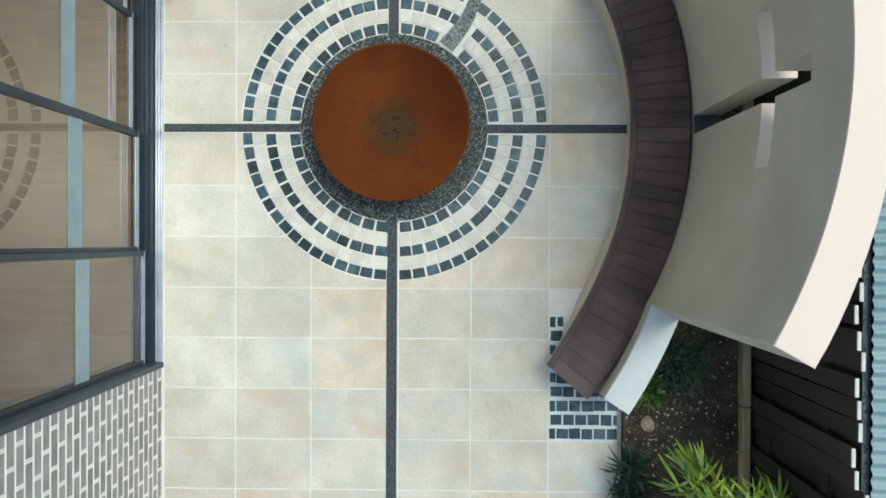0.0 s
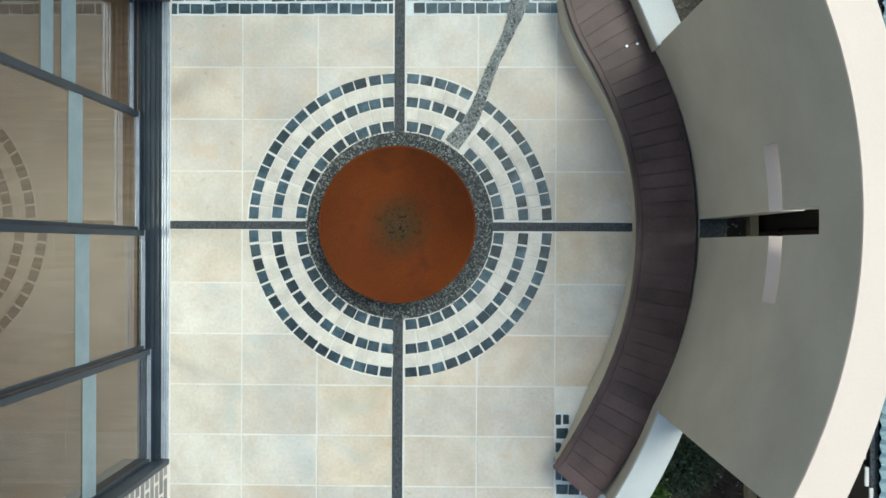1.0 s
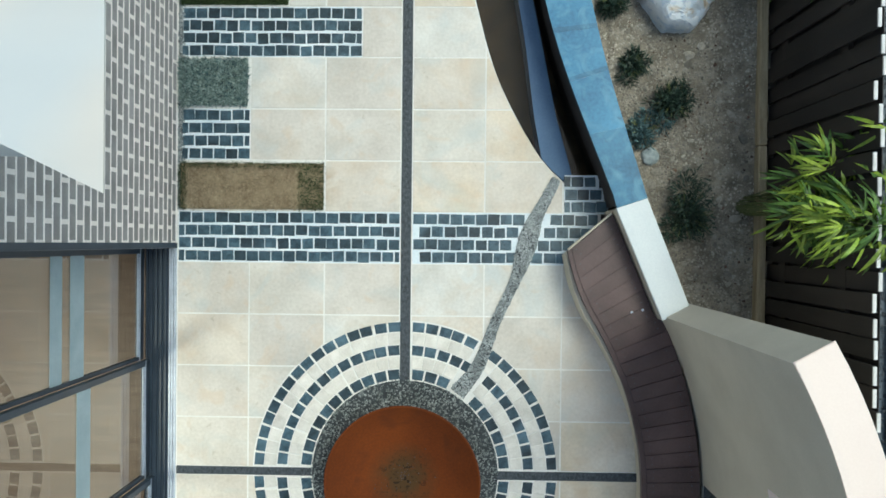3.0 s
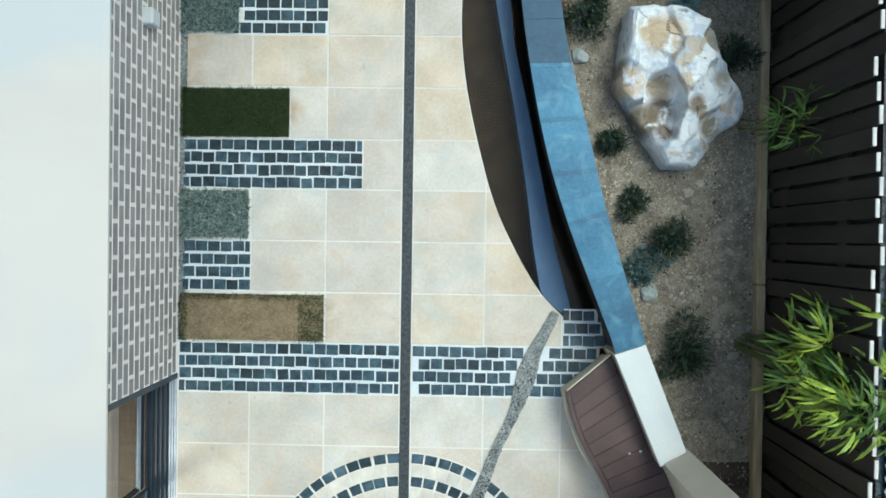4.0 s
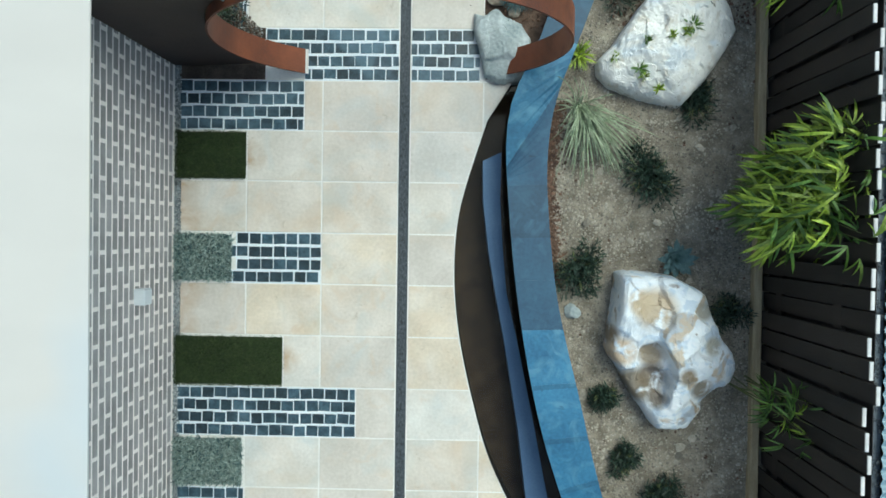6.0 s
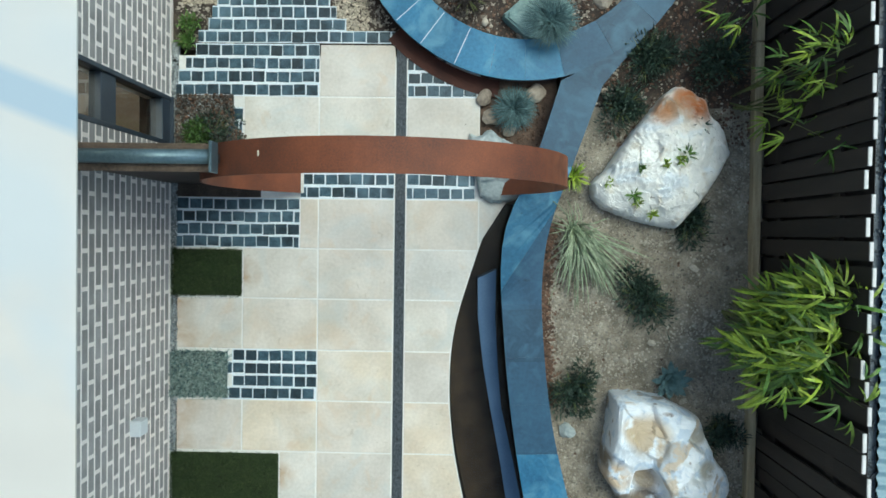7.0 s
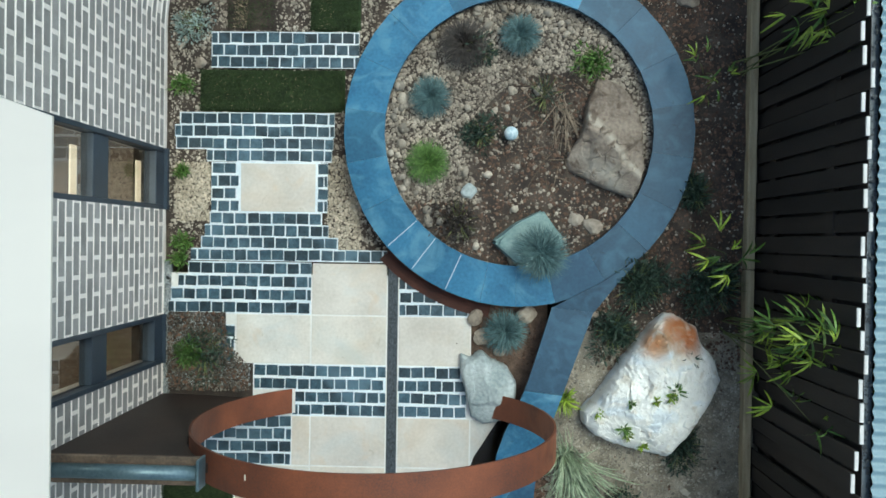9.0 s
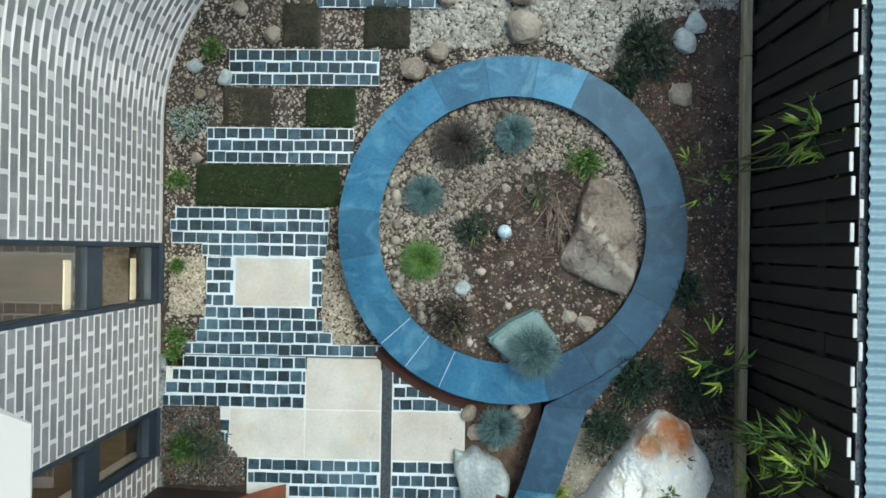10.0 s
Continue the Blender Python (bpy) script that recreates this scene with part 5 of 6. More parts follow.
crag("boulder", (1.28, 9.36), B3, F3, 0.07, SLAB_ROCK, "weathered brown slab rock with a pale broken ridge", 17, 0.03, 0.006, 0.012, 40, 110, chip=0.35)
for k, (x, y, r, m_, z) in enumerate(((0.955, 5.36, 0.075, GREY_ROCK, 0.06), (1.517, 3.515, 0.08, GREY_ROCK, 0.06), (1.62, -1.36, 0.075, TAN_ROCK, 0.06), (0.27, 7.98, 0.075, TAN_ROCK, -0.02), (0.33, 7.83, 0.08, TAN_ROCK, -0.02), (0.66, 8.02, 0.09, TAN_ROCK, -0.02), (1.20, 8.02, 0.045, TAN_ROCK, 0.07), (0.47, 7.72, 0.06, TAN_ROCK, -0.02),
                                    (-1.35, 10.97, 0.09, TAN_ROCK, -0.02), (-1.62, 11.18, 0.07, TAN_ROCK, -0.02), (-1.98, 10.72, 0.07, GREY_ROCK, -0.02), (-1.72, 10.63, 0.075, GREY_ROCK, -0.02), (-1.93, 10.50, 0.055, TAN_ROCK, -0.02), (-1.96, 9.98, 0.05, TAN_ROCK, -0.02),
                                    (-0.22, 10.70, 0.11, TAN_ROCK, -0.02), (1.03, 8.78, 0.07, TAN_ROCK, 0.07), (1.17, 8.72, 0.085, TAN_ROCK, 0.07), (0.20, 8.98, 0.07, GREY_ROCK, 0.07), (0.67, 11.05, 0.16, TAN_ROCK, -0.01), (0.65, 11.32, 0.13, TAN_ROCK, -0.01), (0.05, 11.28, 0.10, TAN_ROCK, -0.01), (-0.02, 10.85, 0.09, TAN_ROCK, -0.01), (1.9, 10.9, 0.12, GREY_ROCK, 0.06), (1.98, 11.05, 0.1, GREY_ROCK, 0.06), (1.88, 10.5, 0.11, TAN_ROCK, 0.06))):
    rg = np.random.default_rng(k)
    pts = [(x + r * rg.uniform(0.7, 1.15) * math.cos(a), y + r * rg.uniform(0.7, 1.15) * math.sin(a)) for a in np.arange(7) * 0.9]
    ob = boulder("stone", pts, r * 1.0, z, m_, "single rounded garden stone lying on the bed", k + 30, 0.05, 2)
    tagged(ob, category="stone", group="garden stones")


# ---- plants ----
def tuft(name, x, y, z, radius, height, count, material, label, seed, width=0.006, lean=(0.0, 0.0), flat=0.35):
    """A clump of arching grass blades."""
    rg = np.random.default_rng(seed)
    V, F = [], []
    for _ in range(count):
        a, r = rg.uniform(0, 2 * math.pi), radius * (0.25 + 0.75 * math.sqrt(rg.random()))
        b0 = np.array((x + rg.normal(0, radius * 0.10), y + rg.normal(0, radius * 0.10), z - 0.01))
        tz = z + height * (1 - (r / radius) ** 2 * (1 - flat)) * rg.uniform(0.7, 1.1)
        tip = (x + r * math.cos(a) + lean[0], y + r * math.sin(a) + lean[1], tz)
        blade(V, F, b0, tip, width * rg.uniform(0.7, 1.3), height * 0.25 * rg.uniform(0.3, 1.2), segs=3)
    ob = thing(name, label, "plant", at=(x, y, z))
    soup("foliage", V, F, material, ob)["kind"] = "stuff"
    return ob


def shrub(name, x, y, z, radius, height, count, material, label, seed, leaf=0.03, width=0.014):
    """A loose mound of small leaves on thin twigs."""
    rg = np.random.default_rng(seed)
    V, F, TV, TF = [], [], [], []
    lobes = [(rg.normal(0, 0.4), rg.normal(0, 0.4), rg.uniform(0.4, 0.75)) for _ in range(7)]
    for _ in range(count):
        lx, ly, lr = lobes[rg.integers(0, 7)]
        d = rg.normal(0, 1, 3)
        d /= np.linalg.norm(d)
        d[2] = abs(d[2])
        rr = lr * rg.uniform(0.35, 1.0)
        p = np.array((x + radius * (lx * 0.8 + d[0] * rr), y + radius * (ly * 0.8 + d[1] * rr), z + height * (0.1 + 0.9 * d[2] * rr / 0.75)))
        q = p + (d * 0.8 + rg.normal(0, 0.6, 3)) * leaf
        s = np.cross(q - p, rg.normal(0, 1, 3))
        s /= (np.linalg.norm(s) + 1e-6)
        blade(V, F, p, q, width * rg.uniform(0.7, 1.2), 0.0, s, 2)
    for _ in range(14):
        a = rg.uniform(0, 6.28)
        blade(TV, TF, (x, y, z - 0.01), (x + radius * 0.8 * math.cos(a), y + radius * 0.8 * math.sin(a), z + height * rg.uniform(0.4, 0.9)), 0.006, 0.02)
    ob = thing(name, label, "plant", at=(x, y, z))
    soup("foliage", V, F, material, ob)["kind"] = "stuff"
    soup("twig_work", TV, TF, STEM, ob)["kind"] = "stuff"
    return ob


def bamboo(x, y, seed, culms, top, spread, over, sprays, label, lo=0.5, size=1.0, deep=0.35):
    """Thin arching culms with drooping sprays of long narrow leaves."""
    rg = np.random.default_rng(seed)
    ob = thing("bamboo", label, "bamboo", "bamboo clumps", at=(x, y, 0.06))
    for c in range(culms):
        a = rg.uniform(0, 2 * math.pi)
        base = np.array((x + 0.07 * math.cos(a), y + 0.07 * math.sin(a), 0.04))
        h = top * rg.uniform(0.75, 1.05)
        tip = np.array((x + over[0] + spread * rg.uniform(-1, 1), y + over[1] + spread * rg.uniform(-1, 1), h))
        pts = [base + (tip - base) * u + np.array((0, 0, 0.25 * h * u * (1 - u))) for u in np.linspace(0, 1, 9)]
        bm = bmesh.new()
        prev = None
        for i, p in enumerate(pts):
            r = 0.007 * (1 - 0.75 * i / 8)
            rg_ = [bm.verts.new((p[0] + r * math.cos(t), p[1] + r * math.sin(t), p[2])) for t in (0, 1.57, 3.14, 4.71)]
            if prev:
                for j in range(4):
                    bm.faces.new((prev[j], prev[(j + 1) % 4], rg_[(j + 1) % 4], rg_[j]))
            prev = rg_
        culm = part("culm", bm, STEM, ob)
        sets = (([], [], LIME_LEAF), ([], [], MID_LEAF))
        for _ in range(sprays):
            V, F, _m = sets[rg.random() < deep]
            u = lo + (1 - lo) * rg.random()
            p = base + (tip - base) * u + np.array((0, 0, 0.25 * h * u * (1 - u)))
            dirn = np.array((rg.normal(0, 1), rg.normal(0, 1), rg.normal(-0.1, 0.3)))
            dirn /= np.linalg.norm(dirn)
            p = p + dirn * rg.uniform(0.02, 0.16)
            for _ in range(rg.integers(3, 7)):
                d = dirn + rg.normal(0, 0.55, 3)
                d /= np.linalg.norm(d)
                ln = size * rg.uniform(0.09, 0.25)
                t = p + d * ln + np.array((0, 0, -0.09 * size))
                sd = np.cross(d, (0, 0, 1.0)) + rg.normal(0, 0.25, 3)
                sd /= np.linalg.norm(sd)
                blade(V, F, p, t, ln * 0.10, 0.03, sd, 4)
        for V, F, leaf in sets:
            if V:
                soup("foliage", V, F, leaf, culm)["kind"] = "stuff"
    return ob


bamboo(2.26, 3.14, 5, 22, 1.72, 0.48, (0.44, 0.02), 26, "dense lime-green bamboo leaning over the fence", 0.5, 0.88, 0.45)
bamboo(2.22, 6.32, 3, 22, 1.62, 0.40, (0.24, -0.14), 22, "dense lime-green bamboo beside the boulder", 0.38, 0.95, 0.38)
bamboo(2.24, 7.95, 4, 11, 1.66, 0.44, (0.40, -0.08), 11, "lime-green bamboo with thin arching stems", 0.38, 0.72, 0.5)
bamboo(2.25, 4.84, 6, 6, 1.25, 0.20, (0.18, -0.05), 9, "small sparse bamboo by the timber edging", 0.45, 0.62, 0.75)
bamboo(2.26, 9.95, 7, 5, 1.55, 0.2, (0.28, 0.02), 8, "sparse bamboo reaching over the fence", 0.7, 0.75, 0.3)
bamboo(2.08, 8.50, 21, 3, 0.75, 0.14, (-0.06, 0.08), 4, "young bamboo shoot in dark soil", 0.6, 0.7, 0.3)
bamboo(2.06, 9.86, 22, 3, 0.6, 0.14, (-0.10, 0.0), 3, "thin young bamboo shoot near the planter", 0.6, 0.6, 0.6)
bamboo(1.90, -1.95, 8, 8, 1.35, 0.42, (0.15, 0.06), 18, "bright green bamboo beyond the low wall", 0.45)

FESCUE = "blue-grey fescue grass tuft in the planter"
for x, y, r, h, s in ((0.58, 10.18, 0.19, 0.16, 41), (-0.109, 9.695, 0.19, 0.16, 42), (0.75, 8.50, 0.25, 0.22, 43)):
    tagged(tuft("fescue", x, y, 0.11 + 0.12 * (s == 43), r, h, 750, BLUE_LEAF, FESCUE, s, 0.0045), group="fescue tufts")
tagged(tuft("fescue", 0.50, 7.88, 0.0, 0.21, 0.2, 700, BLUE_LEAF, "blue-grey fescue grass tuft outside the planter", 44, 0.0045), group="fescue tufts")
tuft("grass_tuft", -0.123, 9.193, 0.11, 0.20, 0.16, 800, GREEN_LEAF, "bright green grass tuft in the planter", 45, 0.0045)
tuft("dark_grass", 0.146, 10.10, 0.11, 0.23, 0.2, 700, BRONZE_LEAF, "dark bronze grass clump in the planter", 46, 0.005)
flax = thing("flax", "pale striped flax grass arching over the gravel", "plant", at=(0.97, 6.95, 0.1))
V, F = [], []
rg = np.random.default_rng(47)
for k in range(190):
    a, ln = radians(rg.normal(-62, 26)), rg.uniform(0.22, 0.66)
    if k % 6 == 0:
        a, ln = rg.uniform(0, 6.28), rg.uniform(0.12, 0.28)
    x, y = 0.97 + rg.normal(0, 0.03), 6.95 + rg.normal(0, 0.03)
    blade(V, F, (x, y, 0.09), (x + ln * math.cos(a), y + ln * math.sin(a), 0.12 + rg.uniform(0, 0.08)), rg.uniform(0.004, 0.009), 0.16 * rg.uniform(0.5, 1.3), segs=5)
soup("foliage", V, F, FLAX_LEAF, flax)["kind"] = "stuff"
shrub("shrub", 1.10, 9.95, 0.1, 0.17, 0.18, 500, GREEN_LEAF, "small green shrub behind the planter rock", 48)
shrub("shrub", 0.287, 9.42, 0.1, 0.16, 0.14, 500, DARK_LEAF, "dark green low shrub in the planter", 49)
shrub("shrub", 0.12, 8.74, 0.1, 0.22, 0.15, 600, BRONZE_LEAF, "dark purple-green low shrub in the planter", 50)
shrub("shrub", 0.28, 10.05, 0.1, 0.15, 0.18, 450, DARK_LEAF, "dark green shrub in the planter", 51)
shrub("shrub", 0.78, 9.72, 0.1, 0.2, 0.16, 260, DARK_LEAF, "sparse dry twiggy shrub in the planter", 52, 0.025, 0.008)
for k, (x, y, r, h, m_, lb) in enumerate((
        (0.985, 5.70, 0.22, 0.22, DARK_LEAF, "dark shrub against the blue capping"), (2.12, 5.40, 0.15, 0.16, DARK_LEAF, "small dark shrub beside the boulder"),
        (1.20, 4.74, 0.13, 0.13, DARK_LEAF, "small dark shrub beside the boulder"), (1.35, 4.20, 0.13, 0.14, DARK_LEAF, "small dark green shrub on gravel"),
        (1.68, 3.94, 0.20, 0.2, DARK_LEAF, "grey-green shrub on gravel"), (1.46, 3.72, 0.16, 0.12, BLUE_LEAF, "low blue-grey shrub on gravel"),
        (1.78, 3.06, 0.27, 0.24, DARK_LEAF, "dark green shrub behind the low wall"), (1.50, 6.42, 0.26, 0.22, DARK_LEAF, "dark shrub beneath the flax"),
        (1.50, 8.25, 0.26, 0.22, DARK_LEAF, "dark shrub beside the pale boulder"), (1.32, 7.9, 0.2, 0.2, DARK_LEAF, "dark shrub beside the pale boulder"), (1.95, 8.98, 0.17, 0.14, DARK_LEAF, "small dark shrub near the planter"),
        (1.86, 7.03, 0.24, 0.12, DARK_LEAF, "dark shrub in the boulder's shade"), (2.10, 8.25, 0.25, 0.3, DARK_LEAF, "dark shrub below the bamboo"), (1.62, 10.85, 0.24, 0.18, DARK_LEAF, "low dark shrub on pebbles"), (1.45, 10.62, 0.16, 0.12, DARK_LEAF, "low grey-green shrub on pebbles"),
        (1.84, -0.85, 0.34, 0.34, DARK_LEAF, "leafy dark green shrub behind the low wall"), (1.66, -0.66, 0.24, 0.3, DARK_LEAF, "leafy dark green shrub behind the low wall"), (1.62, -1.10, 0.2, 0.2, GREEN_LEAF, "green shrub behind the low wall"), (1.48, -1.9, 0.18, 0.2, DARK_LEAF, "dark strappy shrub at the paving edge"))):
    shrub("shrub", x, y, 0.09, r, h, int(6500 * r), m_, lb, 60 + k, 0.034, 0.012)
shrub("shrub", -1.90, 7.66, 0.0, 0.25, 0.12, 800, DARK_LEAF, "dark mixed shrub in a bed by the house", 90, 0.028, 0.011)
shrub("shrub", -2.0, 7.64, 0.0, 0.15, 0.20, 620, GRASS_LEAF, "green shoots in the bed by the house", 91, 0.03, 0.012)
for k, (x, y, r) in enumerate(((-2.09, 8.55, 0.11), (-2.08, 9.79, 0.10), (-1.83, 10.86, 0.10), (-2.1, 9.12, 0.06), (-2.12, 8.42, 0.08))):
    tagged(shrub("seedling", x, y, 0.0, r, 0.09, 260, GREEN_LEAF, "small bright green seedling plant among pebbles", 95 + k, 0.03, 0.013), group="seedlings")
tagged(shrub("succulent", -2.02, 10.30, -0.01, 0.17, 0.05, 500, SAGE_LEAF, "pale blue-green creeping succulent among pebbles", 101, 0.022, 0.014), category="succulent")
tuft("strappy_plant", 0.97, 7.36, 0.1, 0.16, 0.10, 40, LIME_LEAF, "yellow-green strappy sprig by the capping", 102, 0.014)
agave = thing("agave", "blue-grey agave behind the boulder", "plant", at=(1.74, 5.78, 0.1))
for k in range(22):
    a, V, F = k * 2.4, [], []
    r = 0.07 + 0.005 * k
    blade(V, F, (1.74, 5.78, 0.1), (1.74 + r * math.cos(a), 5.78 + r * math.sin(a), 0.25 - 0.5 * r), 0.05, 0.03, segs=4)
    soup("leaf", V, F, BLUE_LEAF, agave)
tuft("strappy_plant", 1.50, -1.72, 0.06, 0.3, 0.24, 60, DARK_LEAF, "dark strappy leaves at the paving edge", 104, 0.02)
for x, y, z, r, leaf in ((1.74, 7.50, 0.43, 0.10, MID_LEAF), (1.70, 7.46, 0.43, 0.06, LIME_LEAF), (1.38, 7.20, 0.36, 0.08, MID_LEAF), (1.41, 7.15, 0.34, 0.06, LIME_LEAF), (1.42, 7.40, 0.40, 0.05, MID_LEAF), (1.86, 7.72, 0.33, 0.11, DARK_LEAF), (1.60, 7.43, 0.43, 0.05, LIME_LEAF), (1.20, 7.30, 0.29, 0.06, LIME_LEAF), (1.53, 7.06, 0.32, 0.06, LIME_LEAF)):
    tagged(tuft("sprig", x, y, z, r, 0.06, 16, leaf, "green sprig growing on the pale boulder", int(x * 1000), 0.011), group="boulder sprigs")

V, F = [], []
rg = np.random.default_rng(77)
for _ in range(70):
    x, y, a = rg.normal(0.80, 0.20), rg.normal(9.45, 0.28), rg.uniform(0, 6.28)
    if math.hypot(x - RING_C[0], y - RING_C[1]) < 0.98:
        ln, z = rg.uniform(0.06, 0.26), bed_z(x, y)
        blade(V, F, (x, y, z + 0.01), (x + ln * math.cos(a), y + ln * math.sin(a), z + rg.uniform(0.01, 0.10)), rg.uniform(0.003, 0.007), 0.01, np.array((-math.sin(a), math.cos(a), 0.0)))
for _ in range(26):
    a, ln = radians(rg.normal(-84, 24)), rg.uniform(0.18, 0.42)
    x, y = 0.90 + rg.normal(0, 0.03), 9.66 + rg.normal(0, 0.04)
    z = bed_z(x, y)
    blade(V, F, (x, y, z + 0.03), (x + ln * math.cos(a), y + ln * math.sin(a), z + rg.uniform(0.03, 0.12)), rg.uniform(0.005, 0.010), 0.02, np.array((-math.sin(a), math.cos(a), 0.0)), 4)
tagged(soup("twigs", V, F, DRY_TWIG), "thin dry twigs lying on the planter soil", "twigs", kind="stuff")

# glass ball light
ball = thing("garden_ball", "small pale blue glass ball on the planter soil", "garden ornament", at=(0.518, 9.42, 0.1))
bm = bmesh.new()
bmesh.ops.create_icosphere(bm, subdivisions=4, radius=0.055)
bmesh.ops.translate(bm, verts=bm.verts, vec=(0.518, 9.42, 0.175))
part("globe", bm, CRYSTAL, ball, smooth=True)
bm = bmesh.new()
bmesh.ops.create_cone(bm, cap_ends=True, segments=20, radius1=0.045, radius2=0.035, depth=0.05)
bmesh.ops.translate(bm, verts=bm.verts, vec=(0.518, 9.42, 0.115))
part("base", bm, PIPE, ball)


# ---- turf and succulent plots ----
def plot(name, x0, y0, x1, y1, top, material, blades, blade_mat, label, cat, seed, h=0.02, count=26000):
    rg = np.random.default_rng(seed)
    ob = thing(name, label, cat, at=((x0 + x1) / 2, (y0 + y1) / 2, 0))
    bm = bmesh.new()
    nx, ny = int((x1 - x0) / 0.03) + 1, int((y1 - y0) / 0.03) + 1
    g = [[bm.verts.new((x0 + (x1 - x0) * i / nx, y0 + (y1 - y0) * j / ny, (top if 0 < i < nx and 0 < j < ny else -0.03) + uneven(i * 0.1, j * 0.1 + seed, 0.004))) for i in range(nx + 1)] for j in range(ny + 1)]
    for j in range(ny):
        for i in range(nx):
            bm.faces.new((g[j][i], g[j][i + 1], g[j + 1][i + 1], g[j + 1][i]))
    part("mat", bm, material, ob, smooth=True)
    for mt, share in blade_mat:
        V, F = [], []
        n_ = int(count * (x1 - x0) * (y1 - y0) * share)
        for _ in range(n_):
            x, y = rg.uniform(x0 + 0.012, x1 - 0.012), rg.uniform(y0 + 0.012, y1 - 0.012)
            if mt is DRY_BLADE and (x > x1 - 0.22 or x < x0 + 0.07 or y > y1 - 0.05 or noise.noise((x * 9, y * 9, 3)) < -0.75):
                continue
            if mt is TURF_BLADE and blades == "dry" and x0 + 0.08 < x < x1 - 0.22 and y < y1 - 0.06 and noise.noise((x * 9, y * 9, 3)) > -0.70:
                continue
            k = len(V)
            a = rg.uniform(0, 6.28)
            w = 0.003 if blades != "leaf" else 0.007
            hh = h * rg.uniform(0.4, 1.1)
            dx, dy = rg.normal(0, h * 0.6, 2)
            V += [(x - w * math.cos(a), y - w * math.sin(a), top - 0.002), (x + w * math.cos(a), y + w * math.sin(a), top - 0.002), (x + dx, y + dy, top + hh)]
            F.append((k, k + 1, k + 2))
        soup("turf" if blades != "leaf" else "foliage", V, F, mt, ob)["kind"] = "stuff"
    return ob


G = "dark green turf rectangle set among the paving"
plot("turf_plot", -2.238, 3.062, -1.040, 3.467, 0.012, DRY_TURF, "dry", [(DRY_BLADE, 1.0), (TURF_BLADE, 1.2)], "dried brown turf rectangle with a green rim", "turf", 1)
plot("turf_plot", -2.238, 4.702, -1.335, 5.122, 0.012, TURF, "turf", [(TURF_BLADE, 1.3)], G, "turf", 2)
plot("turf_plot", -2.238, 6.36, -1.642, 6.765, 0.012, TURF, "turf", [(TURF_BLADE, 1.3)], G, "turf", 3)
plot("turf_plot", -1.97, 9.60, -0.80, 9.935, 0.0, TURF, "turf", [(TURF_BLADE, 1.0), (DRY_BLADE, 0.03)], "dark green turf strip beside the planter", "turf", 4)
plot("turf_plot", -1.76, 10.25, -1.36, 10.56, 0.0, DARK_SOIL, "turf", [(TURF_BLADE, 0.4), (DRY_BLADE, 0.3)], "brown turf patch between cobble strips", "turf", 5)
plot("turf_plot", -1.09, 10.24, -0.68, 10.56, 0.0, TURF, "turf", [(TURF_BLADE, 0.9), (DRY_BLADE, 0.1)], "dark green turf patch between cobble strips", "turf", 6)
plot("turf_plot", -1.29, 10.88, -0.96, 11.25, 0.0, DARK_SOIL, "turf", [(TURF_BLADE, 0.5)], "brown and green turf patch between cobble strips", "turf", 7)
plot("turf_plot", -0.63, 10.88, -0.25, 11.25, 0.0, DARK_SOIL, "turf", [(TURF_BLADE, 0.7)], "brown and green turf patch between cobble strips", "turf", 8)
S = "low sage-green succulent mat in a paving gap"
plot("groundcover", -2.235, 3.895, -1.662, 4.296, 0.01, BLUE_LEAF, "leaf", [(SAGE_LEAF, 1.0), (BLUE_LEAF, 0.5)], S, "groundcover", 9, 0.035, 17000)
plot("groundcover", -2.235, 5.547, -1.755, 5.94, 0.01, BLUE_LEAF, "leaf", [(SAGE_LEAF, 1.0), (BLUE_LEAF, 0.5)], S, "groundcover", 10, 0.035, 17000)

# ---- loose gravel, pebbles and chips ----
rng = np.random.default_rng(55)
pl = []
while len(pl) < 230:
    x, y = rng.uniform(1.0, 2.3), rng.uniform(2.3, 6.9)
    if in_east_bed(x, y) and x > cap_right(max(y, 3.2)) + 0.05 and (y < 4.4 or rng.random() < 0.35):
        pl.append((x, y, bed_z(x, y) + 0.004))
v, f = stones(rng, pl, 0.016, 0.048, 0.45)
tagged(soup("field_stones", v, f, PEBBLE), "scattered flat grey and tan stones on the soil", "stones", kind="stuff")
rng = np.random.default_rng(21)
pl = []
while len(pl) < 50000:
    x, y = rng.uniform(0.6, 2.34), rng.uniform(-2.4, 11.8)
    if y > 7.8 and rng.random() < (0.55 if x < 1.3 and y < 8.2 else 0.86) or y < 2.2 and rng.random() < 0.88:
        continue
    if in_east_bed(x, y) and noise.noise((x * 1.2, y * 1.2, 9)) > rng.uniform(-0.9, 0.6) - 0.25 * (x < cap_right(min(max(y, 3.2), 8.0)) + 0.35):
        pl.append((x, y, bed_z(x, y)))
v, f = stones(rng, pl, 0.0035, 0.015, 0.5)
tagged(soup("bed_gravel", v, f, PEBBLE), "loose tan and grey gravel on the garden soil", "gravel", kind="stuff")
pl = []
while len(pl) < 1500:
    x, y = rng.uniform(0.6, 2.34), rng.uniform(-2.4, 11.8)
    if in_east_bed(x, y):
        pl.append((x, y, bed_z(x, y)))
v, f = stones(rng, pl, 0.006, 0.016, 0.3)
tagged(soup("bark", v, f, CHIP), "bark chips and dry leaves on the garden soil", "bark", kind="stuff")
pl = []
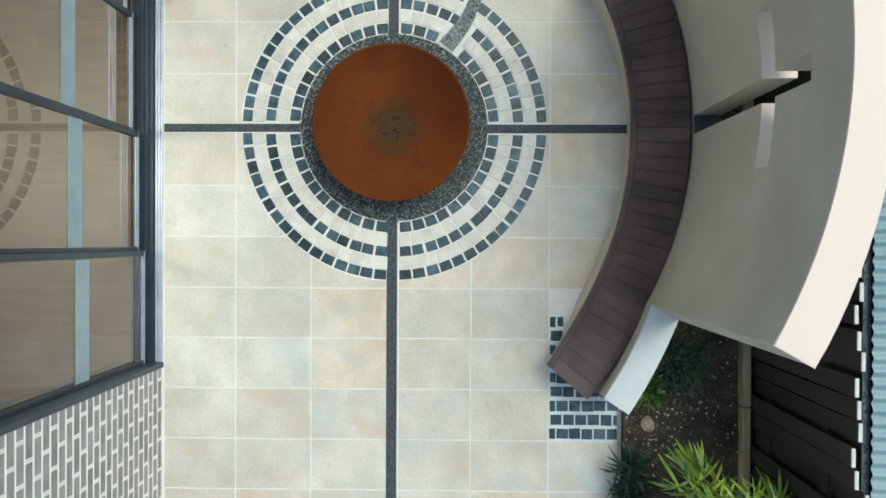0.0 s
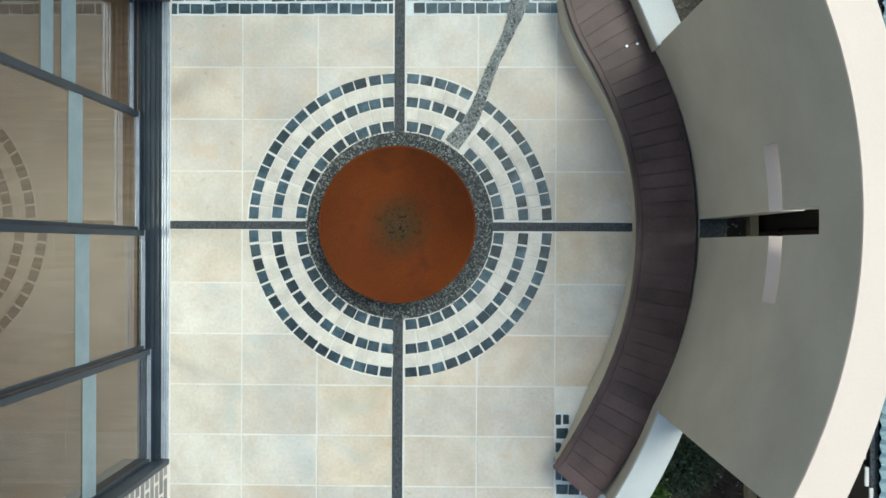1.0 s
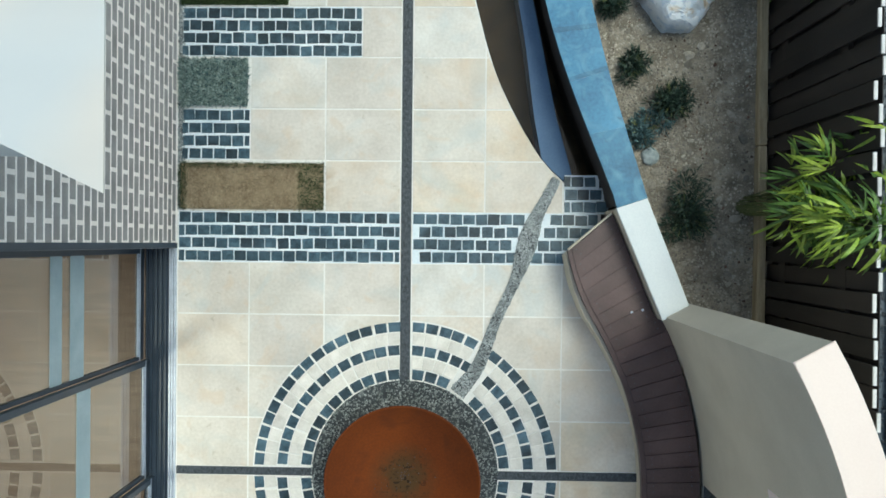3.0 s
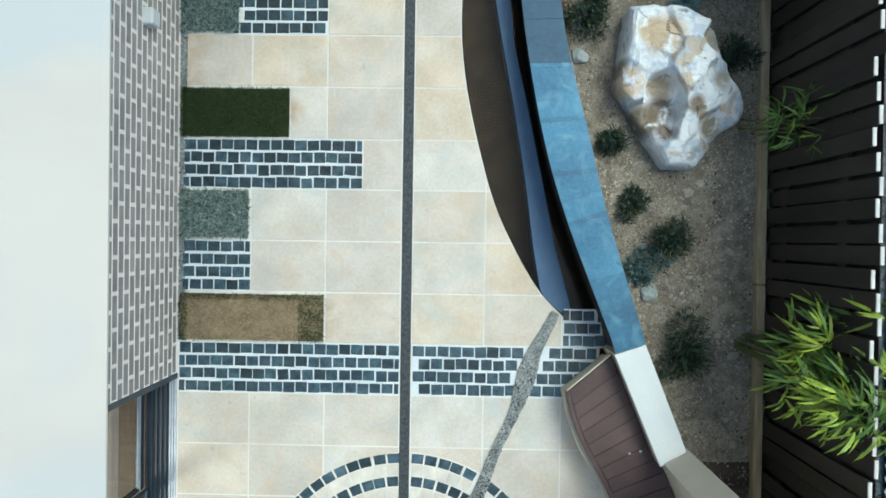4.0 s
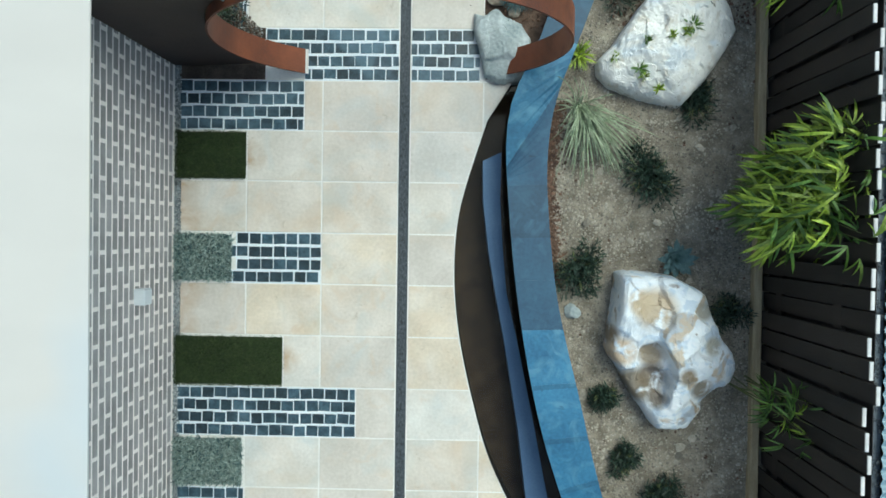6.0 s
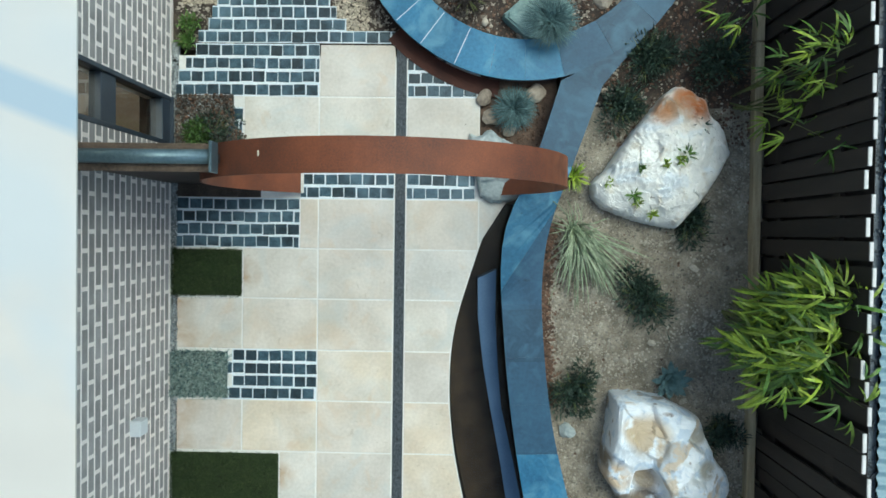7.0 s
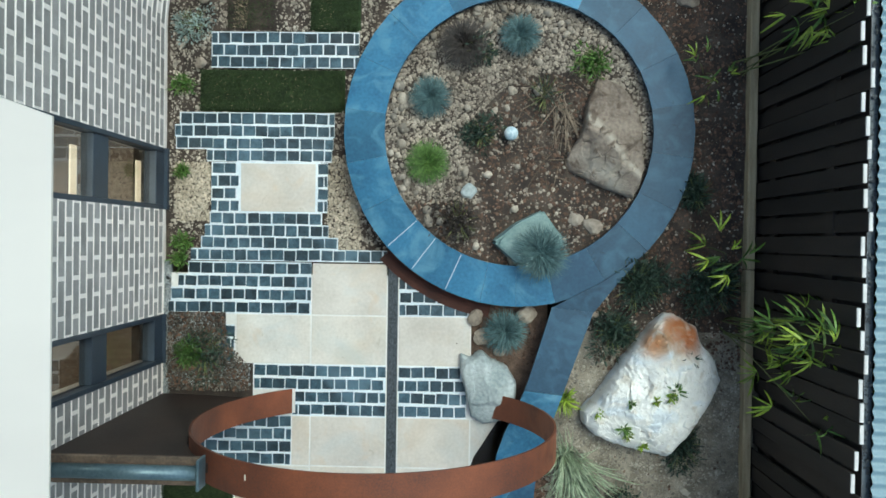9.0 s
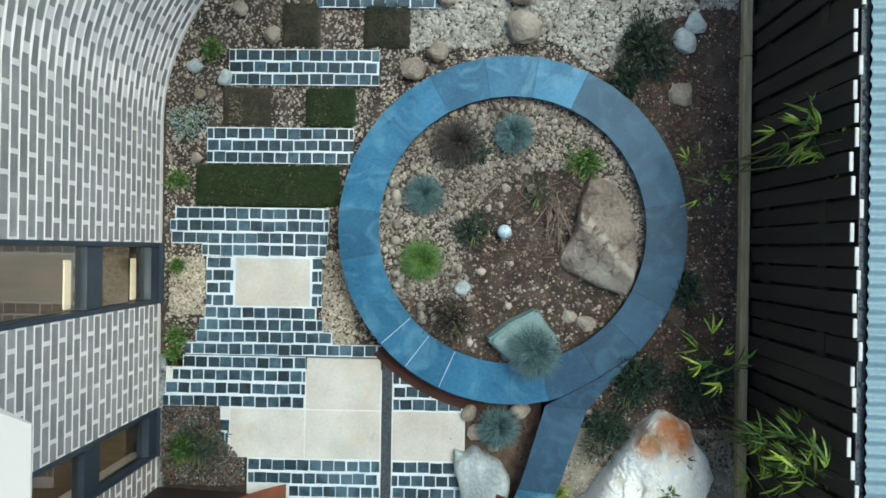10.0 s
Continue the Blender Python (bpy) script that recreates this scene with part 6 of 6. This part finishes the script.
while len(pl) < 6500:
    x, y = rng.uniform(1.2, 2.33), rng.uniform(7.6, 11.6)
    if in_east_bed(x, y) and noise.noise((x * 3, y * 3, 4)) > rng.uniform(-0.7, 0.5):
        pl.append((x, y, bed_z(x, y) + 0.003))
while len(pl) < 9300:
    a, r = rng.uniform(0, 6.28), 1.02 * math.sqrt(rng.random())
    x, y = RING_C[0] + r * math.cos(a), RING_C[1] + r * math.sin(a)
    if math.hypot(x - 0.90, y - 9.25) < 0.66 or y < 8.9:
        pl.append((x, y, bed_z(x, y) + 0.003))
v, f = stones(rng, pl, 0.005, 0.020, 0.25)
tagged(soup("leaf_mould", v, f, CHIP), "reddish-brown leaf litter and bark on dark soil", "litter", kind="stuff")
pl = []
while len(pl) < 11500:
    a, r = rng.uniform(0, 6.28), 1.05 * math.sqrt(rng.random())
    x, y = RING_C[0] + r * math.cos(a), RING_C[1] + r * math.sin(a)
    bare = math.hypot(x - 0.86, y - 9.25) < 0.66 or y < 8.88
    if not bare or rng.random() < 0.16:
        pl.append((x, y, bed_z(x, y)))
v, f = stones(rng, pl, 0.005, 0.021, 0.55)
tagged(soup("planter_pebbles", v, f, PALE_PEBBLE), "cream and brown pebbles filling the round planter", "pebbles", kind="stuff")
pl = []
for _ in range(80):
    a, r = rng.uniform(0.8, 5.0), rng.uniform(0.84, 1.02) if rng.random() < 0.6 else rng.uniform(0.2, 1.0)
    x, y = RING_C[0] + r * math.cos(a), RING_C[1] + r * math.sin(a)
    if math.hypot(x - 1.2, y - 9.3) > 0.45:
        pl.append((x, y, bed_z(x, y) + 0.01))
v, f = stones(rng, pl, 0.028, 0.055, 0.55)
tagged(soup("planter_cobbles", v, f, PATH_PEBBLE, smooth=True), "larger rounded cream stones along the planter rim", "pebbles", kind="stuff")
pl = []
while len(pl) < 15000:
    x, y = rng.uniform(-2.22, 1.2), rng.uniform(8.4, 11.8)
    if in_west_bed(x, y) or (10.33 < y and x < 1.2):
        if math.hypot(x - RING_C[0], y - RING_C[1]) > 1.35 and (x > -0.95 or x < -1.7 or y > 9.93) and x > wall_run(min(y, CURVE_Y + 1.6))[0]:
            pl.append((x, y, bed_z(x, y)))
v, f = stones(rng, pl, 0.005, 0.019, 0.5)
tagged(soup("path_pebbles", v, f, PATH_PEBBLE), "mixed cream and brown pebbles beside the path", "pebbles", kind="stuff")
pl = []
while len(pl) < 14000:
    x, y = rng.uniform(-0.25, 2.3), rng.uniform(10.62, 11.9)
    if math.hypot(x - RING_C[0], y - RING_C[1]) > 1.35 and y > 10.85 + 0.25 * noise.noise((x * 2, y * 2, 1)) + 0.25 * max(0.0, x - 1.2):
        pl.append((x, y, bed_z(x, y) + 0.004))
v, f = stones(rng, pl, 0.006, 0.026, 0.45)
tagged(soup("pale_gravel", v, f, PALE_GRAVEL), "pale grey gravel beyond the round planter", "gravel", kind="stuff")
pl = []
while len(pl) < 2600:
    k = len(pl) % 2
    x, y = (rng.uniform(-2.17, -1.88), rng.uniform(8.72, 9.19)) if k else (rng.uniform(-0.93, -0.66), rng.uniform(8.50, 9.25))
    if k or math.hypot(x - RING_C[0], y - RING_C[1]) > 1.36:
        pl.append((x, y, bed_z(x, y) + 0.004))
v, f = stones(rng, pl, 0.006, 0.017, 0.5)
tagged(soup("tan_gravel", v, f, TAN_GRAVEL), "pale tan gravel heaped beside the cobbles", "gravel", kind="stuff")
pl = [(rng.uniform(-2.235, -2.185), rng.uniform(3.07, 8.4), 0.0) for _ in range(3600)]
pl += [(rng.uniform(-2.22, -1.53) if k % 2 else rng.uniform(-2.22, -1.82), rng.uniform(7.40, 7.58) if k % 2 else rng.uniform(7.58, 7.97), 0.005) for k in range(1500)]
v, f = stones(rng, pl, 0.0045, 0.012, 0.6)
tagged(soup("edge_gravel", v, f, GREY_GRAVEL), "dark grey gravel strip along the house wall", "gravel", kind="stuff")
pl = []
while len(pl) < 3400:
    x, y = rng.uniform(-2.2, -1.53), rng.uniform(7.36, 7.985)
    if x < np.interp(y, (7.36, 7.57, 7.75, 8.0), (-1.54, -1.55, -1.72, -1.735)):
        pl.append((x, y, 0.004 + rng.uniform(0, 0.03)))
chips = pl[:700] + [(rng.uniform(0.12, 0.75), rng.uniform(7.6, 8.1), -0.01) for _ in range(260)]
v, f = stones(rng, chips, 0.007, 0.020, 0.5)
tagged(soup("bed_chips", v, f, CHIP), "brown bark chips on the small beds", "bark", kind="stuff")
v, f = stones(rng, pl[700:2400], 0.005, 0.015, 0.6)
tagged(soup("bed_pebbles", v, f, BED_PEBBLE), "small mixed pebbles in the bed by the house", "pebbles", kind="stuff")
v, f = stones(rng, pl[2400:], 0.004, 0.011, 0.6)
tagged(soup("bed_grit", v, f, BED_PEBBLE), "dark grit in the bed by the house", "gravel", kind="stuff")
pl = []
while len(pl) < 2200:
    y = rng.uniform(5.55, 7.0)
    x = cap_right(y) + 0.005 + abs(rng.normal(0, 0.05))
    pl.append((x, y, bed_z(x, y) + 0.004))
v, f = stones(rng, pl, 0.006, 0.018, 0.3)
tagged(soup("bark_edge", v, f, CHIP), "reddish bark chips along the blue capping", "bark", kind="stuff")
bm = boxed(-2.238, 3.07, -0.03, -2.18, 8.40, -0.004)
tagged(part("wall_strip", bm, GREY_GRAVEL), "grey gravelly strip along the house wall", "gravel bed", kind="structure")
tagged(part("house_bed_edge", boxed(-2.20, 7.17, -0.03, -1.51, 7.58, 0.001), DARK_SOIL), "dark mulch beside the steel screen", "garden bed", kind="structure")
bm = boxed(-2.20, 7.581, -0.03, -1.735, 7.985, 0.0025)
tagged(part("house_bed", bm, DARK_SOIL), "dark mulch bed beside the house", "garden bed", kind="structure")
tagged(part("pond_end_bed", boxed(0.238, 7.2, -0.34, 0.84, 8.2, -0.022), MULCH), "dark mulch at the end of the pond", "garden bed", kind="structure")

# ---- paving pieces: pavers, cobbles, bricks ----
YS = [2.654, 3.065, 3.475, 3.888, 4.303, 4.705, 5.123, 5.539, 5.948, 6.362, 6.765, 7.165, 7.581, 7.977, 8.395]
YSOUTH = [-2.745, -2.338, -1.930, -1.523, -1.116, -0.711, -0.31, 0.099, 0.508, 0.938]
YNORTH = [1.003, 1.403, 1.82, 2.237, 2.654]
XW = [-2.235, -1.652, -1.045, -0.437]
XE = [-0.345, 0.236, 0.857, 1.47]
GAP = 0.006
rng = np.random.default_rng(11)
cache = {}


def clip_poly(poly, keep):
    """Keep the part of a plan polygon for which keep(x, y) >= 0, along a smooth border."""
    out = []
    k = len(poly)
    for i in range(k):
        a, b = poly[i], poly[(i + 1) % k]
        ka, kb = keep(*a), keep(*b)
        if ka >= 0:
            out.append(a)
        if (ka >= 0) != (kb >= 0):
            lo, hi = a, b
            for _ in range(24):
                m = ((lo[0] + hi[0]) / 2, (lo[1] + hi[1]) / 2)
                if (keep(*m) >= 0) == (ka >= 0):
                    lo = m
                else:
                    hi = m
            out.append(lo)
    return out


def dense(x0, y0, x1, y1, step=0.04):
    pts = []
    for (ax, ay), (bx, by) in (((x0, y0), (x1, y0)), ((x1, y0), (x1, y1)), ((x1, y1), (x0, y1)), ((x0, y1), (x0, y0))):
        n = max(1, int(math.hypot(bx - ax, by - ay) / step))
        pts += [(ax + (bx - ax) * i / n, ay + (by - ay) * i / n) for i in range(n)]
    return pts


def edge_keep(x, y):
    return court_edge(y) - 0.012 - x


def fire_keep(x, y):
    return math.hypot(x - FIRE_C[0], y - FIRE_C[1]) - 1.225


def paver(x0, y0, x1, y1, tests=()):
    x0, y0, x1, y1 = x0 + GAP, y0 + GAP, x1 - GAP, y1 - GAP
    if x1 - x0 < 0.03:
        return
    dz = rng.uniform(-0.0015, 0.0015)
    corners = [(x0, y0), (x1, y0), (x1, y1), (x0, y1)]
    full = all(t(*c) >= 0 for t in tests for c in corners) and not any(t is fire_keep for t in tests)
    if full:
        key = (round(x1 - x0, 3), round(y1 - y0, 3))
        if key not in cache:
            cache[key] = mesh_of(chamfered(key[0], key[1], 0.05, 0.003), SANDSTONE, "paver")
        piece("paver", cache[key], pavement, pose((x0 + x1) / 2, (y0 + y1) / 2, -0.05 + dz))
        return
    poly = dense(x0, y0, x1, y1)
    for t in tests:
        poly = clip_poly(poly, t)
        if len(poly) < 3:
            return
    clean = [p for i, p in enumerate(poly) if math.hypot(p[0] - poly[i - 1][0], p[1] - poly[i - 1][1]) > 1e-4]
    if len(clean) < 3:
        return
    bm = prism(clean, -0.05, dz)
    bmesh.ops.triangulate(bm, faces=[f for f in bm.faces if len(f.verts) > 4])
    part("paver", bm, SANDSTONE, pavement)


def paver_row(y0, y1, x_from, x_to=9.0, tests=(edge_keep,)):
    for xs in (XW, XE):
        for a, b in zip(xs, xs[1:]):
            a2, b2 = max(a, x_from), min(b, x_to)
            if b2 - a2 > 0.03:
                paver(a2, y0, b2, y1, tests)


for y0, y1 in zip(YSOUTH, YSOUTH[1:]):
    if abs(y0 + 1.523) < 0.01:
        paver_row(y0, y1, -9, 0.857)
    elif abs(y0 + 1.116) < 0.01 or abs(y0 + 0.711) < 0.01:
        paver_row(y0, y1, -9, 0.857, (edge_keep,))
    else:
        paver_row(y0, y1, -9, 9, (edge_keep, fire_keep) if y1 > -0.4 else (edge_keep,))
for y0, y1 in zip(YNORTH, YNORTH[1:]):
    paver_row(y0, y1, -9, 9, (edge_keep, fire_keep))
paver_row(YS[1], YS[2], -1.045, 0.857)
START = {2: -1.652, 3: -1.652, 4: -0.755, 5: -1.345, 6: -2.19, 7: -1.045, 8: -2.19, 9: -1.652, 10: -1.195}
for i, s in START.items():
    paver_row(YS[i], YS[i + 1], s)
paver_row(YS[12], YS[13], -1.652, 0.236, ())
paver(-1.045, YS[13], -0.437, YS[14], ())
paver(-1.632, 8.793, -1.018, 9.190, ())
part("joint_bed", boxed(-1.66, 8.785, -0.05, -0.99, 9.20, -0.003), GREY_MORTAR, pavement)

# cobbles
cob = [mesh_of(chamfered(0.090 + 0.001 * k, 0.081 - 0.003 * (k % 2), 0.035, 0.004), COBBLE, "cobble") for k in range(4)]


def cobbles(name, x0, y0, rows, left, right, label, ok=None, pitch=0.0995, rise=0.1025):
    """A field of small dark setts in running bond; left and right give each row's ends."""
    bed_y1 = y0 + rows * rise
    bm = bmesh.new()
    for j in range(rows):
        q = [(left(j) - 0.003, y0 + j * rise), (right(j) + 0.003, y0 + j * rise), (right(j) + 0.003, y0 + (j + 1) * rise), (left(j) - 0.003, y0 + (j + 1) * rise)]
        bm.faces.new([bm.verts.new((x, y, -0.001)) for x, y in q])
    bed = tagged(part(name, bm, GREY_MORTAR), label, "cobble paving", kind="structure")
    for j in range(rows):
        y = y0 + (j + 0.5) * rise
        x = left(j) + (0.5 if j % 2 else 0.0) * pitch - 0.5 * pitch
        while x < right(j):
            a, b = max(x + 0.007, left(j)), min(x + pitch - 0.007, right(j))
            cx = (a + b) / 2
            if b - a > 0.016 and (ok is None or ok(cx, y)):
                me = cob[rng.integers(0, 4)]
                m = pose(cx + rng.normal(0, 0.0015), y + rng.normal(0, 0.002), -0.030 + rng.normal(0, 0.0008), 0, 0, rng.normal(0, 1.1))
                piece("cobble", me, bed, m @ Matrix.Diagonal(((b - a) / 0.088 * rng.uniform(0.97, 1.06), rng.uniform(0.96, 1.06), 1, 1)))
            x += pitch
    return bed


def const(v):
    return lambda j: v


DARK = "dark slate-blue cobbles set in pale mortar"


def off_rill(x, y):
    if CHAN_X[0] - 0.04 < x < CHAN_X[1] + 0.04:
        return False
    d = np.hypot(RS[:, 0] - x, RS[:, 1] - y)
    i = int(d.argmin())
    return d[i] > RS[i][2] + 0.012


cobbles("cobble_band_1", 0, YS[0], 4, const(-2.225), const(-0.444), DARK)
cobbles("cobble_band_2", 0, YS[0], 4, const(-0.338), const(1.13), DARK, off_rill)
cobbles("cobble_tip", 0, YS[1], 3, const(0.872), lambda j: (1.21, 1.18, 1.14)[j], DARK)
cobbles("cobble_band_3", 0, YS[2], 4, const(-2.20), const(-1.66), DARK)
cobbles("cobble_band_4", 0, YS[4], 4, const(-2.20), const(-0.762), DARK, rise=0.1)
cobbles("cobble_band_5", 0, YS[7], 4, lambda j: -1.78 + 0.05 * (j % 2) - 0.03 * (j == 0), const(-1.052), DARK)
cobbles("cobble_band_6", 0, YS[10], 4, const(-2.19), const(-1.20), DARK, rise=0.1)
cobbles("cobble_band_7", 0, YS[11], 4, lambda j: (-1.19, -1.19, -1.50, -1.505)[j], const(-0.444), DARK, rise=0.1035)
cobbles("cobble_band_8", 0, YS[11], 4, const(-0.338), const(0.20), DARK, rise=0.1035)
cobbles("cobble_patch", 0, YS[12], 3, const(-1.79), const(-1.665), DARK)
cobbles("cobble_band_9", 0, YS[13], 4, lambda j: (-2.2, -2.18, -2.12, -2.04)[j], const(-1.052), DARK, rise=0.1045)
cobbles("cobble_triangle", 0, YS[13], 3, const(-0.338), lambda j: (0.215, 0.18, -0.04)[j], DARK)
cobbles("cobble_band_10", 0, 8.402, 4, lambda j: (-2.02, -1.96, -1.95, -1.93)[j] + 0.02 * j, lambda j: (-0.45, -0.84, -0.92, -0.97)[j], DARK, rise=0.0975)
cobbles("cobble_column_1", 0, 8.793, 4, const(-1.86), const(-1.642), DARK, rise=0.0995)
cobbles("cobble_column_2", 0, 8.793, 4, const(-1.008), const(-0.93), DARK, rise=0.0995)
cobbles("cobble_band_11", 0, 9.195, 4, lambda j: (-1.90, -2.15, -2.16, -2.12)[j], lambda j: (-0.90, -0.89, -0.88, -0.88)[j], DARK, rise=0.0985)
cobbles("cobble_band_12", 0, 9.945, 3, const(-1.87), const(-0.69), DARK, rise=0.096)
cobbles("cobble_band_13", 0, 10.575, 3, const(-1.70), const(-0.495), DARK, rise=0.096)
cobbles("cobble_band_14", 0, 11.20, 3, const(-1.0), const(-0.01), DARK, rise=0.096)
cobbles("cobble_corner", 0, -1.52, 9, const(0.868), lambda j: (1.40, 1.40, 1.42, 1.40, 1.3, 1.2, 1.05, 0.98, 0.97)[j], DARK, lambda x, y: math.hypot(x - ARC_C[0], y - ARC_C[1]) < 2.82 or y < -0.9, rise=0.112)

# concentric rings round the fire bowl
bm = bmesh.new()
o_ = [bm.verts.new((FIRE_C[0] + 1.228 * math.cos(a), FIRE_C[1] + 1.228 * math.sin(a), -0.001)) for a in np.linspace(0, 2 * math.pi, 96, endpoint=False)]
i_ = [bm.verts.new((FIRE_C[0] + 0.735 * math.cos(a), FIRE_C[1] + 0.735 * math.sin(a), -0.001)) for a in np.linspace(0, 2 * math.pi, 96, endpoint=False)]
for k in range(96):
    j = (k + 1) % 96
    bm.faces.new((o_[k], o_[j], i_[j], i_[k]))
fire_rings = tagged(part("fire_paving", bm, MORTAR), "concentric rings of dark and pale setts round the fire bowl", "paving", kind="structure")
for r0, r1, n, material in ((1.138, 1.214, 16, COBBLE), (1.036, 1.130, 16, PALE_COBBLE), (0.950, 1.028, 14, COBBLE), (0.845, 0.940, 14, PALE_COBBLE), (0.755, 0.835, 11, COBBLE)):
    rm = (r0 + r1) / 2
    a_lo, a_hi = math.degrees(0.042 / rm), 90 - math.degrees(0.046 / rm)
    half = radians(a_hi - a_lo) / n / 2
    pad = 0.008 if material is COBBLE else 0.003
    bm = bmesh.new()
    rings = []
    for z, s in ((0, 0), (0.031, 0), (0.035, 0.004)):
        half0, half1 = r0 * half - pad - s, r1 * half - pad - s
        rings.append([bm.verts.new(p) for p in ((r0 + s, -half0, z), (r1 - s, -half1, z), (r1 - s, half1, z), (r0 + s, half0, z))])
    for a, b in zip(rings, rings[1:]):
        for i in range(4):
            bm.faces.new((a[i], a[(i + 1) % 4], b[(i + 1) % 4], b[i]))
    bm.faces.new(rings[-1])
    me = mesh_of(bm, material, "sett")
    for quarter in range(4):
        for k in range(n):
            a = 90 * quarter + a_lo + (a_hi - a_lo) * (k + 0.5) / n
            x, y = FIRE_C[0] + rm * math.cos(radians(a)), FIRE_C[1] + rm * math.sin(radians(a))
            d = np.hypot(RS[:, 0] - x, RS[:, 1] - y)
            if d.min() < RS[int(d.argmin())][2] + 0.01:
                continue
            piece("sett", me, fire_rings, pose(*FIRE_C, -0.030 + rng.normal(0, 0.0008), 0, 0, a + rng.normal(0, 0.2)))

# bricks of the house wall
brick_me = [mesh_of(boxed(-0.02, -0.104, -0.0350, 0.0, 0.104, 0.0350, 0.0012), BRICK, "brick") for _ in range(1)]


def brick_field(wall, s0, s1, z0, z1, limit):
    """Stretcher bond over a run of wall; past the limit the bricks are joined into one part."""
    made, rest_v, rest_f = 0, [], []
    todo = []
    for j in range(int((z1 - z0) / 0.086 + 0.5)):
        z = z0 + 0.086 * (j + 0.5)
        s = s0 - (0.12 if j % 2 else 0.0)
        while s < s1:
            a, b = max(s + 0.015, s0), min(s + 0.225, s1)
            if b - a > 0.03:
                todo.append((a, b, z))
            s += 0.24
    # sloped bed joints between the courses
    jv, jf = [], []
    steps = max(1, int((s1 - s0) / 0.3))
    for j in range(int((z1 - z0) / 0.086 + 0.5) + 1):
        z = z0 + 0.086 * j
        for i in range(steps):
            k = len(jv)
            for u, off, dz in ((i, -0.001, -0.0085), (i + 1, -0.001, -0.0085), (i + 1, 0.012, 0.0085), (i, 0.012, 0.0085)):
                jv.append((*wall_run(s0 + (s1 - s0) * u / steps, off)[:2], z + dz))
            jf.append((k, k + 1, k + 2, k + 3))
    soup("bed_joints", jv, jf, BRICK_MORTAR, wall)
    todo.sort(key=lambda q: (q[2] > 2.2, abs((q[0] + q[1]) / 2 - (s0 if s0 > 9 else (s0 + s1) / 2)) if s1 - s0 > 2.5 else q[2]))
    for a, b, z in todo:
        x, y, turn = wall_run((a + b) / 2)
        if made < limit:
            piece("brick", brick_me[0], wall, pose(x + abs(rng.normal(0, 0.0006)), y, z, 0, 0, -math.degrees(turn)) @ Matrix.Diagonal((1, (b - a) / 0.208, 1, 1)))
            made += 1
        else:
            k = len(rest_v)
            h = (b - a) / 2
            c, s_ = math.cos(-turn), math.sin(-turn)
            for dx, dy, dz in ((0, -h, -0.0350), (0, h, -0.0350), (0, h, 0.0350), (0, -h, 0.0350), (-0.02, -h, -0.0350), (-0.02, h, -0.0350), (-0.02, h, 0.0350), (-0.02, -h, 0.0350)):
                rest_v.append((x + dx * c - dy * s_, y + dx * s_ + dy * c, z + dz))
            rest_f += [(k, k + 1, k + 2, k + 3), (k + 4, k, k + 3, k + 7), (k + 1, k + 5, k + 6, k + 2), (k + 3, k + 2, k + 6, k + 7), (k, k + 4, k + 5, k + 1)]
    if rest_v:
        ob = soup("bricks", rest_v, rest_f, BRICK, wall)
        ob["kind"] = "stuff"


brick_field(walls["wall_south"], -3.2, DOOR_Y[0], 0.03, 4.1, 300)
brick_field(walls["wall_middle"], DOOR_Y[1], WINDOWS[0][0], 0.03, 4.1, 300)
brick_field(walls["wall_between"], WINDOWS[0][1], WINDOWS[1][0], 0.03, 4.1, 300)
brick_field(walls["wall_north"], WINDOWS[1][1], 12.55, 0.03, 4.1, 300)
for nm, (a, b), h in (("wall_over_door", DOOR_Y, 2.55), ("wall_over_window_1", WINDOWS[0], HEAD), ("wall_over_window_2", WINDOWS[1], HEAD)):
    brick_field(walls[nm], a, b, h + 0.02, 4.1, 60)
